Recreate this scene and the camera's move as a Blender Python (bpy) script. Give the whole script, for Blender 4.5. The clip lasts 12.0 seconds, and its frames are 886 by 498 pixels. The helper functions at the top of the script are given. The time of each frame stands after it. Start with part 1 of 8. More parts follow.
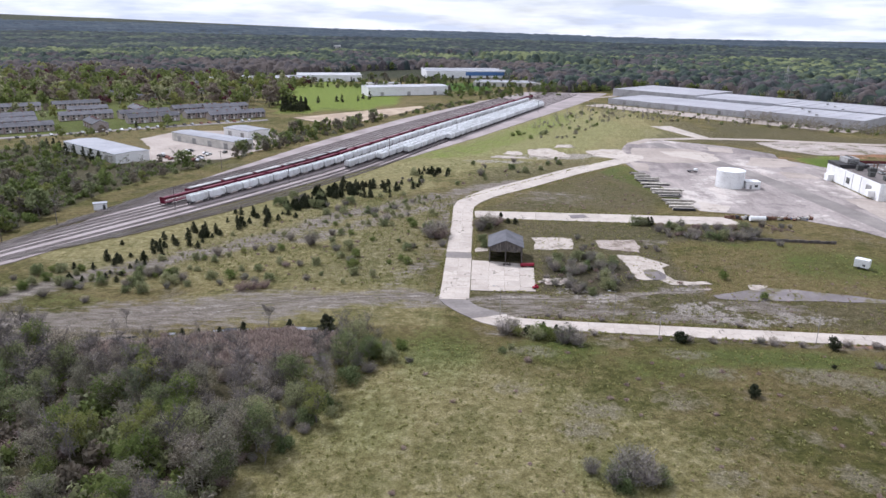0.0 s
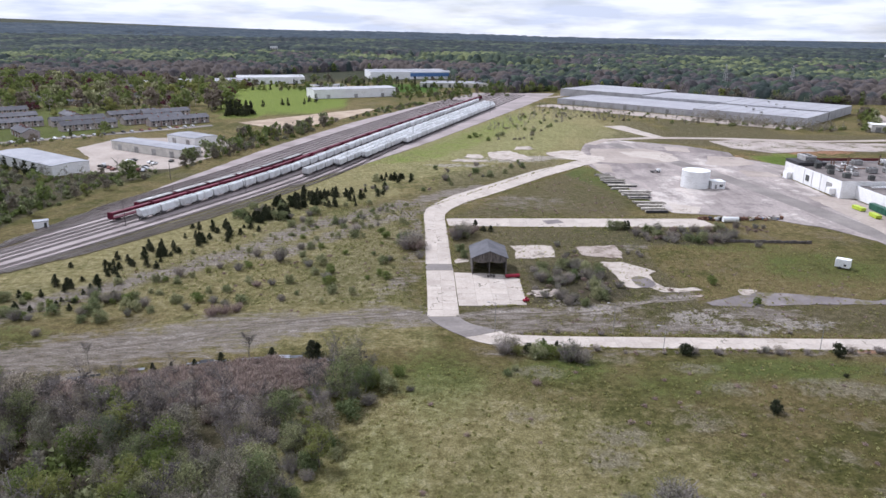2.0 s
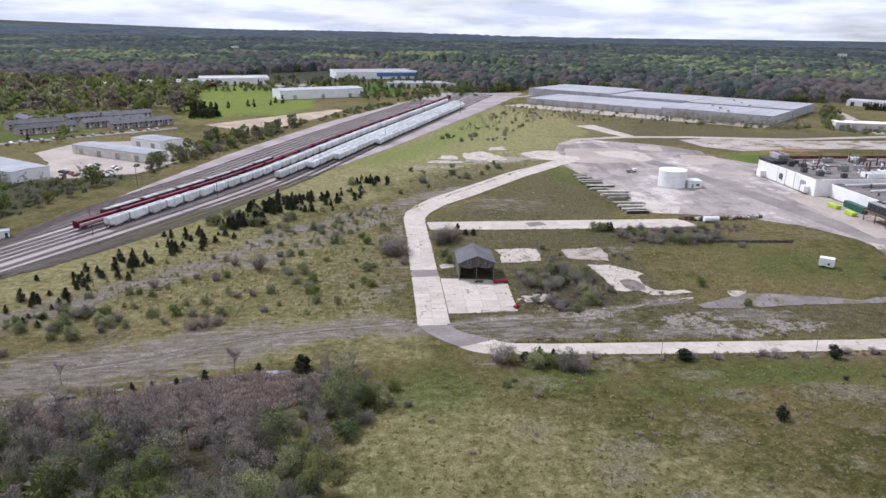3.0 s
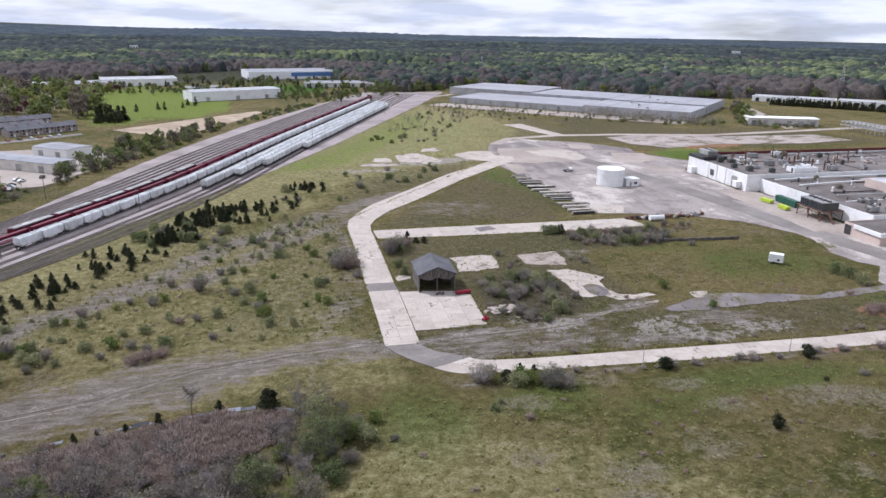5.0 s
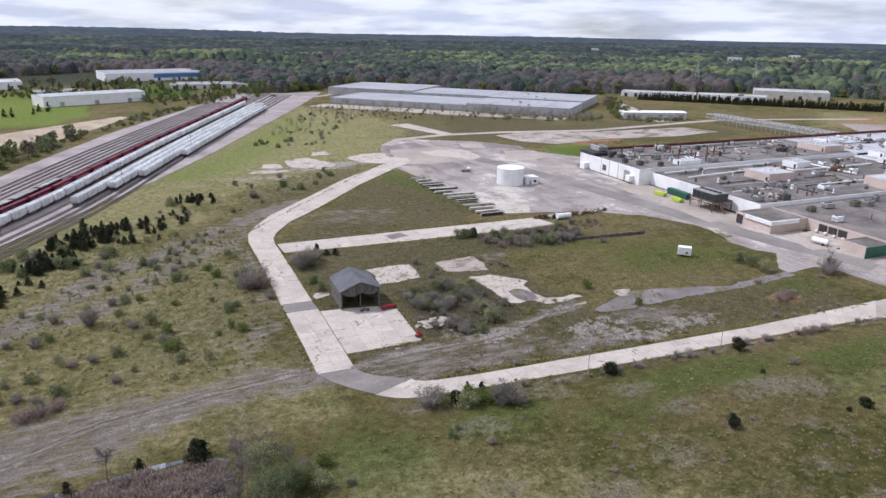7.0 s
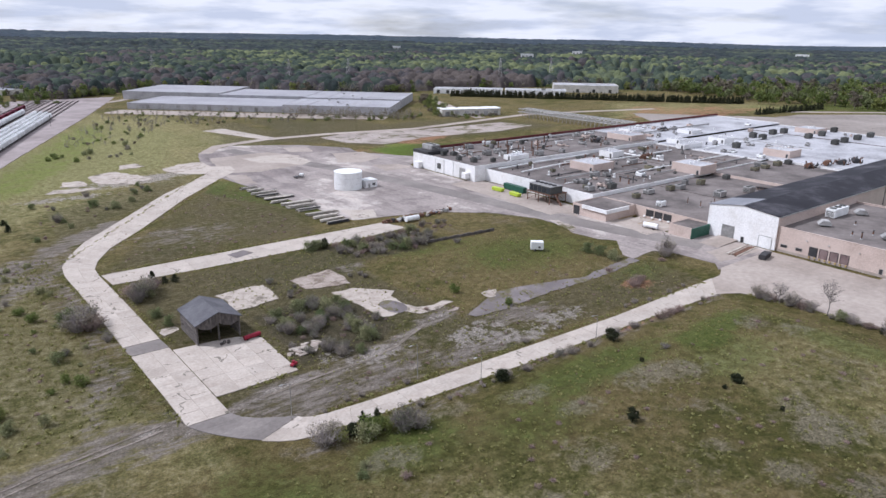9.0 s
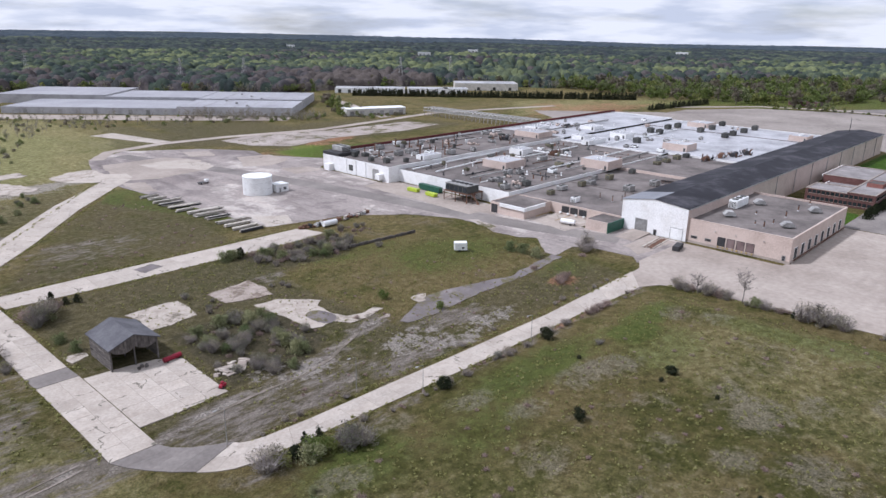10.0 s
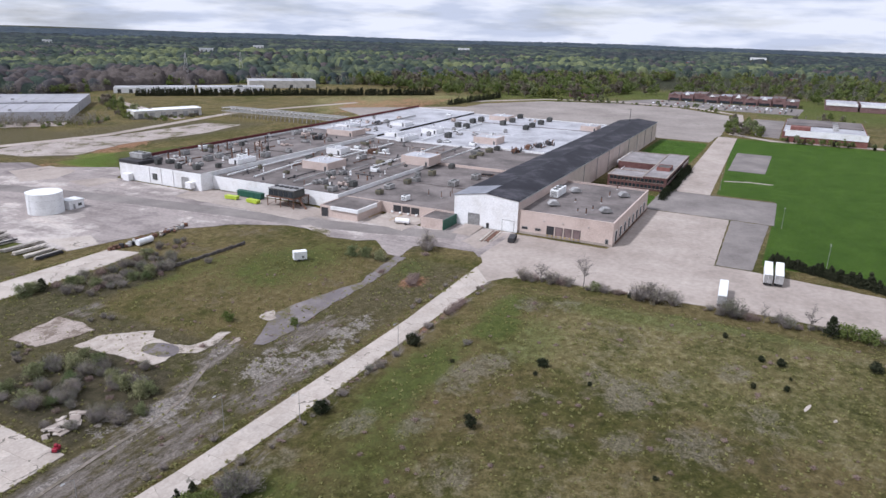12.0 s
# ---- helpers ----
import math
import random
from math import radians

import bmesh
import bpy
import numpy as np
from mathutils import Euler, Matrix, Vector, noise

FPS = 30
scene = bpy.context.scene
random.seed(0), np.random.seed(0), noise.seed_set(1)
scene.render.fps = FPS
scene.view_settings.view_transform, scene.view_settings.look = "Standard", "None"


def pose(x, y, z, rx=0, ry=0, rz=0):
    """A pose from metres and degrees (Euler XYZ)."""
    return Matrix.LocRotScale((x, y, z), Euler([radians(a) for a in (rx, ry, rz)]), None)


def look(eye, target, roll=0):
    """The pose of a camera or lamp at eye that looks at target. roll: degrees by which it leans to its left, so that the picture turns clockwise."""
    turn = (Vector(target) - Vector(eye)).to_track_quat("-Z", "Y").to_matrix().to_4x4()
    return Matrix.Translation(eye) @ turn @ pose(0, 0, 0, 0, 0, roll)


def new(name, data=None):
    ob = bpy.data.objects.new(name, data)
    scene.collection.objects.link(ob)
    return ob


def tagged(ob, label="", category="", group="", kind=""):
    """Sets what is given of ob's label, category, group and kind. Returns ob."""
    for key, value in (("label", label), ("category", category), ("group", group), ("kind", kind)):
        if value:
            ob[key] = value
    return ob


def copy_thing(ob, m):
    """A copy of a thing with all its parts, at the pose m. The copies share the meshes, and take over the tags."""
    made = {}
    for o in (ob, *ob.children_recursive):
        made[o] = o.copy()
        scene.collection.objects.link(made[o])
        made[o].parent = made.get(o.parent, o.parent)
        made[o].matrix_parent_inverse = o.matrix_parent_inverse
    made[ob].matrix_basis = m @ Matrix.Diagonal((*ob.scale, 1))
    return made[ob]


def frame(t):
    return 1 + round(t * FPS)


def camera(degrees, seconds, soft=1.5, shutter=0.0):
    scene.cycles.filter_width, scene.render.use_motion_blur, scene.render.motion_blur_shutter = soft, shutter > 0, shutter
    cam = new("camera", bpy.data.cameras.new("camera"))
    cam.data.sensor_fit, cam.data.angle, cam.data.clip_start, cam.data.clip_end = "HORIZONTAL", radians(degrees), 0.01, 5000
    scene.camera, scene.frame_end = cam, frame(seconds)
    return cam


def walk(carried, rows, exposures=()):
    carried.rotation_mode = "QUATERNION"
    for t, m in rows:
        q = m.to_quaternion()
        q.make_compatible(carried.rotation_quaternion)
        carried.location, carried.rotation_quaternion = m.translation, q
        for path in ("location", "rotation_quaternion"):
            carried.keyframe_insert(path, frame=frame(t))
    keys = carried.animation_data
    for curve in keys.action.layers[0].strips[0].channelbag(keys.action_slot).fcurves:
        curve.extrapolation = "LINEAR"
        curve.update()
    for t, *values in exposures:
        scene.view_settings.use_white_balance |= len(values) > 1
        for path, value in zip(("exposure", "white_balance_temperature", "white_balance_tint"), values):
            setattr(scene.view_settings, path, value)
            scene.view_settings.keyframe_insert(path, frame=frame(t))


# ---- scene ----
cam = camera(64.80, 12.0)
PATH = [
    (0, (-0.788, 2.052, 77.462), (-17.72, 239.56, 1.29), 0.70),
    (0.5, (-4.188, 4.953, 77.487), (-16.57, 242.78, 1.41), 0.66),
    (1, (-7.640, 7.911, 77.533), (-15.36, 245.98, 1.62), 0.58),
    (1.5, (-11.047, 10.909, 77.567), (-13.48, 249.06, 1.56), 0.64),
    (2, (-14.453, 14.006, 77.587), (-10.42, 252.18, 1.72), 0.54),
    (2.5, (-17.728, 17.155, 77.600), (-7.03, 255.08, 1.61), 0.57),
    (3, (-20.952, 20.442, 77.617), (-4.46, 258.06, 1.69), 0.52),
    (5, (-32.982, 33.826, 77.769), (13.55, 267.34, 1.57), 0.60),
    (5.5, (-35.764, 37.318, 77.822), (17.27, 269.40, 1.50), 0.58),
    (6, (-38.425, 40.996, 77.872), (26.44, 270.09, 1.65), 0.56),
    (6.5, (-40.801, 44.733, 77.910), (35.89, 270.11, 1.60), 0.61),
    (8.5, (-48.968, 61.152, 78.176), (81.19, 260.52, 1.96), 0.72),
    (9, (-50.574, 65.501, 78.209), (95.05, 253.87, 1.97), 0.74),
    (9.5, (-51.902, 69.810, 78.240), (106.58, 247.43, 1.85), 0.93),
    (10, (-53.022, 74.162, 78.295), (118.51, 239.26, 2.01), 0.94),
    (10.5, (-53.887, 78.386, 78.331), (128.84, 231.01, 2.06), 1.14),
    (11, (-54.513, 82.682, 78.336), (139.48, 220.77, 2.18), 1.23),
    (11.5, (-54.892, 86.932, 78.309), (148.43, 210.88, 2.16), 1.48),
    (12, (-55.165, 91.224, 78.313), (157.46, 198.43, 2.16), 1.56),
]
walk(cam, [(t, look(eye, target, roll)) for t, eye, target, roll in PATH],
     exposures=[(0.0, 0.10, 5700, 16), (3.0, 0.02, 5700, 16), (6.5, -0.08, 5700, 16), (9.5, -0.16, 5700, 16), (12.0, -0.17, 5700, 16)])

# ---- light ----
SUN_EL, SUN_AZ = radians(50), radians(-50)      # azimuth from +y towards +x
world = bpy.data.worlds.new("sky")
scene.world = world
world.use_nodes = True
wn, wl = world.node_tree.nodes, world.node_tree.links
wn.clear()
w_out, w_bg = wn.new("ShaderNodeOutputWorld"), wn.new("ShaderNodeBackground")
w_sky = wn.new("ShaderNodeTexSky")
w_sky.sky_type, w_sky.sun_disc = "NISHITA", False
w_sky.sun_elevation, w_sky.sun_rotation = SUN_EL, SUN_AZ
w_sky.air_density, w_sky.dust_density, w_sky.ozone_density = 1.0, 0.6, 1.5
w_co, w_map = wn.new("ShaderNodeTexCoord"), wn.new("ShaderNodeMapping")
w_map.inputs["Scale"].default_value = (1.6, 1.6, 10.0)
w_noise, w_ramp, w_mix = wn.new("ShaderNodeTexNoise"), wn.new("ShaderNodeValToRGB"), wn.new("ShaderNodeMix")
w_noise.inputs["Scale"].default_value, w_noise.inputs["Detail"].default_value = 2.6, 7
w_noise.inputs["Roughness"].default_value = 0.6
w_ramp.color_ramp.elements[0].position, w_ramp.color_ramp.elements[0].color = 0.25, (0.35, 0.35, 0.35, 1)
w_ramp.color_ramp.elements[1].position, w_ramp.color_ramp.elements[1].color = 0.5, (1, 1, 1, 1)
w_mix.data_type = "RGBA"
w_shade = wn.new("ShaderNodeValToRGB")
w_shade.color_ramp.elements[0].position, w_shade.color_ramp.elements[0].color = 0.45, (11.0, 11.0, 10.9, 1)
w_shade.color_ramp.elements[1].position, w_shade.color_ramp.elements[1].color = 0.60, (7.7, 8.1, 8.8, 1)
w_noise2 = wn.new("ShaderNodeTexNoise")
w_noise2.inputs["Scale"].default_value, w_noise2.inputs["Detail"].default_value = 4.5, 6
for a, b in ((w_co.outputs["Generated"], w_map.inputs["Vector"]), (w_map.outputs[0], w_noise.inputs["Vector"]),
             (w_noise.outputs[0], w_ramp.inputs[0]), (w_ramp.outputs[0], w_mix.inputs[0]), (w_sky.outputs[0], w_mix.inputs[6]),
             (w_map.outputs[0], w_noise2.inputs["Vector"]), (w_noise2.outputs[0], w_shade.inputs[0]),
             (w_shade.outputs[0], w_mix.inputs[7]), (w_mix.outputs[2], w_bg.inputs[0]), (w_bg.outputs[0], w_out.inputs[0])):
    wl.new(a, b)
w_bg.inputs[1].default_value = 0.09
sun = new("sun", bpy.data.lights.new("sun", "SUN"))
sun.data.energy, sun.data.angle, sun.data.color = 4.0, radians(5), (1.0, 0.97, 0.92)
sun.matrix_world = look((0, 0, 300), (-300 * math.sin(SUN_AZ) * math.cos(SUN_EL), -300 * math.cos(SUN_AZ) * math.cos(SUN_EL), 300 - 300 * math.sin(SUN_EL)))

# ---- materials ----
def link(tree, a, b):
    tree.links.new(a, b)


def ramp(tree, fac, stops):
    n = tree.nodes.new("ShaderNodeValToRGB")
    e = n.color_ramp.elements
    while len(e) < len(stops):
        e.new(0.5)
    for k, (p, c) in zip(e, stops):
        k.position, k.color = p, (*c, 1)
    link(tree, fac, n.inputs[0])
    return n.outputs[0]


def noise_of(tree, co, scale, detail=5, rough=0.6):
    n = tree.nodes.new("ShaderNodeTexNoise")
    n.inputs["Scale"].default_value, n.inputs["Detail"].default_value, n.inputs["Roughness"].default_value = scale, detail, rough
    link(tree, co, n.inputs["Vector"])
    return n.outputs[0]


def blend(tree, fac, a, b, how="MIX"):
    n = tree.nodes.new("ShaderNodeMix")
    n.data_type, n.blend_type = "RGBA", how
    for v, s in ((fac, n.inputs[0]), (a, n.inputs[6]), (b, n.inputs[7])):
        if isinstance(v, (int, float)):
            s.default_value = v
        elif isinstance(v, tuple):
            s.default_value = (*v, 1)
        else:
            link(tree, v, s)
    return n.outputs[2]


def calc(tree, op, a, b, c=None):
    n = tree.nodes.new("ShaderNodeMath")
    n.operation = op
    for v, s in zip((a, b, c), n.inputs):
        if v is None:
            continue
        if isinstance(v, (int, float)):
            s.default_value = v
        else:
            link(tree, v, s)
    return n.outputs[0]


def coords(tree):
    """Object coordinates, shifted at random from object to object."""
    co, info, add = (tree.nodes.new("ShaderNode" + k) for k in ("TexCoord", "ObjectInfo", "VectorMath"))
    mul = calc(tree, "MULTIPLY", info.outputs["Random"], 73.0)
    link(tree, co.outputs["Object"], add.inputs[0])
    link(tree, mul, add.inputs[1])
    return add.outputs[0], info.outputs["Random"]


def material(name, base, dark=None, light=None, scale=0.5, fine=8.0, rough=0.8, bump=0.15, metal=0.0, vary=0.12, island=False, spec=0.3):
    m = bpy.data.materials.new(name)
    m.use_nodes = True
    t = m.node_tree
    p = t.nodes["Principled BSDF"]
    co, rnd = coords(t)
    if island:
        rnd = t.nodes.new("ShaderNodeNewGeometry").outputs["Random Per Island"]
    dark = dark or tuple(c * 0.72 for c in base)
    light = light or tuple(min(1, c * 1.2) for c in base)
    big = noise_of(t, co, scale, 6, 0.65)
    col = ramp(t, big, ((0.3, dark), (0.5, base), (0.72, light)))
    small = noise_of(t, co, fine, 4)
    col = blend(t, 0.35, col, ramp(t, small, ((0.3, (0.55, 0.55, 0.55)), (0.7, (1.3, 1.3, 1.3)))), "MULTIPLY")
    if vary:
        col = blend(t, 1.0, col, ramp(t, rnd, ((0.0, (1 - vary,) * 3), (1.0, (1 + vary,) * 3))), "MULTIPLY")
    link(t, col, p.inputs["Base Color"])
    p.inputs["Roughness"].default_value, p.inputs["Metallic"].default_value = rough, metal
    p.inputs["Specular IOR Level"].default_value = spec
    if bump:
        b = t.nodes.new("ShaderNodeBump")
        b.inputs["Strength"].default_value, b.inputs["Distance"].default_value = bump, 0.05
        link(t, small, b.inputs["Height"])
        link(t, b.outputs[0], p.inputs["Normal"])
    return m


def cracked(m, scale, width, tone, keep=0.45):
    """Adds thin wandering cracks, here and there, to a material."""
    t = m.node_tree
    p = t.nodes["Principled BSDF"]
    old = p.inputs["Base Color"].links[0].from_socket
    co, _ = coords(t)
    warp = t.nodes.new("ShaderNodeVectorMath")
    warp.operation = "MULTIPLY_ADD"
    n = t.nodes.new("ShaderNodeTexNoise")
    n.inputs["Scale"].default_value, n.inputs["Detail"].default_value = scale * 3, 4
    link(t, co, n.inputs["Vector"])
    link(t, n.outputs["Color"], warp.inputs[0])
    warp.inputs[1].default_value = (0.5 / scale,) * 3
    link(t, co, warp.inputs[2])
    v = t.nodes.new("ShaderNodeTexVoronoi")
    v.feature, v.inputs["Scale"].default_value = "DISTANCE_TO_EDGE", scale
    link(t, warp.outputs[0], v.inputs["Vector"])
    thin = calc(t, "LESS_THAN", v.outputs["Distance"], width * scale)
    some = calc(t, "GREATER_THAN", noise_of(t, co, scale * 0.8, 3), 1 - keep)
    col = blend(t, calc(t, "MULTIPLY", calc(t, "MULTIPLY", thin, some), 0.8), old, tone)
    link(t, col, p.inputs["Base Color"])
    return m


def patched(name, a, b, c, scale, rough=0.9):
    """Old paving: three tones in large patches with firm rims, and grime."""
    m = bpy.data.materials.new(name)
    m.use_nodes = True
    t = m.node_tree
    p = t.nodes["Principled BSDF"]
    co, _ = coords(t)
    big, mid, fine = noise_of(t, co, scale, 5, 0.62), noise_of(t, co, scale * 5, 6, 0.7), noise_of(t, co, 0.9, 5, 0.7)
    s = t.nodes.new("ShaderNodeMapping")
    s.inputs["Scale"].default_value = (1.0, 0.22, 1.0)
    link(t, co, s.inputs["Vector"])
    streak = noise_of(t, s.outputs[0], 0.12, 5, 0.7)
    k = calc(t, "MULTIPLY_ADD", calc(t, "ADD", big, calc(t, "MULTIPLY", mid, 0.35)), 1.0, -0.17)
    col = ramp(t, k, ((0.40, a), (0.455, b), (0.53, b), (0.58, c)))
    col = blend(t, 0.7, col, ramp(t, streak, ((0.36, (0.62, 0.60, 0.60)), (0.5, (1.0, 1.0, 1.0)), (0.66, (1.22, 1.2, 1.18)))), "MULTIPLY")
    col = blend(t, 0.5, col, ramp(t, fine, ((0.36, (0.66, 0.66, 0.66)), (0.64, (1.3, 1.3, 1.3)))), "MULTIPLY")
    link(t, col, p.inputs["Base Color"])
    p.inputs["Roughness"].default_value, p.inputs["Specular IOR Level"].default_value = rough, 0.2
    return m


def overgrown(m, scale, cover, tones=((0.075, 0.072, 0.026), (0.15, 0.125, 0.075))):
    """Weeds and soil that spread over old paving in ragged patches."""
    t = m.node_tree
    p = t.nodes["Principled BSDF"]
    old = p.inputs["Base Color"].links[0].from_socket
    co, _ = coords(t)
    n, fine = noise_of(t, co, scale, 8, 0.72), noise_of(t, co, 1.4, 6, 0.75)
    k = calc(t, "MULTIPLY", calc(t, "SUBTRACT", calc(t, "ADD", n, calc(t, "MULTIPLY", calc(t, "SUBTRACT", fine, 0.5), 0.35)), 1 - cover), 22.0)
    k.node.use_clamp = True
    link(t, blend(t, k, old, ramp(t, fine, ((0.36, tones[0]), (0.64, tones[1])))), p.inputs["Base Color"])
    return m


CONCRETE = material("pale concrete", (0.425, 0.37, 0.32), (0.35, 0.30, 0.255), (0.48, 0.425, 0.372), 0.12, 1.6, 0.9, 0.1, vary=0.07)
CONCRETE_OLD = material("stained concrete", (0.345, 0.292, 0.252), (0.265, 0.22, 0.187), (0.42, 0.362, 0.315), 0.04, 0.5, 0.9, 0.1, vary=0.05)
cracked(CONCRETE, 0.11, 0.14, (0.11, 0.10, 0.078), 0.46)
cracked(CONCRETE_OLD, 0.06, 0.12, (0.12, 0.105, 0.09), 0.34)
CONCRETE_BROKEN = overgrown(cracked(material("broken pale concrete", (0.40, 0.345, 0.295), (0.27, 0.228, 0.19), (0.47, 0.415, 0.362), 0.3, 2.0, 0.9, 0.2, vary=0.07), 0.16, 0.09, (0.16, 0.14, 0.105), 0.5), 0.14, 0.44, ((0.10, 0.085, 0.06), (0.19, 0.16, 0.125)))
CONCRETE_PINK = overgrown(cracked(material("broken reddish concrete", (0.345, 0.29, 0.25), (0.22, 0.18, 0.15), (0.42, 0.362, 0.318), 0.3, 2.0, 0.9, 0.2, vary=0.07), 0.18, 0.09, (0.14, 0.12, 0.09), 0.5), 0.15, 0.5, ((0.12, 0.09, 0.068), (0.21, 0.165, 0.13)))
CONCRETE_WEEDY = overgrown(cracked(material("weedy old concrete", (0.345, 0.295, 0.262), (0.25, 0.21, 0.185), (0.43, 0.375, 0.335), 0.05, 0.8, 0.9, 0.1, vary=0.06), 0.06, 0.14, (0.10, 0.09, 0.06), 0.6), 0.055, 0.47)
ASPHALT_WEEDY = overgrown(material("crumbling asphalt", (0.165, 0.143, 0.14), (0.115, 0.099, 0.097), (0.235, 0.207, 0.20), 0.12, 1.6, 0.9, 0.1, vary=0.04), 0.13, 0.47)
YARD = cracked(patched("patched works yard", (0.205, 0.175, 0.165), (0.285, 0.247, 0.229), (0.43, 0.385, 0.35), 0.017), 0.06, 0.12, (0.12, 0.11, 0.10), 0.35)
PARKING_GROUND = cracked(material("weathered parking concrete", (0.26, 0.225, 0.20), (0.19, 0.163, 0.145), (0.33, 0.29, 0.258), 0.02, 0.3, 0.9, 0.1, vary=0.04), 0.03, 0.5, (0.15, 0.135, 0.11), 0.4)
ASPHALT = material("worn asphalt", (0.195, 0.172, 0.158), (0.13, 0.113, 0.104), (0.27, 0.24, 0.218), 0.05, 1.2, 0.9, 0.1, vary=0.04)
BALLAST = material("rail ballast", (0.285, 0.242, 0.232), (0.20, 0.166, 0.158), (0.37, 0.322, 0.308), 0.05, 1.5, 0.95, 0.2)
SLEEPER = material("old sleepers", (0.105, 0.08, 0.078), scale=0.3, vary=0.2)
STEEL = material("rail steel", (0.30, 0.27, 0.25), rough=0.45, metal=0.8, scale=0.1)
RUST = material("rusty iron", (0.14, 0.075, 0.05), (0.07, 0.04, 0.03), (0.25, 0.13, 0.08), 0.8, 6)
DARK = material("dark iron", (0.045, 0.043, 0.045), scale=0.8, rough=0.7)
CAR_GREY = material("pale grey hopper paint", (0.62, 0.625, 0.625), (0.40, 0.38, 0.36), (0.75, 0.755, 0.76), 0.35, 3.0, 0.55, 0.05, vary=0.14)
CAR_RED = material("oxide red wagon paint", (0.125, 0.009, 0.028), (0.08, 0.007, 0.018), (0.17, 0.016, 0.038), 0.5, 3.0, 0.6, 0.05, vary=0.2)
WHITE = material("white painted metal", (0.78, 0.78, 0.77), (0.62, 0.61, 0.59), (0.84, 0.84, 0.83), 0.25, 3.0, 0.5, 0.04, vary=0.04)
WHITE_WALL = material("white painted wall", (0.78, 0.77, 0.76), (0.66, 0.64, 0.61), (0.82, 0.81, 0.80), 0.15, 2.0, 0.75, 0.05, vary=0.03)
TAN_WALL = material("pinkish tan wall", (0.54, 0.435, 0.38), (0.46, 0.365, 0.315), (0.59, 0.485, 0.43), 0.12, 2.0, 0.85, 0.05, vary=0.04)
ROOF_GREY = material("weathered grey roof", (0.150, 0.129, 0.120), (0.075, 0.065, 0.060), (0.235, 0.205, 0.19), 0.06, 0.6, 0.92, 0.1, vary=0.05)
ROOF_WHITE = material("white roof membrane", (0.40, 0.395, 0.41), (0.24, 0.235, 0.24), (0.52, 0.515, 0.53), 0.05, 0.8, 0.7, 0.05, vary=0.04)
ROOF_DARK = material("black roof felt", (0.020, 0.019, 0.024), (0.012, 0.011, 0.015), (0.085, 0.08, 0.09), 0.08, 1.2, 0.8, 0.1, vary=0.05)
ROOF_METAL = material("grey metal roof", (0.24, 0.245, 0.27), (0.17, 0.175, 0.19), (0.31, 0.31, 0.33), 0.1, 2.0, 0.5, 0.05, metal=0.2)
SHINGLE = material("grey shingles", (0.105, 0.102, 0.112), (0.07, 0.068, 0.075), (0.15, 0.147, 0.155), 0.2, 2.5, 0.9, 0.1, vary=0.2)
BRICK_RED = material("red brick", (0.20, 0.085, 0.07), (0.13, 0.055, 0.045), (0.27, 0.13, 0.11), 0.3, 3.0, 0.9, 0.1)
WOOD_GREY = material("weathered grey boards", (0.115, 0.100, 0.092), (0.055, 0.048, 0.044), (0.20, 0.178, 0.165), 0.6, 5.0, 0.9, 0.2, vary=0.25)
UNIT_GREY = material("grey galvanised unit", (0.33, 0.32, 0.31), (0.22, 0.21, 0.20), (0.45, 0.44, 0.43), 0.5, 3, 0.6, 0.05, metal=0.2, vary=0.25)
UNIT_DARK = material("dark grilled unit", (0.075, 0.075, 0.07), scale=0.5, vary=0.3)
LIME = material("lime green paint", (0.42, 0.52, 0.05), scale=0.6, rough=0.5, vary=0.05)
GREEN_PAINT = material("dark green paint", (0.025, 0.09, 0.06), scale=0.6, rough=0.5)
RED_PAINT = material("bright red paint", (0.24, 0.012, 0.03), scale=0.8, rough=0.5)
BLUE_PAINT = material("blue painted band", (0.10, 0.20, 0.42), scale=0.4, rough=0.5)
TIMBER = material("stacked timber", (0.42, 0.38, 0.33), (0.25, 0.22, 0.19), (0.58, 0.54, 0.48), 0.7, 5, 0.9, 0.1, vary=0.3)
GLASS = material("dark window glass", (0.025, 0.03, 0.035), scale=0.3, rough=0.12, bump=0, spec=0.6)
BARK = material("grey bark", (0.17, 0.145, 0.13), (0.10, 0.085, 0.075), (0.25, 0.22, 0.20), 1.5, 8, 0.95, 0.2)
TWIGS = material("grey bare twigs", (0.24, 0.21, 0.2), (0.15, 0.128, 0.122), (0.36, 0.325, 0.31), 0.4, 5, 0.95, 0, vary=0.25)
BARK_DARK = material("dark wet bark", (0.13, 0.112, 0.104), (0.07, 0.06, 0.056), (0.24, 0.215, 0.2), 0.5, 6, 0.95, 0, vary=0.3)
TWIGS_RED = material("reddish bare twigs", (0.25, 0.185, 0.17), (0.17, 0.12, 0.11), (0.33, 0.25, 0.235), 0.4, 5, 0.95, 0, vary=0.2)


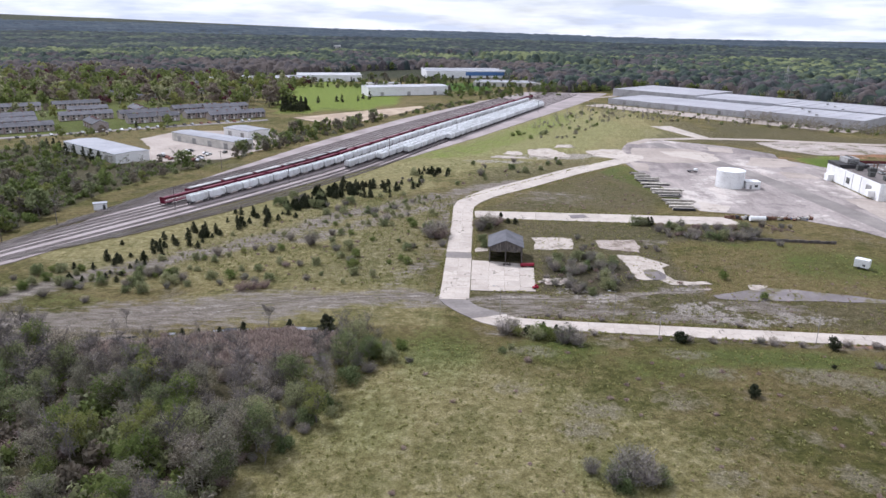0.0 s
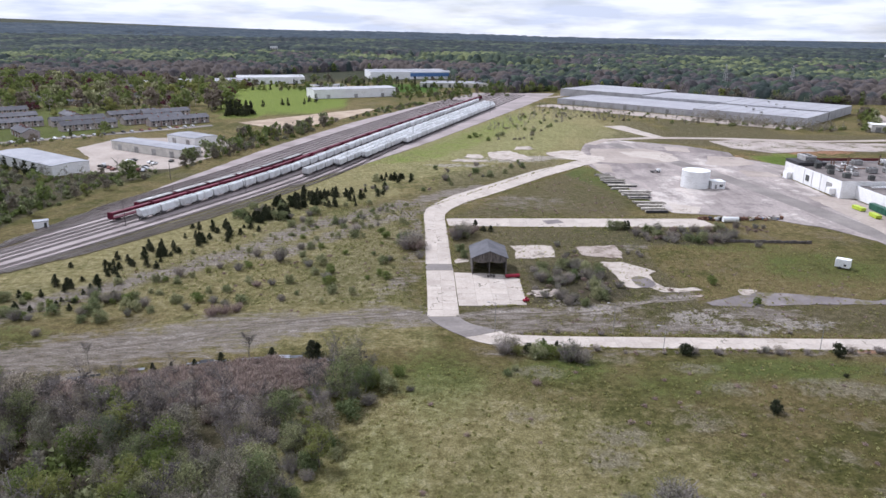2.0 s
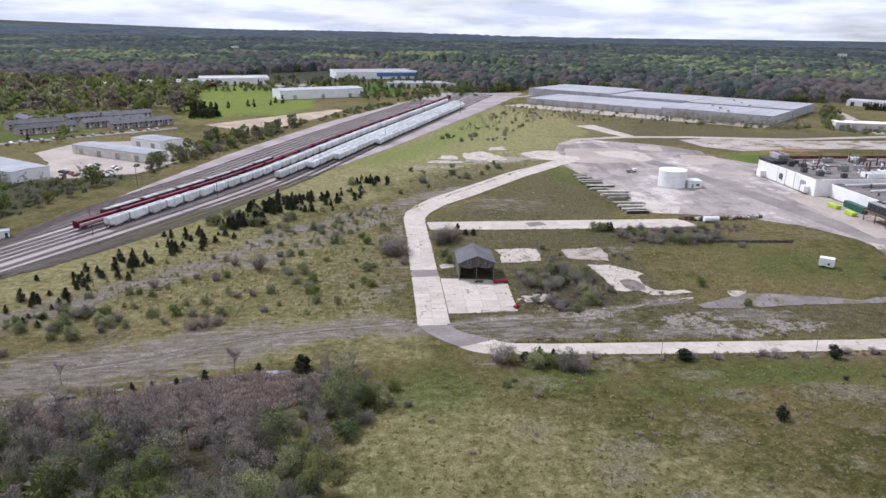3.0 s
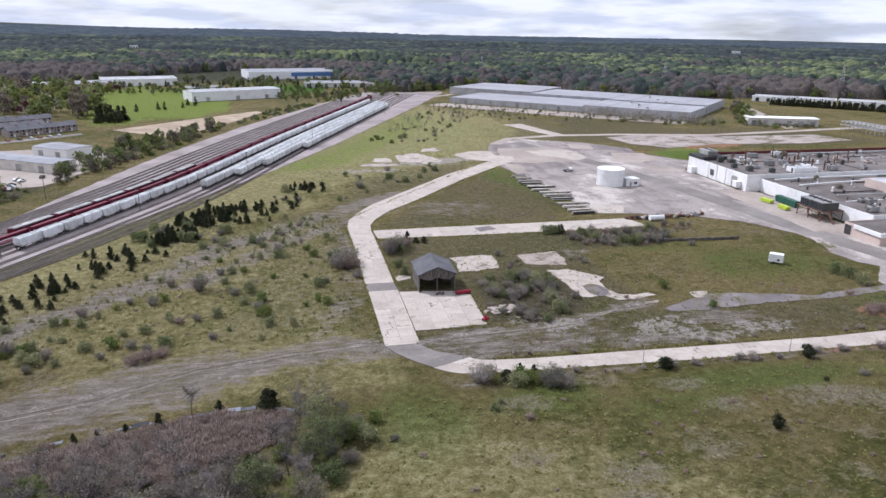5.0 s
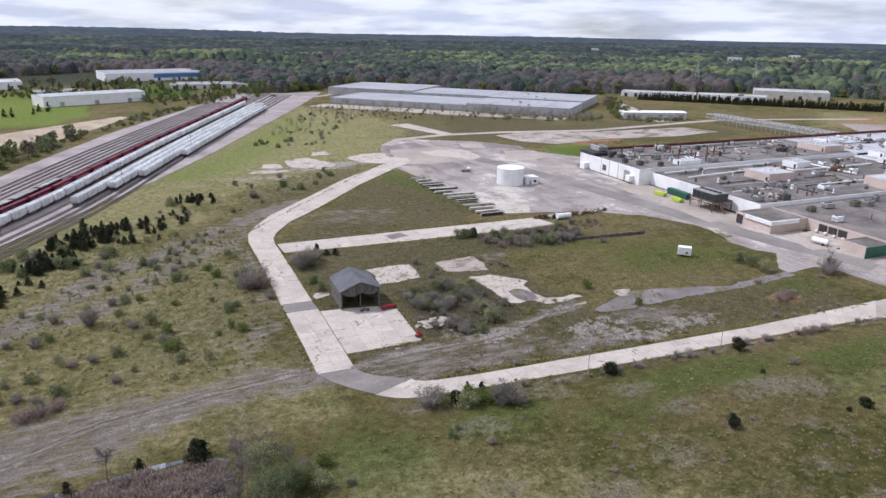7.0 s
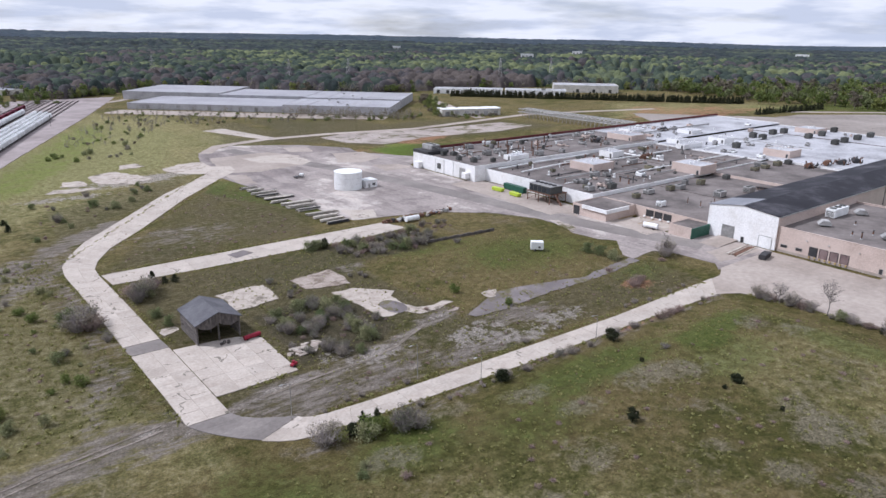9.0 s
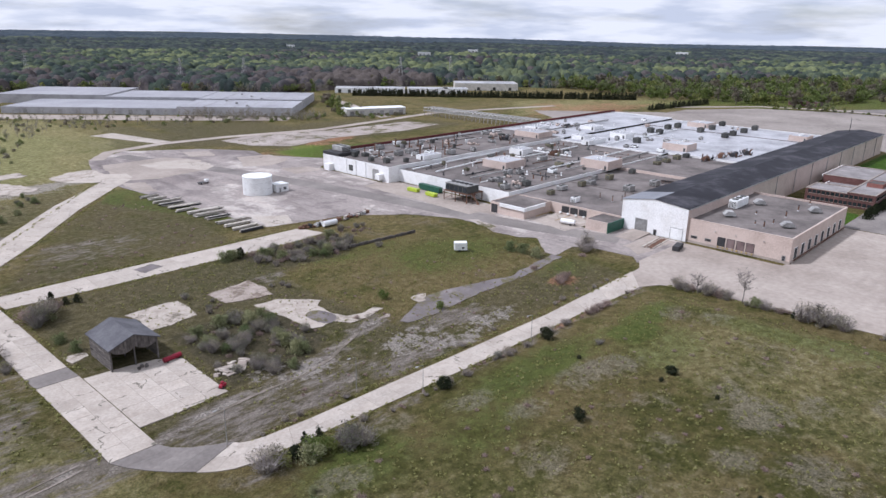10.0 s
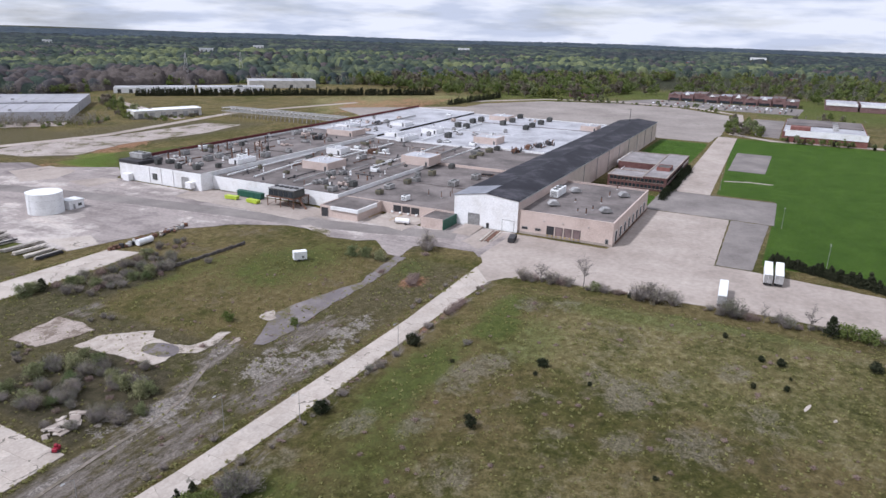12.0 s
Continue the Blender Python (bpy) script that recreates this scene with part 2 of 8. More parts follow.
def leaf_material(name, a, b, vary=0.2):
    m = bpy.data.materials.new(name)
    m.use_nodes = True
    t = m.node_tree
    p = t.nodes["Principled BSDF"]
    isl = t.nodes.new("ShaderNodeNewGeometry").outputs["Random Per Island"]
    rnd = t.nodes.new("ShaderNodeObjectInfo").outputs["Random"]
    col = ramp(t, isl, ((0.0, a), (1.0, b)))
    col = blend(t, 1.0, col, ramp(t, rnd, ((0.0, (1 - vary, 1 - vary * 0.7, 1 - vary)), (1.0, (1 + vary, 1 + vary * 0.8, 1 + vary)))), "MULTIPLY")
    link(t, col, p.inputs["Base Color"])
    p.inputs["Roughness"].default_value, p.inputs["Specular IOR Level"].default_value = 0.75, 0.15
    thru, both = t.nodes.new("ShaderNodeBsdfTranslucent"), t.nodes.new("ShaderNodeMixShader")
    link(t, col, thru.inputs["Color"])
    both.inputs[0].default_value = 0.4
    link(t, p.outputs[0], both.inputs[1])
    link(t, thru.outputs[0], both.inputs[2])
    link(t, both.outputs[0], t.nodes["Material Output"].inputs["Surface"])
    return m


LEAF_OLIVE = leaf_material("sage green leaves", (0.095, 0.108, 0.047), (0.33, 0.34, 0.18), 0.4)
LEAF_GREEN = leaf_material("fresh green leaves", (0.085, 0.115, 0.032), (0.22, 0.255, 0.08))
LEAF_LIME = leaf_material("yellow green spring leaves", (0.15, 0.165, 0.05), (0.28, 0.285, 0.10))
LEAF_SPRING = leaf_material("light spring leaves", (0.095, 0.122, 0.036), (0.21, 0.245, 0.085))
LEAF_PINE = leaf_material("dark conifer needles", (0.020, 0.025, 0.014), (0.068, 0.073, 0.040), 0.35)
LEAF_WOOD = leaf_material("budding grey brown crowns", (0.11, 0.092, 0.070), (0.24, 0.205, 0.155))
LEAF_GREY = leaf_material("grey buds", (0.115, 0.106, 0.074), (0.34, 0.312, 0.235), 0.4)
LEAF_BRAMBLE = leaf_material("dead bramble leaves", (0.20, 0.145, 0.115), (0.40, 0.315, 0.265))
LEAF_REED = leaf_material("dead reed stems", (0.20, 0.15, 0.128), (0.47, 0.385, 0.335))
LEAF_TUFT = leaf_material("dry and green grass blades", (0.17, 0.165, 0.045), (0.46, 0.42, 0.20))
LEAF_PLUM = leaf_material("plum red leaves", (0.06, 0.022, 0.028), (0.12, 0.045, 0.05))

# ---- building helpers ----
from mathutils.geometry import tessellate_polygon

rng = random.Random(7)


def mesh_of(name, verts, faces, mat=None, smooth=False):
    me = bpy.data.meshes.new(name)
    me.from_pydata(verts, [], faces)
    if mat:
        me.materials.append(mat)
    if smooth:
        me.shade_smooth()
    return me


def part(name, bm, mat, parent=None, label="", smooth=False):
    """One mesh object out of a bmesh, under parent."""
    me = bpy.data.meshes.new(name)
    bm.to_mesh(me)
    bm.free()
    me.materials.append(mat)
    if smooth:
        me.shade_smooth()
    ob = new(name, me)
    ob.parent = parent
    return tagged(ob, label)


def thing(name, x=0, y=0, z=0, rz=0, label="", category="", group="", kind=""):
    ob = new(name)
    ob.matrix_basis = pose(x, y, z, 0, 0, rz)
    ob.empty_display_size = 0.5
    return tagged(ob, label, category, group, kind)


def box(bm, x0, x1, y0, y1, z0, z1, bevel=0.0):
    before = set(bm.verts) if bevel else None
    v = [bm.verts.new((x, y, z)) for z in (z0, z1) for x, y in ((x0, y0), (x1, y0), (x1, y1), (x0, y1))]
    for q in ((3, 2, 1, 0), (4, 5, 6, 7), (0, 1, 5, 4), (1, 2, 6, 5), (2, 3, 7, 6), (3, 0, 4, 7)):
        bm.faces.new([v[i] for i in q])
    if bevel:
        edges = {e for a in v for e in a.link_edges}
        bmesh.ops.bevel(bm, geom=list(edges), offset=bevel, segments=1, affect="EDGES")
    return bm


def boxes(*dims, bevel=0.0):
    bm = bmesh.new()
    for d in dims:
        box(bm, *d, bevel=bevel)
    return bm


def prism(bm, profile, axis, a, b):
    """A closed profile run from a to b along an axis (0: profile in y,z; 1: in x,z; 2: in x,y)."""
    def at(p, s):
        return {0: (s, p[0], p[1]), 1: (p[0], s, p[1]), 2: (p[0], p[1], s)}[axis]
    lo, hi = [bm.verts.new(at(p, a)) for p in profile], [bm.verts.new(at(p, b)) for p in profile]
    n = len(profile)
    bm.faces.new(lo)
    bm.faces.new(hi[::-1])
    for i in range(n):
        bm.faces.new((lo[i], hi[i], hi[(i + 1) % n], lo[(i + 1) % n]))
    bmesh.ops.recalc_face_normals(bm, faces=bm.faces)
    return bm


def tube(bm, a, b, r, r2=None, n=6):
    a, b = Vector(a), Vector(b)
    q = (b - a).to_track_quat("Z", "Y")
    rings = []
    for c, rad in ((a, r), (b, r if r2 is None else r2)):
        rings.append([bm.verts.new(c + q @ Vector((rad * math.cos(k * math.tau / n), rad * math.sin(k * math.tau / n), 0))) for k in range(n)])
    for k in range(n):
        bm.faces.new((rings[0][k], rings[0][(k + 1) % n], rings[1][(k + 1) % n], rings[1][k]))
    bm.faces.new(rings[0][::-1])
    bm.faces.new(rings[1])
    return bm


def curve_x(y, table):
    """Linear reading of a table of (y, x), smoothed."""
    ys, xs = [p[0] for p in table], [p[1] for p in table]
    return float(sum(np.interp(y + d, ys, xs) for d in (-24, -12, 0, 12, 24)) / 5)


def ragged(points, step=3.0, rough=0.5, seed=0):
    """A closed outline, cut into short steps that waver."""
    out = []
    for k, p in enumerate(points):
        q = points[(k + 1) % len(points)]
        n = max(1, int(math.dist(p, q) / step))
        for i in range(n):
            x, y = p[0] + (q[0] - p[0]) * i / n, p[1] + (q[1] - p[1]) * i / n
            w = noise.noise_vector(Vector((x * 0.23, y * 0.23, seed))) * rough + noise.noise_vector(Vector((x * 0.9, y * 0.9, seed))) * rough * 0.5
            out.append((x + w.x, y + w.y))
    return out


def sheet(name, outline, z0, z1, mat, parent=None, label="", category="", kind=""):
    """A slab with that outline from z0 to z1."""
    n = len(outline)
    if sum(outline[i - 1][0] * outline[i][1] - outline[i][0] * outline[i - 1][1] for i in range(n)) < 0:
        outline = outline[::-1]
    bm = bmesh.new()
    v = [bm.verts.new((x, y, z)) for z in (z0, z1) for x, y in outline]
    for tri in tessellate_polygon([[Vector((x, y, 0)) for x, y in outline]]):
        (ax, ay), (bx, by), (cx, cy) = (outline[i] for i in tri)
        turn = (bx - ax) * (cy - ay) - (by - ay) * (cx - ax)
        if abs(turn) > 1e-9:
            bm.faces.new([v[n + i] for i in (tri if turn > 0 else tri[::-1])])
    for i in range(n):
        bm.faces.new((v[i], v[(i + 1) % n], v[n + (i + 1) % n], v[n + i]))
    ob = part(name, bm, mat, parent, label)
    return tagged(ob, "", category, "", kind)

# ---- ground ----
def spread(lo, hi, step, far, grow=1.16):
    core = list(np.arange(lo, hi + step, step))
    a, s = [], step
    x = lo
    while x > -far:
        s *= grow
        x -= s
        a.append(x)
    b, s, x = [], step, core[-1]
    while x < far:
        s *= grow
        x += s
        b.append(x)
    return np.array(a[::-1] + core + b)


def near_line(X, Y, pts, width, soft=2.0):
    d = np.full(X.shape, 1e9)
    for (ax, ay), (bx, by) in zip(pts, pts[1:]):
        ux, uy = bx - ax, by - ay
        t = np.clip(((X - ax) * ux + (Y - ay) * uy) / (ux * ux + uy * uy), 0, 1)
        d = np.minimum(d, np.hypot(X - ax - t * ux, Y - ay - t * uy))
    return np.clip((width / 2 + soft - d) / (2 * soft), 0, 1)


def spots(X, Y, rows):
    m = np.zeros(X.shape)
    for x, y, rx, ry, k in rows:
        m = np.maximum(m, k * np.clip(1.6 - 1.2 * np.hypot((X - x) / rx, (Y - y) / ry), 0, 1))
    return m


def plot(X, Y, outline, soft=3.0):
    """1 inside a convex or concave outline, fading over its rim."""
    inside = np.zeros(X.shape, bool)
    n = len(outline)
    for i in range(n):
        (ax, ay), (bx, by) = outline[i - 1], outline[i]
        hit = ((ay > Y) != (by > Y)) & (X < (bx - ax) * (Y - ay) / (by - ay + 1e-12) + ax)
        inside ^= hit
    rim = near_line(X, Y, [*outline, outline[0]], 0.01, soft)
    return np.where(inside, 1 - rim * 0.5, rim * 0.5)


gx, gy = spread(-220, 250, 1.7, 4950), spread(90, 420, 1.7, 4950)
GX, GY = np.meshgrid(gx, gy)
track_a = [(-134, 161), (-96, 173), (-68, 185), (-40, 192), (-14, 197)]
track_b = [(-150, 176), (-125, 205), (-103, 228), (-80, 255), (-65, 286), (-43, 308), (-19, 333), (9, 362)]
trail = [(-6, 195), (3, 198), (16.4, 199.1), (29.9, 199.5), (39.3, 201.9), (47, 205.4), (53.8, 208.7), (64.4, 211.6)]
bare = np.maximum.reduce([
    near_line(GX, GY, track_a, 10, 4), near_line(GX, GY, [(-220, 130), (-134, 163), (-96, 173), (-62, 187)], 20, 6), near_line(GX, GY, track_b, 10, 4),
    near_line(GX, GY, trail, 4.4, 2.0), plot(GX, GY, [(-3, 184), (60, 184), (40, 196), (16, 199), (-4, 198)], 4) * 0.62,
    near_line(GX, GY, [(-30, 205), (-18, 240), (-22, 300)], 6, 5) * 0.5, near_line(GX, GY, [(0, 172.5), (140, 172.5)], 1.5, 1.5) * 0.75,
    near_line(GX, GY, [(-70, 250), (-40, 292), (-10, 322), (30, 372), (44, 398)], 7, 4) * 0.85, spots(GX, GY, [(62, 188, 12, 5, 0.8), (80, 198, 14, 5, 0.7), (-30, 196, 10, 8, 0.8), (-110, 150, 60, 16, 0.6), (60, 262, 6, 4, 0.6), (30, 330, 22, 14, 0.35)])])
pale = np.maximum.reduce([
    spots(GX, GY, [(62, 195, 11, 6, 0.75), (72, 188, 12, 4, 0.8), (88, 190, 12, 4, 0.55), (30, 440, 26, 9, 0.9), (56, 447, 22, 7, 0.9), (5, 420, 22, 5, 0.7),
                   (30, 200, 12, 4, 0.5), (24, 206, 5, 3, 0.8), (44, 300, 60, 2, 0.2)]),
    near_line(GX, GY, [(-134, 163), (-68, 187), (-14, 199)], 1.0, 1.5) * 0.35, near_line(GX, GY, [(-134, 157), (-68, 182), (-14, 193)], 1.0, 1.5) * 0.35,
    near_line(GX, GY, trail, 1.0, 1.0) * 0.7])
straw = spots(GX, GY, [(22.9, 132.3, 6, 4, 0.95), (18.4, 123.4, 5, 4, 0.95), (10, 159, 6, 4, 0.9), (48.4, 162.9, 6, 4, 0.8), (79, 151.3, 6, 3.5, 0.9), (84.1, 146.5, 7, 3.5, 0.9), (42.5, 110.3, 4, 3, 0.7), (5.4, 139, 4, 3, 0.5), (85.1, 115.1, 7.5, 6, 1.1),
                       (91.4, 123.8, 5, 4, 0.7), (89.7, 87.6, 6, 6, 0.8), (65.6, 112.3, 4.5, 4, 0.8), (70.3, 99.4, 7, 6, 0.8), (109.1, 96, 5, 4, 0.6), (124.2, 152.6, 5, 4, 0.8), (129.3, 144, 5, 5, 0.7), (71.4, 150.4, 6, 4, 0.7), (40.7, 137.7, 6, 5, 0.6), (83.5, 148.1, 7, 4, 0.9),
                       (75, 133, 5, 4, 0.6), (60, 124, 6, 4, 0.5), (98, 107, 5, 4, 0.6), (30, 168, 6, 3, 0.5), (52, 150, 6, 3, 0.4)])
lush = np.maximum.reduce([
    spots(GX, GY, [(104.4, 154.8, 9, 6, 1.3), (118, 158, 14, 6, 0.8), (130, 128, 6, 26, 0.8), (70, 162, 28, 8, 0.9), (100, 146, 16, 9, 0.6), (40, 152, 14, 8, 0.55), (137, 100, 6, 26, 0.7), (15, 160, 13, 9, 0.7), (-12, 156, 10, 18, 0.75),
                   (20, 165, 8, 5, 0.9), (63, 165, 9, 5, 0.7), (-24, 123, 10, 14, 0.5), (120, 240, 26, 18, 0.65), (140, 200, 16, 8, 0.5), (100, 262, 20, 8, 0.5),
                   (-125, 182, 14, 6, 0.5), (22, 110, 7, 5, 1.0)]),
    plot(GX, GY, [(-186, 190), (-184, 300), (-174, 350), (-152, 410), (-205, 383), (-290, 440), (-420, 400), (-420, 250), (-240, 150)], 10) * 0.4, plot(GX, GY, [(-300, 480), (-250, 560), (-300, 680), (-560, 800), (-620, 560), (-420, 430)], 10) * 0.8, plot(GX, GY, [(60, 395), (72, 422), (90, 400), (92, 330), (84, 330)], 6) * 0.7,
    plot(GX, GY, [(700, 60), (752, 150), (760, 250), (735, 360), (610, 440), (640, 480), (900, 400), (1000, 200), (1000, -140), (700, -140)], 16) * 0.8,
    plot(GX, GY, [(-75, 440), (10, 430), (60, 470), (110, 600), (75, 690), (20, 590)], 16) * 0.75])
lawn = np.maximum.reduce([
    plot(GX, GY, [(203, 40), (206, 96.5), (268, 96), (316, 96), (316, 124), (530, 136), (560, -50), (540, -300), (200, -300)], 1.5),
    plot(GX, GY, [(366, 150), (505, 151), (500, 186), (366, 186)], 1.5), plot(GX, GY, [(262, 150), (300, 150), (300, 186), (262, 186)], 1.5),
    plot(GX, GY, [(190, 400), (190, 458), (230, 462), (350, 420), (340, 405)], 5) * 0.5, plot(GX, GY, [(-80, 880), (-10, 900), (20, 1000), (-90, 1050)], 8) * 0.7])
rust = np.maximum.reduce([plot(GX, GY, [(225, 462), (260, 466), (285, 490), (270, 506), (210, 496)], 8) * 0.9, spots(GX, GY, [(128, 194, 6, 4, 0.8), (185, 460, 14, 5, 0.6), (330, 430, 60, 3, 0.5)]),
                          near_line(GX, GY, [(95, 174), (122, 175)], 1.5, 1.5) * 0.9, plot(GX, GY, [(470, 470), (560, 530), (680, 450), (560, 430)], 10) * 0.6])
LIFT = [(-180, 40), (-60, 76), (-40, 76), (-35, 74), (-28, 69), (-20, 56), (-12.5, 42), (-3.6, 35), (2.2, 27), (12.5, 9), (27, 4), (34, 1), (43, -8), (50, -8), (62, -22), (72, -15), (94, -19), (180, 0)]


def land(x, y):
    """How far the wide country rises or falls with distance."""
    r = np.hypot(x + 30, y - 30)
    k = np.clip((r - 1150) / 3650, 0, 1.4) ** 1.6
    return k * np.interp(np.degrees(np.arctan2(x + 30, y - 30)), [p[0] for p in LIFT], [p[1] for p in LIFT])


def ease(a, b, v):
    """0 at a, 1 at b, with soft ends."""
    k = np.clip((v - a) / (b - a), 0, 1)
    return k * k * (3 - 2 * k)


def rise(x, y):
    """The capped mound under the meadow, two metres above the works."""
    return 2.1 * ease(172, 152, y) * ease(148, 130, x) * ease(-46, -12, x)


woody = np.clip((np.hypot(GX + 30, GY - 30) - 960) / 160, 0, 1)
brush = plot(GX, GY, [(-42, 166), (-68, 165), (-100, 156), (-140, 130), (-130, 60), (-60, 60), (-46, 100), (-44, 116), (-46, 140)], 5)
brush = np.maximum(brush, 0.85 * plot(GX, GY, [(-186, 190), (-186, 300), (-180, 350), (-156, 405), (-164, 414), (-207, 380), (-232, 384), (-290, 430), (-360, 400), (-330, 230), (-240, 150)], 8))
brush = np.maximum(brush, 0.9 * plot(GX, GY, [(16, 205), (30, 202), (48, 212), (48, 238), (32, 243), (17, 240)], 4) + 0.7 * plot(GX, GY, [(62, 287), (104, 284), (110, 270), (92, 262), (64, 268)], 4))
GZ = np.zeros(GX.shape)
for i, f in enumerate((0.11, 0.045)):
    GZ += 0.10 * np.sin(GX * f + 2 * i + np.sin(GY * f * 0.8)) * np.sin(GY * f * 1.2 + i)
field = plot(GX, GY, [(-60, 165), (0, 165), (140, 165), (142, 60), (-60, 60)], 8)
GZ = GZ * (0.15 + 1.5 * field) - 0.04 - 0.05 * (1 - field) + land(GX, GY) + rise(GX, GY)
nx, ny = len(gx), len(gy)


def ground_at(x, y):
    """Height of the ground sheet."""
    i, j = int(np.clip(np.searchsorted(gx, x) - 1, 0, nx - 2)), int(np.clip(np.searchsorted(gy, y) - 1, 0, ny - 2))
    u, v = (x - gx[i]) / (gx[i + 1] - gx[i]), (y - gy[j]) / (gy[j + 1] - gy[j])
    return float((GZ[j, i] * (1 - u) + GZ[j, i + 1] * u) * (1 - v) + (GZ[j + 1, i] * (1 - u) + GZ[j + 1, i + 1] * u) * v)


me = bpy.data.meshes.new("ground")
idx = np.arange(nx * ny).reshape(ny, nx)
quads = np.stack([idx[:-1, :-1], idx[:-1, 1:], idx[1:, 1:], idx[1:, :-1]], -1).reshape(-1, 4)
me.vertices.add(nx * ny)
me.vertices.foreach_set("co", np.stack([GX, GY, GZ], -1).ravel())
me.loops.add(quads.size)
me.loops.foreach_set("vertex_index", quads.ravel())
me.polygons.add(len(quads))
me.polygons.foreach_set("loop_start", np.arange(len(quads)) * 4)
me.update(calc_edges=True)
me.shade_smooth()
# pale yellowish grass, brightened where sun falls through a gap in the clouds
meadow = np.maximum.reduce([plot(GX, GY, [(-112, 350), (-60, 345), (-20, 385), (40, 440), (80, 440), (130, 560), (130, 690), (70, 710), (0, 560), (-45, 470)], 45), plot(GX, GY, [(470, 440), (560, 520), (600, 500), (520, 430)], 6),
                            plot(GX, GY, [(-130, 205), (-60, 320), (-30, 345), (-40, 390), (-95, 345), (-165, 225)], 14) * 0.8, plot(GX, GY, [(-50, 412), (-6, 501), (56, 683), (81, 746), (117, 685), (108, 562), (95, 500), (38, 488), (-2, 434), (-33, 383)], 14), plot(GX, GY, [(-150, 190), (-60, 200), (-25, 230), (-30, 320), (-90, 300)], 20) * 0.38, plot(GX, GY, [(-70, 172), (-14, 176), (-14, 186), (-30, 230), (-60, 222), (-96, 186)], 10) * 0.45, plot(GX, GY, [(-50, 135), (-10, 150), (20, 140), (44, 118), (34, 60), (-45, 60)], 22) * 0.7, plot(GX, GY, [(92, 150), (136, 146), (142, 64), (76, 64)], 12) * 0.2, plot(GX, GY, [(470, 480), (560, 560), (700, 470), (690, 430), (560, 470)], 12) * 0.7])
# green lawns beyond the tracks, with sunlight painted into their bright tone
fresh = np.maximum.reduce([plot(GX, GY, [(-199, 640), (-240, 760), (-330, 950), (-230, 1000), (-124, 870), (-99, 740), (-130, 660)], 6), plot(GX, GY, [(-60, 420), (-10, 500), (50, 650), (75, 690), (60, 600), (20, 500), (-20, 430)], 16) * 0.55, plot(GX, GY, [(189, 462), (236, 466), (207, 429), (188, 422)], 4) * 0.7])
# dead weeds and old plots; between the roads cloud shade is painted in too
weedy = np.maximum.reduce([plot(GX, GY, [(-12, 350), (-9, 397), (10, 408), (53, 436), (64, 436), (39, 396)], 8) * 0.9, plot(GX, GY, [(182, 626), (258, 600), (265, 563), (175, 558)], 4), plot(GX, GY, [(110, 530), (180, 500), (200, 470), (380, 470), (360, 540), (200, 560), (120, 580)], 8), plot(GX, GY, [(144, 625), (169, 622), (165, 568), (137, 575)], 5), plot(GX, GY, [(-6, 184), (150, 184), (150, 205), (64, 205), (62, 262), (96, 270), (100, 286), (-6, 286)], 6), plot(GX, GY, [(14, 200), (50, 203), (50, 240), (16, 240)], 5), plot(GX, GY, [(-5, 304), (70, 304), (82, 330), (70, 410), (40, 375)], 6) * 0.75, near_line(GX, GY, track_b, 16, 8) * 0.7, plot(GX, GY, [(-60, 200), (-20, 205), (-20, 300), (-45, 300)], 10) * 0.6])
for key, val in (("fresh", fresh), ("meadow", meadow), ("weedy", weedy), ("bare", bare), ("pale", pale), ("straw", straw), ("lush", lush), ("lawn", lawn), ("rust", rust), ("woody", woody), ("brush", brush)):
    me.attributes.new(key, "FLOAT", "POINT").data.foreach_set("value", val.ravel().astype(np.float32))


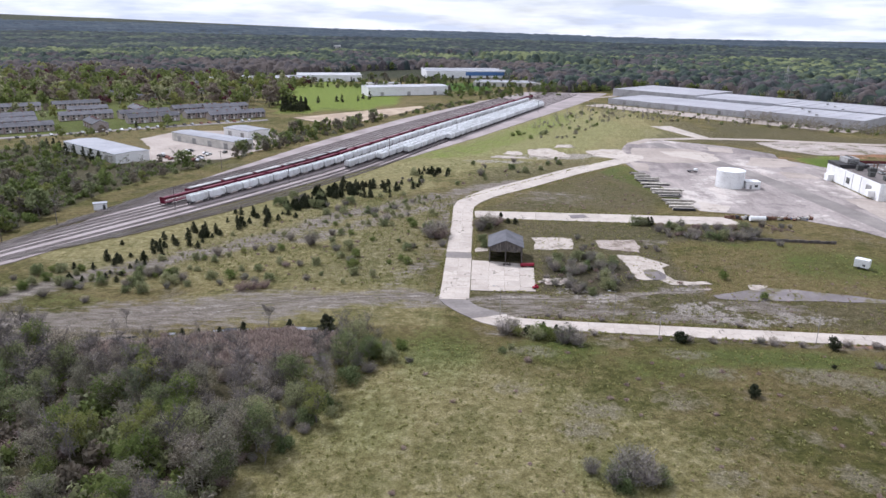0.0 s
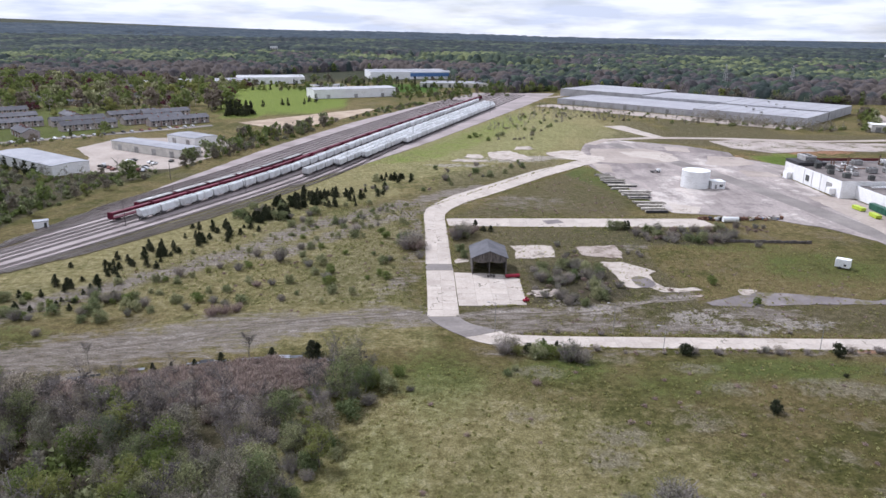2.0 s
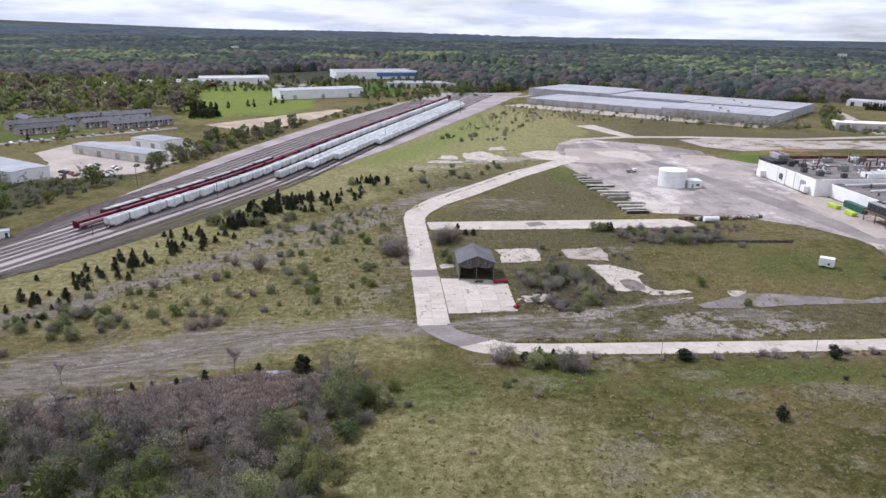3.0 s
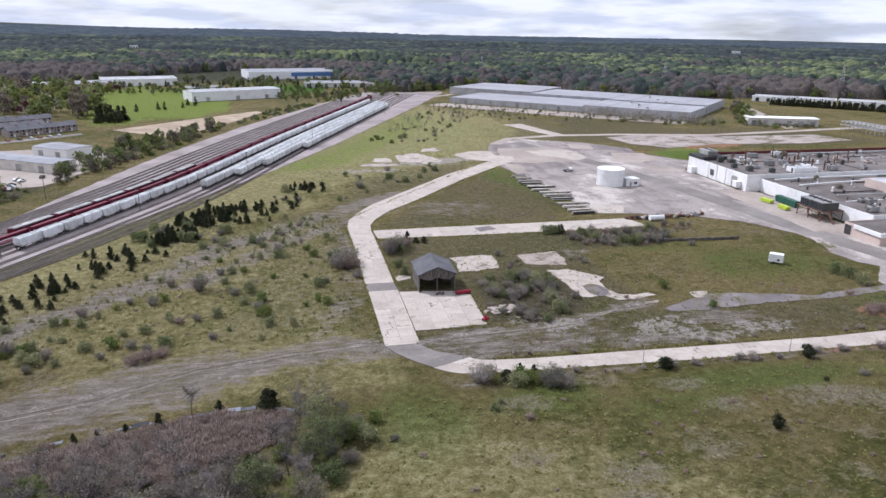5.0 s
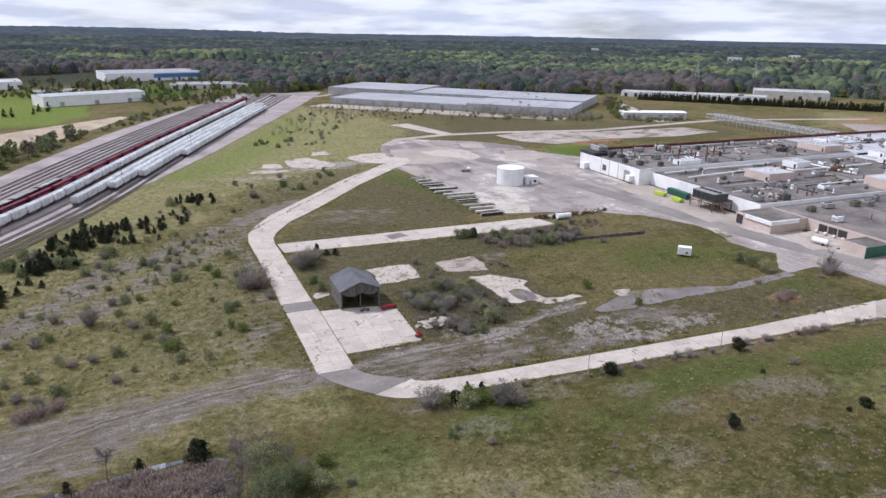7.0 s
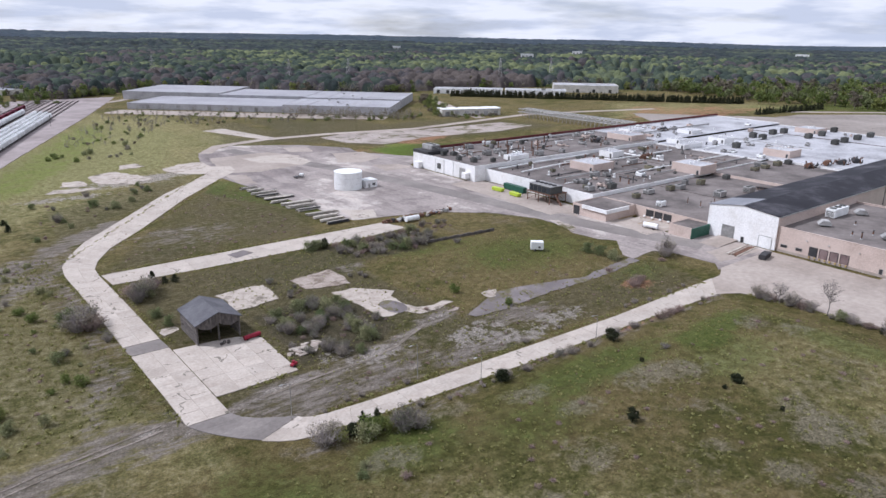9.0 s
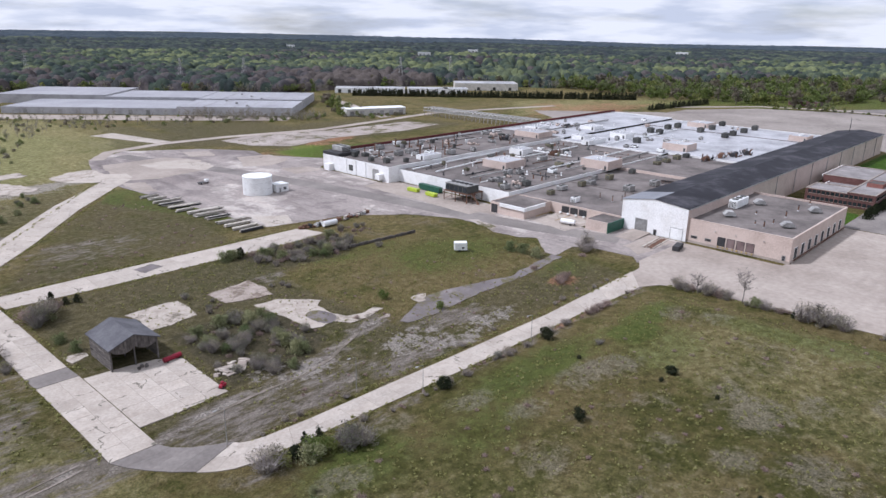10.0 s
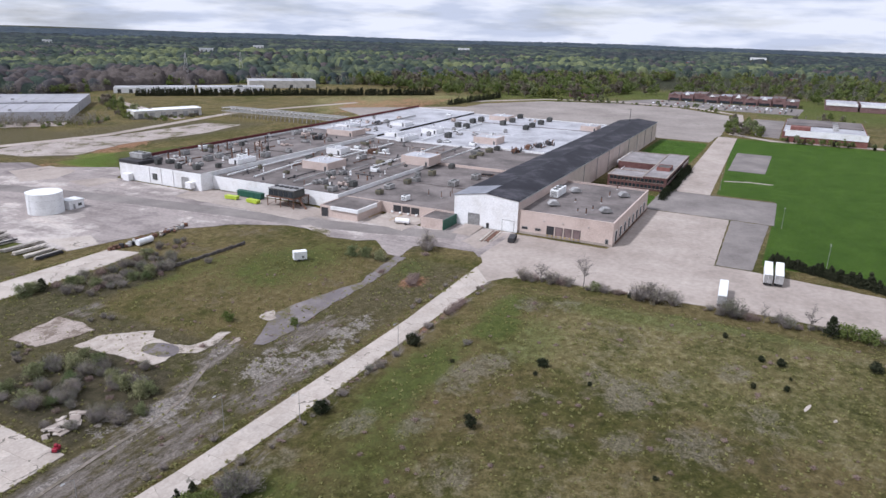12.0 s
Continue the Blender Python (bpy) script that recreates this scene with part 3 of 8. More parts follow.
def ground_material():
    m = bpy.data.materials.new("grassland")
    m.use_nodes = True
    t = m.node_tree
    p = t.nodes["Principled BSDF"]
    co = t.nodes.new("ShaderNodeTexCoord").outputs["Object"]
    stretch = t.nodes.new("ShaderNodeMapping")
    stretch.inputs["Scale"].default_value, stretch.inputs["Rotation"].default_value = (0.3, 1.0, 1.0), (0, 0, -0.35)
    link(t, co, stretch.inputs["Vector"])
    n_big, n_mid, n_small, n_fine = noise_of(t, co, 0.014, 5, 0.6), noise_of(t, co, 0.07, 7, 0.72), noise_of(t, co, 0.42, 7, 0.75), noise_of(t, co, 2.2, 6, 0.8)
    n_streak = noise_of(t, stretch.outputs[0], 0.5, 6, 0.7)

    def firm(v, lo, hi):
        """0 below lo, 1 above hi."""
        k = calc(t, "MULTIPLY", calc(t, "SUBTRACT", v, lo), 1.0 / (hi - lo))
        k.node.use_clamp = True
        return k

    def mask(key, rag=2.6, soft=0.5, rough=None):
        a = t.nodes.new("ShaderNodeAttribute")
        a.attribute_name = key
        worn = calc(t, "ADD", a.outputs["Fac"], calc(t, "MULTIPLY", calc(t, "SUBTRACT", calc(t, "ADD", rough or n_small, n_mid), 1.0), rag))
        return calc(t, "MULTIPLY", firm(worn, 0.5 - soft / 2, 0.5 + soft / 2), firm(a.outputs["Fac"], 0.02, 0.2))

    green = ramp(t, n_small, ((0.34, (0.040, 0.043, 0.010)), (0.5, (0.076, 0.074, 0.020)), (0.64, (0.128, 0.113, 0.039))))
    dry = ramp(t, n_small, ((0.34, (0.086, 0.067, 0.027)), (0.5, (0.145, 0.115, 0.048)), (0.66, (0.22, 0.178, 0.088))))
    dead = ramp(t, n_fine, ((0.36, (0.085, 0.068, 0.046)), (0.64, (0.20, 0.168, 0.125))))
    col = blend(t, firm(calc(t, "ADD", calc(t, "MULTIPLY", n_big, 0.8), n_mid), 0.77, 0.95), green, dry)
    # drifts of dead weeds and darker tussocks
    col = blend(t, calc(t, "MULTIPLY", firm(calc(t, "ADD", noise_of(t, co, 0.045, 7, 0.7), calc(t, "MULTIPLY", n_small, 0.7)), 0.92, 1.06), 0.75), col, dead)
    col = blend(t, calc(t, "MULTIPLY", firm(calc(t, "ADD", noise_of(t, co, 0.16, 5, 0.7), calc(t, "MULTIPLY", n_fine, 0.5)), 0.83, 0.98), 0.55), col, (0.050, 0.056, 0.017))
    col = blend(t, calc(t, "MULTIPLY", mask("weedy", 3.4, 0.8), 0.75), col, ramp(t, n_small, ((0.34, (0.048, 0.043, 0.021)), (0.5, (0.090, 0.078, 0.042)), (0.66, (0.155, 0.133, 0.085)))))
    col = blend(t, calc(t, "MULTIPLY", mask("lush", 2.4, 0.7), 0.85), col, ramp(t, n_small, ((0.34, (0.040, 0.060, 0.010)), (0.66, (0.115, 0.140, 0.034)))))
    # dry grass tones, lifted to hold the sunlit patch as well
    col = blend(t, calc(t, "MULTIPLY", mask("meadow", 1.5, 1.5), 0.72), col, ramp(t, n_small, ((0.34, (0.175, 0.160, 0.060)), (0.5, (0.30, 0.272, 0.125)), (0.66, (0.43, 0.385, 0.225)))))
    col = blend(t, calc(t, "MULTIPLY", mask("fresh", 1.8, 0.7), 0.9), col, ramp(t, n_small, ((0.34, (0.095, 0.135, 0.018)), (0.66, (0.19, 0.235, 0.05)))))
    col = blend(t, mask("lawn", 0.3, 0.3), col, ramp(t, n_mid, ((0.36, (0.040, 0.082, 0.009)), (0.66, (0.064, 0.115, 0.015)))))
    col = blend(t, calc(t, "MULTIPLY", mask("straw", 4.0, 0.8), 0.72), col, ramp(t, n_fine, ((0.36, (0.105, 0.092, 0.060)), (0.62, (0.27, 0.238, 0.172)))))
    col = blend(t, calc(t, "MULTIPLY", mask("brush", 1.2, 0.5), 0.85), col, ramp(t, n_small, ((0.34, (0.034, 0.034, 0.017)), (0.66, (0.105, 0.086, 0.056)))))
    col = blend(t, calc(t, "MULTIPLY", mask("bare", 3.0, 0.6, n_streak), 0.88), col, ramp(t, n_streak, ((0.36, (0.125, 0.105, 0.088)), (0.5, (0.195, 0.167, 0.143)), (0.66, (0.30, 0.262, 0.228)))))
    col = blend(t, calc(t, "MULTIPLY", mask("pale", 3.8, 0.3), 0.85), col, ramp(t, n_fine, ((0.36, (0.19, 0.165, 0.14)), (0.64, (0.42, 0.38, 0.34)))))
    col = blend(t, calc(t, "MULTIPLY", mask("rust", 2.4), 0.85), col, ramp(t, n_small, ((0.34, (0.18, 0.085, 0.05)), (0.66, (0.38, 0.22, 0.13)))))
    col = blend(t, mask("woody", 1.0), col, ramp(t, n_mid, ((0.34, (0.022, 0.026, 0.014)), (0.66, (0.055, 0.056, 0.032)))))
    col = blend(t, 0.78, col, ramp(t, n_fine, ((0.34, (0.42, 0.43, 0.42)), (0.5, (1.0, 1.0, 1.0)), (0.66, (1.55, 1.52, 1.5)))), "MULTIPLY")
    col = blend(t, 0.6, col, ramp(t, noise_of(t, co, 6.5, 4, 0.8), ((0.34, (0.5, 0.5, 0.5)), (0.5, (1.0, 1.0, 1.0)), (0.66, (1.5, 1.5, 1.5)))), "MULTIPLY")
    link(t, col, p.inputs["Base Color"])
    p.inputs["Roughness"].default_value, p.inputs["Specular IOR Level"].default_value = 0.95, 0.1
    b = t.nodes.new("ShaderNodeBump")
    b.inputs["Strength"].default_value, b.inputs["Distance"].default_value = 1.0, 0.6
    link(t, calc(t, "ADD", n_small, n_fine), b.inputs["Height"])
    link(t, b.outputs[0], p.inputs["Normal"])
    return m


me.materials.append(ground_material())
ground = tagged(new("ground", me), "rough grassland with bare earth, straw and mown lawns", "ground", kind="structure")

# ---- paving (outlines; the slabs come last) ----
yard_outline = [(74, 440), (78, 425), (92, 312), (128, 304), (148, 288), (158, 270), (159, 256), (154, 246), (156, 234), (160, 228.5), (148, 216), (147, 210.5), (160.5, 212.5), (164, 209), (166, 199), (166.5, 190.5), (162, 186), (170, 184), (197, 186), (197, 213), (186, 213), (186, 264),
                (189, 300), (189, 345), (181, 346), (181, 398), (190, 404), (200, 420), (178, 452), (182, 470), (160, 498), (120, 520), (92, 500)]
sheet("yard", ragged(yard_outline, 3, 0.6, 1), -0.2, 0.03, YARD, label="worn patched asphalt and concrete works yard", category="yard", kind="structure")
apron_outline = [(140, 173.5), (147, 169.5), (152, 158), (152.5, 131), (155, 110), (157, 87), (153, 40), (190, 40), (192, 62), (197, 98), (197, 111), (267, 113), (267, 149), (196, 149), (196, 187), (164, 186.6), (157, 182.6), (142, 181.4)]
sheet("apron", ragged(apron_outline, 3, 0.35, 2), -0.2, 0.05, CONCRETE_OLD, label="stained concrete lorry apron beside the works", category="apron", kind="structure")
sheet("side_apron", ragged([(198, 98.5), (267, 97), (267, 112.5), (198, 110.5)], 3, 0.4, 3), -0.2, 0.04, ASPHALT, label="cracked grey asphalt strip beside lawn", category="apron", kind="structure")
sheet("car_park", ragged([(268, 95), (314, 96), (314, 150), (268, 150)], 4, 0.2, 4), -0.2, 0.04, ASPHALT, label="empty grey car park by the lawn", category="car park", kind="structure")
sheet("driveway", ragged([(314.5, 127), (540, 135), (540, 149), (314.5, 145)], 5, 0.2, 5), -0.2, 0.045, CONCRETE_OLD, label="straight concrete driveway through the lawn", category="driveway", kind="structure")
sheet("car_park_small", ragged([(392, 106), (464, 106), (464, 128), (392, 126.5)], 4, 0.2, 6), -0.2, 0.04, ASPHALT, label="small asphalt car park in the lawn", category="car park", kind="structure")
sheet("parking_field", ragged([(503, 152), (545, 148), (640, 150), (702, 158), (744, 215), (744, 280), (712, 355), (640, 398), (600, 400), (509, 494), (470, 440), (505, 400)], 8, 1.5, 7), -0.2, 0.04, PARKING_GROUND, label="vast empty concrete parking field behind the works", category="parking field", kind="structure")
sheet("asphalt_path", ragged([(67.5, 206.4), (78.2, 211.6), (86, 214.6), (95.7, 214), (108.2, 210.9), (118.9, 208.2), (134.6, 210.8), (147, 211.8), (147.6, 208.4), (132.7, 206.2), (119, 205), (103.4, 205), (91.5, 204.4), (77, 202.9), (68.4, 204.1)], 1.8, 0.8, 8), -0.2, 0.02, ASPHALT_WEEDY, label="broken asphalt path in the grass", category="path", kind="structure")
sheet("pad_north", ragged([(192, 488), (186, 519), (222, 529), (271, 513), (355, 512), (364, 484), (321, 474), (253, 480), (211, 469)], 4, 1.5, 9), -0.2, 0.02, CONCRETE_WEEDY, label="weathered concrete floor of a demolished shed", category="slab", kind="structure")
def lane(name, pts, width, z, mat, label, seed):
    """A strip of paving along a line."""
    left, right = [], []
    for k, p in enumerate(pts):
        a, b = pts[max(k - 1, 0)], pts[min(k + 1, len(pts) - 1)]
        d = math.dist(a, b)
        nx, ny = -(b[1] - a[1]) / d * width / 2, (b[0] - a[0]) / d * width / 2
        left.append((p[0] + nx, p[1] + ny))
        right.append((p[0] - nx, p[1] - ny))
    return sheet(name, ragged(left + right[::-1], 5, 0.4, seed), -0.2, z, mat, label=label, category="road", kind="structure")


lane("lawn_path", [(356, 125), (361, 112), (361, 100)], 1.6, 0.03, CONCRETE, "narrow pale path across the lawn", 35)
lane("yard_lane", [(112, 505), (124, 465), (140, 415), (152, 360), (160, 310), (165, 272), (172, 236), (182, 205)], 11, 0.042, ASPHALT, "smooth grey asphalt lane through the yard", 60)
for k, (o, m) in enumerate((([(167, 270), (174, 270), (174, 262), (186, 271), (188, 300), (188, 344), (181, 346), (169, 344)], CONCRETE_OLD), ([(108, 470), (122, 473), (137, 469), (140, 450), (139, 441), (130, 433), (122, 446), (112, 452)], CONCRETE), ([(62, 449), (72, 440), (92, 440), (94, 452), (84, 458), (74, 456)], CONCRETE),
                            ([(160, 392), (179, 392), (178, 404), (163, 410)], CONCRETE_OLD), ([(150, 428), (164, 421), (182, 430), (182, 452), (162, 457), (156, 440)], CONCRETE_OLD), ([(92, 313), (104, 311), (108, 322), (97, 330)], CONCRETE), ([(176, 226), (194, 226), (194, 249), (180, 249)], CONCRETE_OLD),
                            ([(170, 190), (195, 189), (195, 200), (176, 200)], CONCRETE_OLD), ([(155, 246), (161, 250), (163, 262), (160, 266)], CONCRETE_WEEDY), ([(80, 404), (88, 402), (92, 424), (82, 430)], CONCRETE_OLD), ([(142, 476), (156, 470), (160, 486), (146, 494)], CONCRETE_OLD))):
    sheet("yard_slab", ragged(o, 2.0, 1.1, 70 + k), -0.2, 0.05 + 0.004 * (k % 3), m, label="pale concrete slab let into the yard", category="slab", kind="structure")
sheet("worn_slab", ragged([(92, 482), (130, 484), (142, 462), (130, 434), (100, 428), (84, 436), (88, 462)], 2.0, 1.1, 88), -0.2, 0.044, CONCRETE_OLD, label="pale worn concrete at the yard's north end", category="slab", kind="structure")
lane("road_north", [(96, 500), (112, 522), (150, 533), (200, 532), (271, 520), (340, 530), (413, 541), (480, 528), (560, 506)], 8, 0.036, CONCRETE_OLD, "old concrete service road north of the yard", 10)
lane("road_rear", [(-20, 770), (60, 800), (130, 850), (180, 910), (300, 960)], 8, 0.036, CONCRETE_OLD, "far concrete road beyond the warehouses", 16)
for k, o in enumerate(([(-4, 434), (8, 430), (20, 433), (18, 438), (0, 440)], [(21, 465), (36, 472), (44, 456), (48, 442), (37, 434), (22, 444)], [(59, 465), (72, 474), (84, 474), (85, 458), (72, 447), (60, 452)], [(6, 446), (16, 444), (18, 456), (8, 458)], [(40, 476), (54, 478), (52, 490), (42, 488)])):
    sheet("broken_slab", ragged(o, 1.4, 1.6, 90 + k), -0.2, 0.056 + 0.004 * (k % 2), CONCRETE_BROKEN, label="broken pale concrete remains in the grass", category="slab", kind="structure")
sheet("warehouse_forecourt", ragged([(296, 594), (222, 668), (112, 768), (92, 750), (190, 655), (280, 580)], 5, 2, 97), -0.2, 0.025, CONCRETE_OLD, label="concrete forecourt before the warehouses", category="yard", kind="structure")
sheet("road_crossing", ragged([(150, 532), (160, 534), (145, 600), (128, 596)], 5, 0.6, 11), -0.2, 0.035, CONCRETE, label="pale concrete road stub towards the warehouses", category="road", kind="structure")
sheet("road_far", ragged([(355, 545), (367, 545), (420, 690), (408, 694)], 6, 0.5, 15), -0.2, 0.03, CONCRETE_OLD, label="narrow lane beside the warehouses", category="road", kind="structure")
sheet("lot_west", ragged([(-205, 388), (-162, 404), (-150, 440), (-150, 486), (-172, 522), (-236, 512), (-246, 470), (-222, 436)], 4, 1, 12), -0.2, 0.03, CONCRETE_OLD, label="concrete lot between white sheds", category="lot", kind="structure")
sheet("earth_bank", ragged([(-175, 600), (-141, 641), (-76, 712), (-70, 702), (-90, 640), (-125, 556)], 4, 1.5, 13), -0.2, 0.25, material("bare tan earth", (0.36, 0.28, 0.20), (0.24, 0.18, 0.13), (0.48, 0.39, 0.29), 0.06, 0.8, 0.95, 0.2), label="bare tan earth strip along the rail yard", category="earth", kind="structure")
EARTH = overgrown(material("trodden pale earth", (0.205, 0.172, 0.145), (0.15, 0.125, 0.105), (0.27, 0.232, 0.20), 0.25, 2.0, 0.95, 0.2), 0.22, 0.53, ((0.10, 0.085, 0.06), (0.17, 0.142, 0.115)))
for off in (-0.95, 0.95):
    lane("wheel_rut", [(x, y + off) for x, y in [(-97, 174), (-80, 179), (-61, 189.5), (-41, 194), (-20, 197.5)]], 0.5, 0.0, EARTH, "faint wheel rut of the dirt track", 110 + int(off * 2))
lane("footpath", [(1, 196.6), (9, 197.6), (16.4, 198.4), (29.9, 198.8), (39.3, 201.2), (47, 204.8), (54, 208.2)], 0.9, 0.0, EARTH, "narrow trodden path through weeds", 118)

# ---- rail yard ----
AXIS = [(150, -205), (205, -179), (250, -157), (296, -134), (333, -117.5), (367, -102), (401, -89.5), (461, -71), (530, -49), (620, -18), (762, 31), (900, 79), (1000, 117)]


def rail_at(y, off):
    """The place on a track, off metres towards the camera side of the long grey train."""
    lim = (11 + max(0.0, y - 225) * 0.42) if off < 0 else (10 + max(0.0, y - 225) * 0.3)
    o = lim * math.tanh(off / lim)
    x, x2 = curve_x(y, AXIS), curve_x(y + 4, AXIS)
    d = math.hypot(x2 - x, 4)
    return x + o * 4 / d, y - o * (x2 - x) / d


BED_WEST = [(150, -216), (225, -176), (250, -170), (268, -164), (300, -158), (338, -154), (400, -140), (470, -124), (540, -103), (613, -80), (785, -9), (900, 40)]
bed = [(curve_x(y, [(150, -196), (205, -163), (249, -147), (298, -121), (367, -82), (430, -50), (496, -20), (727, 74), (900, 140)]), y) for y in range(150, 900, 12)]
bed += [(curve_x(y, BED_WEST), y) for y in range(894, 150, -12)]
sheet("ballast_bed", ragged(bed, 4, 0.8, 20), -0.2, 0.12, BALLAST, label="wide brown gravel bed of the rail yard", category="ballast", kind="structure")


def track(off, y0, y1):
    t = thing("railway_track", label="steel rails on old dark sleepers in gravel", category="track", group="tracks of the yard")
    pts = [Vector((*rail_at(y, off), 0.12)) for y in np.arange(y0, y1, 6.0)]
    for side in (-0.72, 0.72):
        bm = bmesh.new()
        last = None
        for k, p in enumerate(pts):
            d = (pts[min(k + 1, len(pts) - 1)] - pts[max(k - 1, 0)]).normalized()
            n = Vector((d.y, -d.x, 0))
            c = p + n * side
            ring = [bm.verts.new(c + n * w + Vector((0, 0, z))) for w, z in ((-0.07, 0.06), (-0.07, 0.30), (0.07, 0.30), (0.07, 0.06))]
            if last:
                for i in range(3):
                    bm.faces.new((last[i], ring[i], ring[i + 1], last[i + 1]))
            last = ring
        part("rail", bm, STEEL, t)
    verts, faces = [], []
    s = y0
    while s < y1 - 1:
        x, y = rail_at(s, off)
        x2, y2 = rail_at(s + 1, off)
        l = math.hypot(x2 - x, y2 - y)
        dx, dy = (x2 - x) / l, (y2 - y) / l
        b = len(verts)
        for z in (0.12, 0.19):
            for u, w in ((-0.14, -1.3), (0.14, -1.3), (0.14, 1.3), (-0.14, 1.3)):
                verts.append((x + dx * u + dy * w, y + dy * u - dx * w, z))
        faces += [(b + 4, b + 5, b + 6, b + 7), (b, b + 1, b + 5, b + 4), (b + 2, b + 3, b + 7, b + 6), (b + 1, b + 2, b + 6, b + 5), (b + 3, b, b + 4, b + 7)]
        s += 0.75
    ob = new("sleeper_bed", mesh_of("sleeper_bed", verts, faces, SLEEPER))
    ob.parent = t
    tagged(ob, kind="stuff")


OFFSETS = [-41.5, -37, -32.5, -28, -23.5, -19, -12.8, -8.4, -4.2, 0, 6.4, 12.4, 17.2, 22.0, 26.8]
for o in OFFSETS:
    track(o, 165 + abs(o) * 3.2, 880 if o > -20 else 800)


def bogie(parent, x):
    bm = boxes((x - 1.1, x + 1.1, -1.15, -0.95, 0.35, 0.75), (x - 1.1, x + 1.1, 0.95, 1.15, 0.35, 0.75), (x - 0.25, x + 0.25, -1.15, 1.15, 0.45, 0.85))
    for dx in (-0.85, 0.85):
        for s in (-0.76, 0.76):
            tube(bm, (x + dx, s - 0.06, 0.44), (x + dx, s + 0.06, 0.44), 0.43, n=10)
    part("bogie", bm, DARK, parent, "dark iron bogie with wheels")


def hopper_wagon():
    """Grey covered hopper, 10.6 m over couplers, along its own x."""
    t = thing("hopper_wagon", label="pale grey covered hopper wagon standing on rails", category="rail wagon", group="parked grain train")
    half = [(1.45, 1.2), (1.56, 1.7), (1.56, 3.5), (1.35, 4.1), (0.8, 4.38), (0, 4.45)]
    prof = [(y, z) for y, z in half] + [(-y, z) for y, z in half[-2::-1]]
    bm = bmesh.new()
    rings = []
    for x, low in ((-5.0, 2.5), (-4.9, 2.1), (-4.2, 1.2), (4.2, 1.2), (4.9, 2.1), (5.0, 2.5)):
        top = 1.0 if abs(x) < 4.95 else 0.97
        rings.append([bm.verts.new((x, y * top, max(z, low) * (1 if abs(x) < 4.95 else 0.99))) for y, z in prof])
    for a, b in zip(rings, rings[1:]):
        for i in range(len(prof)):
            j = (i + 1) % len(prof)
            bm.faces.new((a[i], b[i], b[j], a[j]))
    bm.faces.new(rings[0][::-1])
    bm.faces.new(rings[-1])
    bmesh.ops.recalc_face_normals(bm, faces=bm.faces)
    part("body", bm, CAR_GREY, t)
    for x in (-1.75, 1.75):
        bm = bmesh.new()
        top, bot = [(x - 1.6, -1.4), (x + 1.6, -1.4), (x + 1.6, 1.4), (x - 1.6, 1.4)], [(x - 0.45, -0.6), (x + 0.45, -0.6), (x + 0.45, 0.6), (x - 0.45, 0.6)]
        a, b = [bm.verts.new((*p, 1.6)) for p in top], [bm.verts.new((*p, 0.55)) for p in bot]
        for i in range(4):
            bm.faces.new((b[i], b[(i + 1) % 4], a[(i + 1) % 4], a[i]))
        bm.faces.new(b[::-1])
        part("discharge_hopper", bm, CAR_GREY, t)
    bm = boxes((-4.4, 4.4, -0.35, 0.35, 4.5, 4.56))
    for k in range(5):
        box(bm, -4.0 + k * 1.75, -3.0 + k * 1.75, -0.28, 0.28, 4.56, 4.70)
    part("running_board", bm, CAR_GREY, t)
    part("underframe", boxes((-5.0, 5.0, -0.3, 0.3, 0.85, 1.25), (-5.0, -4.7, -1.4, 1.4, 0.95, 1.25), (4.7, 5.0, -1.4, 1.4, 0.95, 1.25), (-5.3, -5.0, -0.12, 0.12, 0.85, 1.1), (5.0, 5.3, -0.12, 0.12, 0.85, 1.1)), DARK, t)
    for x in (-5.1, 5.1):
        bm = bmesh.new()
        for y in (-1.35, -0.95):
            box(bm, x - 0.03, x + 0.03, y - 0.03, y + 0.03, 1.2, 4.2)
        for k in range(8):
            box(bm, x - 0.025, x + 0.025, -1.35, -0.95, 1.4 + k * 0.36, 1.45 + k * 0.36)
        part("ladder", bm, CAR_GREY, t)
        bogie(t, math.copysign(3.7, x))
    return t


def lumber_wagon():
    """Red centre-beam flat wagon with bulkheads, 22 m long."""
    t = thing("flat_wagon", label="empty oxide red bulkhead flat wagon on rails", category="rail wagon", group="parked red wagons")
    part("deck", boxes((-10.6, 10.6, -1.45, 1.45, 1.0, 1.25), (-9, 9, -0.4, 0.4, 0.6, 1.0), (-11, -10.6, -0.12, 0.12, 0.85, 1.1), (10.6, 11, -0.12, 0.12, 0.85, 1.1)), CAR_RED, t)
    for x in (-10.4, 10.4):
        bm = boxes((x - 0.06, x + 0.06, -1.45, 1.45, 1.25, 3.7))
        for y in (-1.4, -0.7, 0, 0.7, 1.4):
            box(bm, x - 0.22, x + 0.22, y - 0.06, y + 0.06, 1.25, 3.55)
        part("bulkhead", bm, CAR_RED, t)
        bogie(t, math.copysign(7.6, x))
    bm = boxes((-10.3, 10.3, -0.9, 0.9, 3.15, 3.5), (-10.3, 10.3, -0.05, 0.05, 2.2, 3.15))
    for k in range(-9, 10):
        box(bm, k * 1.1 - 0.07, k * 1.1 + 0.07, -0.07, 0.07, 1.25, 3.3)
    for k in range(-8, 8, 2):
        tube(bm, (k * 1.1, 0, 1.3), (k * 1.1 + 1.1, 0, 3.3), 0.05, n=4)
    part("centre_beam", bm, CAR_RED, t)
    return t


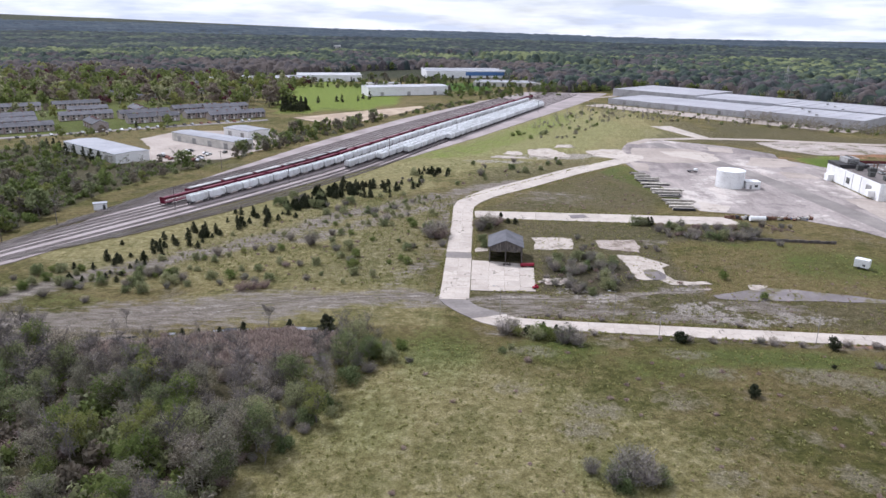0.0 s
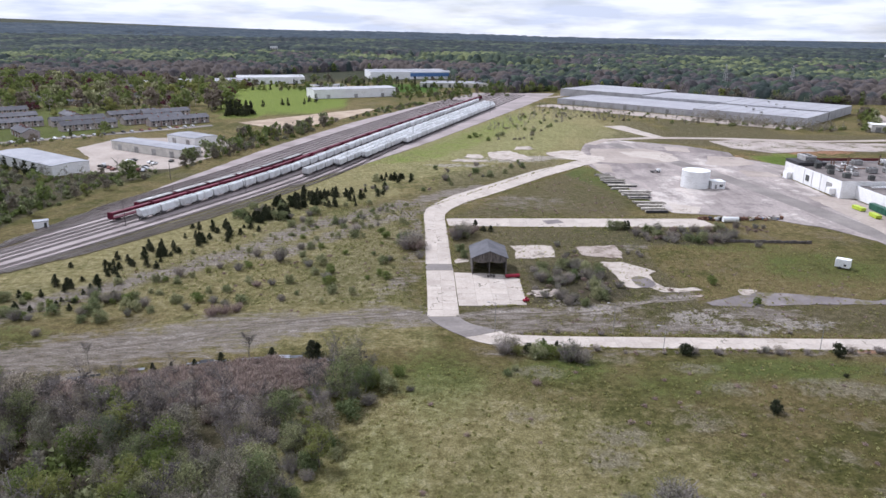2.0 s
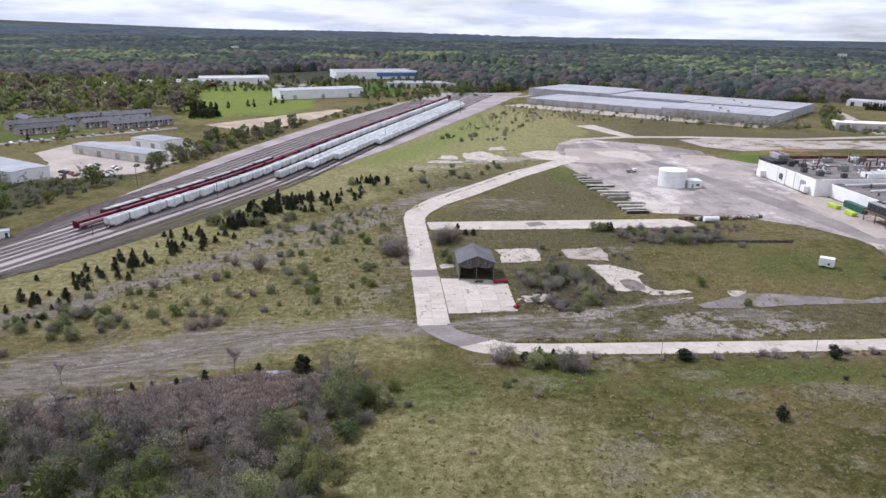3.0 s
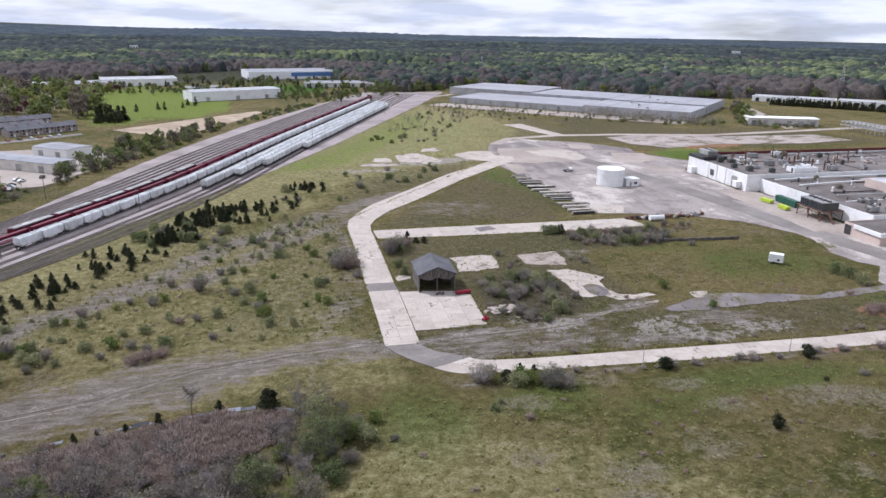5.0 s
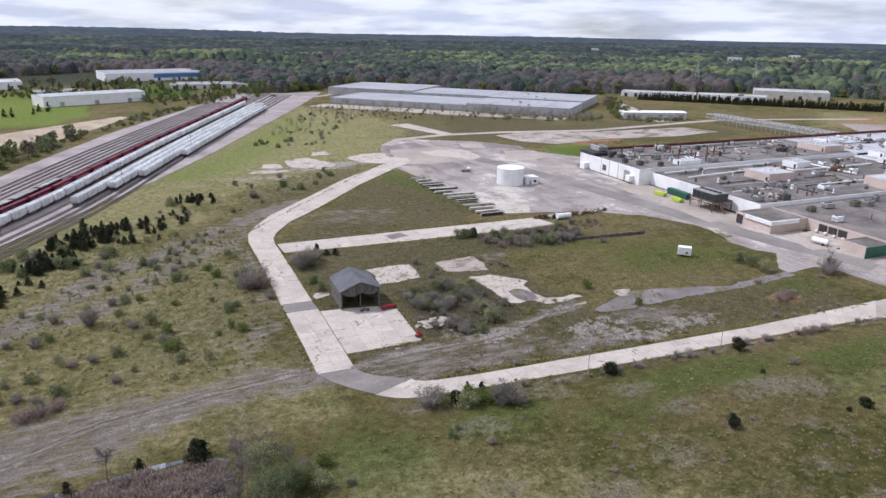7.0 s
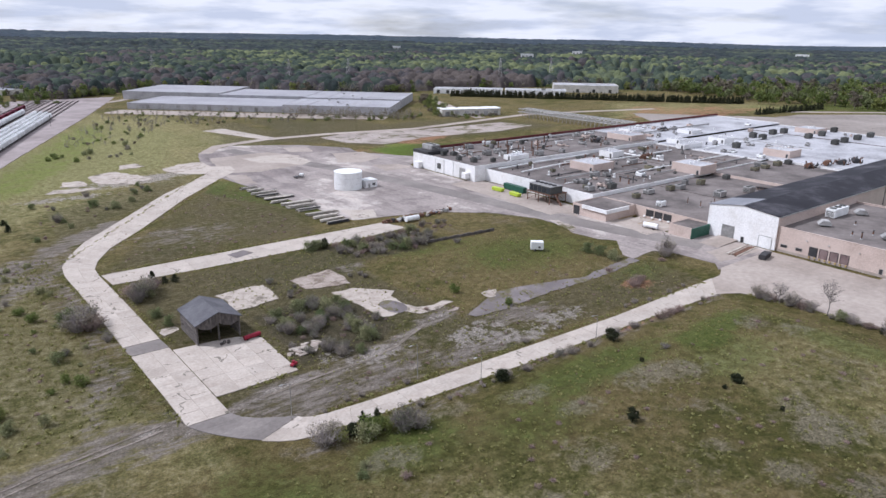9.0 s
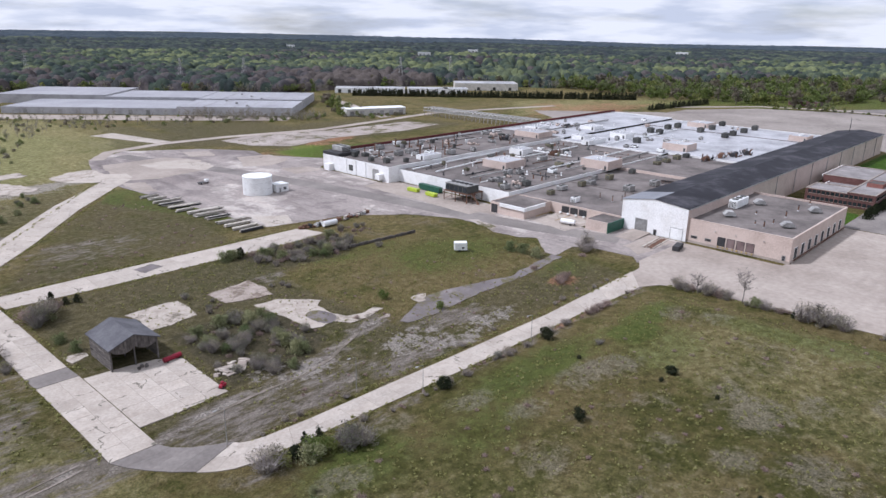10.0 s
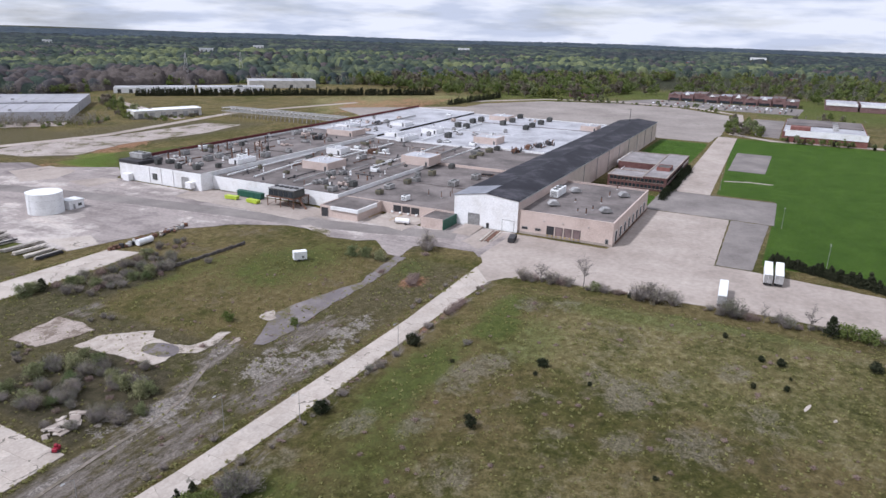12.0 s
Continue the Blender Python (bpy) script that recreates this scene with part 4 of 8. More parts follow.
def load_stack():
    t = thing("covered_load", label="grey wrapped timber packages on a red wagon", category="load", group="loads on red wagons")
    for k in range(4):
        part("package", boxes((-9.6 + k * 4.9, -5.1 + k * 4.9, -1.3, 1.3, 3.52, 4.0), bevel=0.06), UNIT_GREY, t)
    return t


def train(make, off, y0, y1, pitch):
    first, s, k = None, y0, 0
    while s < y1:
        x, y = rail_at(s, off)
        x2, y2 = rail_at(s + pitch * 0.94, off)
        m = pose((x + x2) / 2, (y + y2) / 2, 0.42 if make is not load_stack else 0.42, 0, 0, math.degrees(math.atan2(y2 - y, x2 - x)))
        if first is None:
            first = make()
            first.matrix_basis = m
        else:
            copy_thing(first, m)
        d = math.hypot(x2 - x, y2 - y)
        s += pitch * 0.94 * pitch / d * (1.0 if rng.random() < 0.96 else 1.02)


train(hopper_wagon, 0, 294, 762, 10.75)
train(hopper_wagon, 12.4, 388, 752, 10.75)
train(hopper_wagon, 17.2, 416, 746, 10.75)
train(hopper_wagon, 22.0, 443, 740, 10.75)
train(hopper_wagon, 26.8, 502, 736, 10.75)
train(lumber_wagon, -8.4, 287, 800, 22.2)
train(lumber_wagon, -12.8, 303, 410, 22.2)
train(load_stack, -12.8, 303, 410, 22.2)

# ---- the works ----
def block(t, x0, x1, y0, y1, h, wall, roof, sides="wesn", up=0.5, thick=0.35, z0=0.0):
    """Walls round a flat roof; up: how far the parapet stands above it."""
    if "w" in sides:
        part("wall", boxes((x0, x0 + thick, y0, y1, z0, h)), wall, t)
    if "e" in sides:
        part("wall", boxes((x1 - thick, x1, y0, y1, z0, h)), wall, t)
    a, b = x0 + (thick if "w" in sides else 0), x1 - (thick if "e" in sides else 0)
    if "s" in sides:
        part("wall", boxes((a, b, y0, y0 + thick, z0, h)), wall, t)
    if "n" in sides:
        part("wall", boxes((a, b, y1 - thick, y1, z0, h)), wall, t)
    part("roof", boxes((a, b, y0 + (thick if "s" in sides else 0), y1 - (thick if "n" in sides else 0), h - up - 0.3, h - up)), roof, t)


def panel_door(t, axis, at, a, b, z0, z1, mat, frame_mat=None, out=-1, ribs=6):
    """A roller door on a wall: a recessed leaf with ribs between a proud frame. axis 'x': the wall stands at x = at and runs along y."""
    def b3(u0, u1, d0, d1, w0, w1):
        lo, hi = sorted((at + out * d0, at + out * d1))
        return (lo, hi, u0, u1, w0, w1) if axis == "x" else (u0, u1, lo, hi, w0, w1)
    edge = [(0.005, z0), (0.05, z0)]
    for k in range(1, ribs):
        z = z0 + (z1 - z0) * k / ribs
        edge += [(0.05, z - 0.03), (0.07, z - 0.03), (0.07, z + 0.03), (0.05, z + 0.03)]
    edge += [(0.05, z1), (0.005, z1)]
    bm = prism(bmesh.new(), [(at + out * d, z) for d, z in edge], 1 if axis == "x" else 0, a, b)
    door = part("door", bm, mat, t)
    part("door_frame", boxes(b3(a - 0.14, a, 0.0, 0.14, z0, z1 + 0.14), b3(b, b + 0.14, 0.0, 0.14, z0, z1 + 0.14), b3(a, b, 0.0, 0.14, z1, z1 + 0.14)), frame_mat or UNIT_GREY, door)


off_site = set(bpy.data.objects)
works = thing("factory_building", label="huge low white and tan factory with flat roofs", category="factory")
# tall north part, its east half under white membrane
block(works, 181.5, 340, 342, 397, 8.3, WHITE_WALL, ROOF_GREY, "wsn", 0.4)
block(works, 340, 498, 342, 397, 8.3, WHITE_WALL, ROOF_WHITE, "en", 0.4)
part("parapet_band", boxes((197, 500, 396.9, 397.5, 6.4, 9.9)), material("dark red fascia", (0.125, 0.032, 0.03), scale=0.2), works)
block(works, 189, 336, 269, 342, 6.4, WHITE_WALL, ROOF_GREY, "ws", 0.25)
block(works, 336, 498, 269, 342, 6.9, WHITE_WALL, ROOF_WHITE, "we", 0.25)
block(works, 195, 284, 215, 269, 4.8, TAN_WALL, ROOF_GREY, "w", 0.25)
block(works, 284, 344, 215, 269, 6.0, TAN_WALL, ROOF_GREY, "w", 0.25)
block(works, 344, 498, 215, 269, 6.9, WHITE_WALL, ROOF_WHITE, "we", 0.25)
for k in range(7):
    part("roof_kerb", boxes((196 + k * 20, 215.8 + k * 20, 292 + 1.5 * (k % 3), 292.5 + 1.5 * (k % 3), 6.15, 6.5)), rng.choice((WHITE_WALL, UNIT_GREY)), works)
for x, y0, y1, z in ((236, 270, 341, 6.15), (278, 270, 341, 6.15), (318, 270, 341, 6.15), (236, 216, 268, 4.55), (252, 343, 396, 7.9), (300, 343, 396, 7.9), (400, 270, 341, 6.65), (450, 216, 341, 6.65), (396, 343, 396, 7.9)):
    part("expansion_joint", boxes((x, x + 0.7, y0, y1, z, z + 0.35)), rng.choice((ROOF_GREY, UNIT_GREY)), works)
DOCK_TAN = material("tan timber edging", (0.40, 0.29, 0.16), scale=0.5, vary=0.15)
# dock house and the small green sided hut in front of the dock wall
block(works, 175.5, 195, 250, 268.6, 4.9, TAN_WALL, ROOF_GREY, "wsn", 0.4)
part("canopy_band", boxes((174.9, 190, 249.4, 250, 3.4, 5.0), (174.9, 175.5, 250, 263, 3.5, 5.0)), WHITE_WALL, works)
block(works, 182.5, 195, 214, 224, 4.4, TAN_WALL, ROOF_GREY, "wn", 0.3)
part("green_side", boxes((182.5, 195, 213.7, 214.05, 0, 4.2)), GREEN_PAINT, works)
for k in range(3):
    panel_door(works, "x", 195, 231.6 + k * 4.4, 235.2 + k * 4.4, 1.0, 3.8, DARK, UNIT_DARK)
part("dock_pad", boxes((187, 194.9, 229, 247, 0.055, 0.075)), CONCRETE, works)
part("drain_strip", boxes((184, 194.8, 239.4, 240.0, 0.08, 0.12), (183, 194.8, 249.0, 249.3, 0.08, 0.5)), DOCK_TAN, works)
for k in range(4):
    part("dock_bumper", boxes((194.2, 194.85, 232 + k * 4, 233 + k * 4, 0.6, 1.3)), WHITE, works)
panel_door(works, "x", 175.5, 264.5, 268, 0.1, 4.0, DARK, TAN_WALL)
panel_door(works, "x", 181.5, 350, 354.5, 0.1, 5.6, UNIT_GREY)
part("dock_canopy", boxes((178.5, 181.4, 346, 349.5, 1.2, 4.2), bevel=0.1), WHITE_WALL, works)
part("corner_hut", boxes((178.6, 181.5, 388, 392.5, 0, 3.6), bevel=0.08), WHITE_WALL, works)
for y in (360, 368, 376):
    part("pilaster", boxes((181.2, 181.5, y, y + 0.5, 0, 8.2)), WHITE_WALL, works)
part("louvre", boxes((181.2, 181.48, 371, 374, 2.2, 5.2)), UNIT_DARK, works)
# the raised black box on the corner of the north roof
part("roof_curb", boxes((181.4, 196.6, 383, 397.1, 8.31, 9.9)), DARK, works)

hall = thing("gabled_hall", label="long factory hall with a white gable front and black roof", category="hall")
part("gable_wall", prism(bmesh.new(), [(187, 0), (215, 0), (215, 12.2), (201, 14.4), (187, 12.9)], 0, 195, 195.4), WHITE_WALL, hall)
part("gable_wall", prism(bmesh.new(), [(187, 0), (215, 0), (215, 12.2), (201, 14.4), (187, 12.9)], 0, 489.6, 490), TAN_WALL, hall)
part("wall", boxes((195.4, 489.6, 187, 187.4, 0, 12.8)), TAN_WALL, hall)
part("wall", boxes((195.4, 489.6, 214.6, 215, 0, 12.1)), TAN_WALL, hall)
part("roof_slope", prism(bmesh.new(), [(186.6, 12.92), (201, 14.42), (201, 14.62), (186.6, 13.12)], 0, 194.7, 490.3), ROOF_DARK, hall)
part("roof_slope", prism(bmesh.new(), [(201, 14.42), (215.4, 12.2), (215.4, 12.4), (201, 14.62)], 0, 212, 490.3), ROOF_DARK, hall)
part("roof_slope", prism(bmesh.new(), [(201, 14.42), (215.4, 12.2), (215.4, 12.4), (201, 14.62)], 0, 194.7, 212), ROOF_METAL, hall, "bare grey metal end of the roof")
part("eaves_gutter", boxes((195, 490, 186.3, 186.6, 12.7, 12.95)), UNIT_GREY, hall)
panel_door(hall, "x", 195, 203.5, 208.5, 0.1, 5.4, UNIT_GREY, ribs=8)
panel_door(hall, "x", 195, 188.4, 193.4, 0.1, 4.6, WHITE, ribs=8)
panel_door(hall, "x", 195, 199.2, 200.3, 0.1, 2.2, DARK, ribs=2)
for k in range(1, 9):
    part("downpipe", boxes((264 + k * 26, 264.25 + k * 26, 186.7, 186.97, 0, 12.7)), UNIT_GREY, hall)

DOOR_MAUVE = material("faded mauve brown door", (0.19, 0.135, 0.13), (0.13, 0.09, 0.09), (0.25, 0.19, 0.18), 0.4, 3, 0.7, 0.05, vary=0.12)
DOCK_YELLOW = material("worn yellow rubber", (0.42, 0.30, 0.10), scale=0.6, vary=0.2)
depot = thing("loading_building", label="tan flat-roofed loading building with dock doors", category="depot")
block(depot, 196, 262, 149, 187, 9.3, TAN_WALL, ROOF_GREY, "wse", 0.6)
part("coping", boxes((195.9, 262.1, 148.9, 149.5, 9.3, 9.45), (195.9, 196.5, 149.5, 186.9, 9.3, 9.45), (261.5, 262.1, 149.5, 186.9, 9.3, 9.45)), TAN_WALL, depot)
part("plinth", boxes((195.8, 195.99, 149, 186.9, 0, 0.9), (195.8, 262, 148.8, 148.99, 0, 0.9)), CONCRETE_OLD, depot)
for k in range(4):
    y = 172.2 - k * 3.55
    panel_door(depot, "x", 196, y, y + 2.7, 1.1, 4.4, (DARK, DOOR_MAUVE, DOOR_MAUVE, DOOR_MAUVE)[k], DARK)
for k in range(4):
    y = 172.2 - k * 3.55
    part("dock_bumper", boxes((195.4, 195.78, y + 0.2, y + 0.6, 0.5, 1.1), (195.4, 195.78, y + 2.1, y + 2.5, 0.5, 1.1)), DOCK_YELLOW, depot)
part("wall_lamp", boxes((195.6, 195.98, 168.3, 168.8, 6.2, 6.5), (195.6, 195.98, 158.2, 158.7, 6.2, 6.5), (195.6, 195.98, 176.0, 176.5, 6.2, 6.5), bevel=0.05), UNIT_GREY, depot)
part("dock_edge", boxes((199, 261, 148.3, 148.78, 0.75, 1.05)), RUST, depot)
for y in (177.5, 183.0):
    panel_door(depot, "x", 196, y, y + 2.2, 1.9, 2.9, DARK, ribs=2)
for k in range(8):
    x = 199.5 + k * 7.6
    panel_door(depot, "y", 149, x, x + 3.2, 1.1, 5.2, DARK, WHITE_WALL)
panel_door(depot, "x", 196, 150.6, 151.6, 0.3, 2.6, DARK, ribs=2)

BRICK_DARK = material("dark red brick", (0.13, 0.062, 0.055), (0.085, 0.042, 0.038), (0.18, 0.095, 0.085), 0.3, 3.0, 0.9, 0.1)
OFFICE_ROOF = material("pale grey gravel roof", (0.25, 0.228, 0.222), (0.17, 0.153, 0.15), (0.34, 0.315, 0.305), 0.12, 1.6, 0.9, 0.1, vary=0.05)
office = thing("office_block", label="two-storey red brick office with ribbon windows", category="office")
for x0, x1, y0, y1, h in ((305, 384, 148, 160, 7.0), (305, 322, 160, 178, 6.2), (346, 384, 160, 182, 6.4)):
    block(office, x0, x1, y0, y1, h, BRICK_DARK, OFFICE_ROOF, "wesn", 0.12)
    part("coping", boxes((x0 - 0.1, x1 + 0.1, y0 - 0.1, y0 + 0.5, h, h + 0.25), (x0 - 0.1, x1 + 0.1, y1 - 0.5, y1 + 0.1, h, h + 0.25), (x0 - 0.1, x0 + 0.5, y0 + 0.5, y1 - 0.5, h, h + 0.25), (x1 - 0.5, x1 + 0.1, y0 + 0.5, y1 - 0.5, h, h + 0.25)), CONCRETE_OLD, office)
block(office, 322, 346, 160, 178, 3.4, BRICK_DARK, OFFICE_ROOF, "wesn", 0.3)
block(office, 326, 336, 150, 157, 8.8, BRICK_RED, ROOF_GREY, "wesn", 0.2, z0=6.7)
part("roof_band", boxes((346, 384, 182.05, 182.5, 5.4, 6.6), (330, 345, 178.05, 178.5, 2.6, 3.6)), WHITE_WALL, office)
for z in (1.1, 4.2):
    for k in range(14):
        w = part("window", boxes((304.9, 304.985, 149.2 + k * 2.0, 150.8 + k * 2.0, z, z + 1.6)), GLASS, office)
        part("sill", boxes((304.8, 304.98, 149.1 + k * 2.0, 150.9 + k * 2.0, z - 0.15, z)), CONCRETE_OLD, w)
    for k in range(25):
        w = part("window", boxes((307 + k * 3.0, 309.2 + k * 3.0, 147.9, 147.985, z, z + 1.6)), GLASS, office)
        part("sill", boxes((306.9 + k * 3.0, 309.3 + k * 3.0, 147.8, 147.98, z - 0.15, z)), CONCRETE_OLD, w)

# ---- what stands on the roofs ----
def roof_unit(x, y, z, sx, sy, sz, mat, rz=0, fans=2):
    t = thing("roof_unit", x, y, z, rz, label="boxy metal air unit with fans on the roof", category="air unit", group="air units on the roofs")
    part("casing", boxes((-sx / 2, sx / 2, -sy / 2, sy / 2, 0.35, sz), bevel=0.08), mat, t)
    part("curb", boxes((-sx / 2 + 0.2, sx / 2 - 0.2, -sy / 2 + 0.2, sy / 2 - 0.2, 0, 0.35)), ROOF_GREY, t)
    part("grille", boxes(*[(-sx / 2 - 0.03, -sx / 2, -sy / 2 + 0.3, sy / 2 - 0.3, 0.6 + i * 0.35, 0.78 + i * 0.35) for i in range(max(1, int((sz - 1) / 0.35)))]), UNIT_DARK, t)
    for k in range(fans):
        part("fan_cowl", tube(bmesh.new(), ((k + 0.5) * sx / fans - sx / 2, 0, sz), ((k + 0.5) * sx / fans - sx / 2, 0, sz + 0.3), min(sx / fans, sy) * 0.36, n=12), UNIT_DARK, t)
    return t


def penthouse(x0, x1, y0, y1, z, h, mat=None):
    t = thing("roof_penthouse", label="tan plant room on the factory roof", category="plant room", group="plant rooms on the roof")
    block(t, x0, x1, y0, y1, z + h, mat or TAN_WALL, ROOF_WHITE, "wesn", 0.15, 0.3, z0=z)
    panel_door(t, "x", x0, y0 + 1, y0 + 2, z + 0.1, z + 2.2, DARK, ribs=2)
    for k in range(3):
        part("vent", tube(bmesh.new(), (x0 + (x1 - x0) * (k + 1) / 4, (y0 + y1) / 2, z + h - 0.2), (x0 + (x1 - x0) * (k + 1) / 4, (y0 + y1) / 2, z + h + 1.0), 0.45, n=10), WHITE, t)


def stack(x, y, z, h, r):
    t = thing("roof_stack", x, y, z, label="dark rusty exhaust stack on the roof", category="exhaust stack", group="exhaust stacks on the roof")
    part("pipe", tube(bmesh.new(), (0, 0, 0), (0, 0, h), r, n=10), RUST, t)
    part("cap", tube(bmesh.new(), (0, 0, h), (0, 0, h + 0.35), r * 1.35, r * 0.6, n=10), DARK, t)
    part("flashing", tube(bmesh.new(), (0, 0, 0), (0, 0, 0.4), r * 2.0, r * 1.1, n=10), UNIT_GREY, t)


def duct(pts, r, mat):
    t = thing("roof_duct", label="long pale pipe run across the roof", category="duct", group="ducts on the roof")
    for a, b in zip(pts, pts[1:]):
        part("pipe", tube(bmesh.new(), a, b, r, n=8), mat, t)
    for a in pts:
        part("stand", boxes((a[0] - 0.12, a[0] + 0.12, a[1] - 0.12, a[1] + 0.12, a[2] - 0.75, a[2] - r * 0.8)), DARK, t)


for x0, x1, y0, y1, z, h, m in ((229, 246, 303, 319, 6.15, 4.0, TAN_WALL), (269, 284, 266, 283, 6.15, 4.6, TAN_WALL), (354, 368, 262, 278, 6.65, 4.2, TAN_WALL), (322, 338, 350, 370, 7.9, 3.6, TAN_WALL), (470, 486, 300, 316, 6.65, 3.4, TAN_WALL), (455, 468, 224, 236, 6.65, 3.6, TAN_WALL),
                               (271, 281, 324, 334, 6.15, 3.4, WHITE_WALL), (346, 356, 330, 340, 6.65, 2.8, WHITE_WALL), (330, 350, 316, 322, 6.65, 2.8, WHITE_WALL), (372, 384, 314, 326, 6.65, 3.4, WHITE_WALL), (384, 396, 346, 358, 7.9, 2.6, WHITE_WALL), (352, 366, 372, 384, 7.9, 2.4, WHITE_WALL), (210, 224, 345, 351, 7.9, 2.4, WHITE_WALL)):
    penthouse(x0, x1, y0, y1, z, h, m)
for x, y in ((415, 318), (413, 310), (442, 318), (456, 317), (445, 294), (465, 294), (493, 298), (432, 270.5), (447, 271), (467, 271), (488, 271), (364, 301)):
    roof_unit(x, y, 6.65, 4.8, 3.6, 3.4, UNIT_DARK, rng.uniform(-3, 3))
UNIT_OLIVE = material("olive drab unit", (0.15, 0.135, 0.09), scale=0.5, vary=0.15)
for x, y, z, w, m in ((206, 258, 4.55, 3.4, UNIT_OLIVE), (218, 260, 4.55, 4.6, UNIT_GREY), (232, 258, 4.55, 3.6, UNIT_OLIVE), (238.5, 257, 4.55, 4.6, UNIT_GREY), (256, 257, 4.55, 3.8, UNIT_OLIVE), (279, 257, 4.55, 3.6, UNIT_DARK), (240, 237, 4.55, 5.0, UNIT_GREY), (260, 234, 4.55, 4.8, UNIT_GREY),
                      (202, 242, 4.55, 3.6, WHITE), (307, 257, 5.75, 4.2, UNIT_OLIVE), (318, 257, 5.75, 4.2, UNIT_OLIVE), (331, 257, 5.75, 4.4, UNIT_OLIVE), (341, 256, 5.75, 4.0, UNIT_DARK), (322, 262, 5.75, 6.0, UNIT_GREY), (222, 296, 6.15, 4.4, UNIT_GREY), (267, 307, 6.15, 5.0, UNIT_GREY),
                      (207, 273, 6.15, 4.0, UNIT_DARK), (226, 292, 6.15, 3.0, UNIT_GREY), (250, 262, 4.55, 3.0, UNIT_GREY)):
    roof_unit(x, y, z, w, w * 0.75, rng.uniform(2.0, 2.9), m, rng.uniform(-2, 2))
for x, y in ((216, 238), (215, 231), (218, 228), (224, 230)):
    stack(x, y, 4.55, 2.6, 0.18)
for x, y in ((212.4, 178.2), (241.0, 177.2), (244.2, 156.4), (212.2, 156.4)):
    t = thing("roof_hood", x, y, 8.7, 35, label="slanted galvanised hood vent on the depot roof", category="vent", group="hood vents")
    part("hood", prism(bmesh.new(), [(-2.3, 0.6), (2.0, 0.6), (2.3, 1.0), (0.8, 2.3), (-1.3, 2.3), (-2.3, 1.4)], 0, -1.7, 1.7), UNIT_GREY, t)
    part("curb", boxes((-1.2, 1.2, -1.3, 1.3, 0, 0.6)), UNIT_DARK, t)
for x, y, h in ((205.6, 162.4, 2.4), (207.8, 166.4, 1.4), (214.2, 162, 1.6), (227.8, 162, 2.4), (242.2, 162, 2.2), (258, 162.4, 1.6), (224, 172, 1.2)):
    stack(x, y, 8.7, h, 0.26)
roof_unit(231.6, 182.2, 8.7, 12, 3.6, 3.6, WHITE, 0, 3)
for x, y, h, r in ((196, 378, 4.6, 0.32), (208, 383, 5.2, 0.4), (197, 367, 4.0, 0.32), (227, 386, 5.4, 0.36), (227, 374, 5.0, 0.36), (236, 376, 5.6, 0.38), (217, 355, 6.6, 0.42), (231, 361, 4.6, 0.3), (224, 350, 5.6, 0.4), (245, 364, 5.2, 0.36), (245, 359, 4.6, 0.34), (229, 347, 5.0, 0.36),
                  (256, 370, 4.4, 0.3), (268, 376, 4.6, 0.32), (201, 384, 3.6, 0.3)):
    stack(x, y, 7.9, h, r)
for x, y, w, m in ((189, 378, 3.0, UNIT_DARK), (187, 362, 2.8, UNIT_DARK), (190, 353, 3.2, UNIT_DARK), (216, 388, 4.6, UNIT_GREY), (234, 392, 4.6, WHITE), (210, 365, 4.4, UNIT_GREY), (219, 366, 4.0, UNIT_GREY), (226, 356, 5.0, WHITE), (235, 348, 4.4, UNIT_GREY), (197, 358, 3.2, UNIT_GREY), (243, 382, 4.0, UNIT_GREY), (203, 372, 3.0, UNIT_GREY)):
    roof_unit(x, y, 7.9, w, w * 0.8, rng.uniform(1.8, 3.0), m, rng.uniform(-3, 3))
keep_out = ((227, 248, 301, 321), (267, 286, 264, 285), (352, 370, 260, 280), (320, 340, 348, 372), (468, 488, 298, 318), (269, 283, 322, 336), (344, 358, 328, 342), (328, 352, 314, 324), (370, 386, 312, 328), (382, 398, 344, 360), (350, 368, 370, 386), (208, 226, 343, 353))
for k in range(190):
    x, y = rng.uniform(192, 495), rng.uniform(272, 394)
    if 338 < y < 346 or 332 < x < 339 or (x > 405 and 288 < y < 322) or any(a - 2 < x < b + 2 and c - 2 < y < d + 2 for a, b, c, d in keep_out) or (x > 400 and rng.random() < 0.7):
        continue
    z = 7.9 if y > 342 else (6.15 if x < 336 else 6.65)
    w = rng.uniform(1.2, 4.4)
    roof_unit(x, y, z, w, w * rng.uniform(0.6, 1.0), rng.uniform(0.9, 2.6), rng.choice((WHITE, WHITE, UNIT_GREY, TAN_WALL) if x > 320 else (UNIT_GREY, UNIT_GREY, WHITE, UNIT_DARK, TAN_WALL, UNIT_OLIVE)), rng.choice((0, 0, 90)), 1)
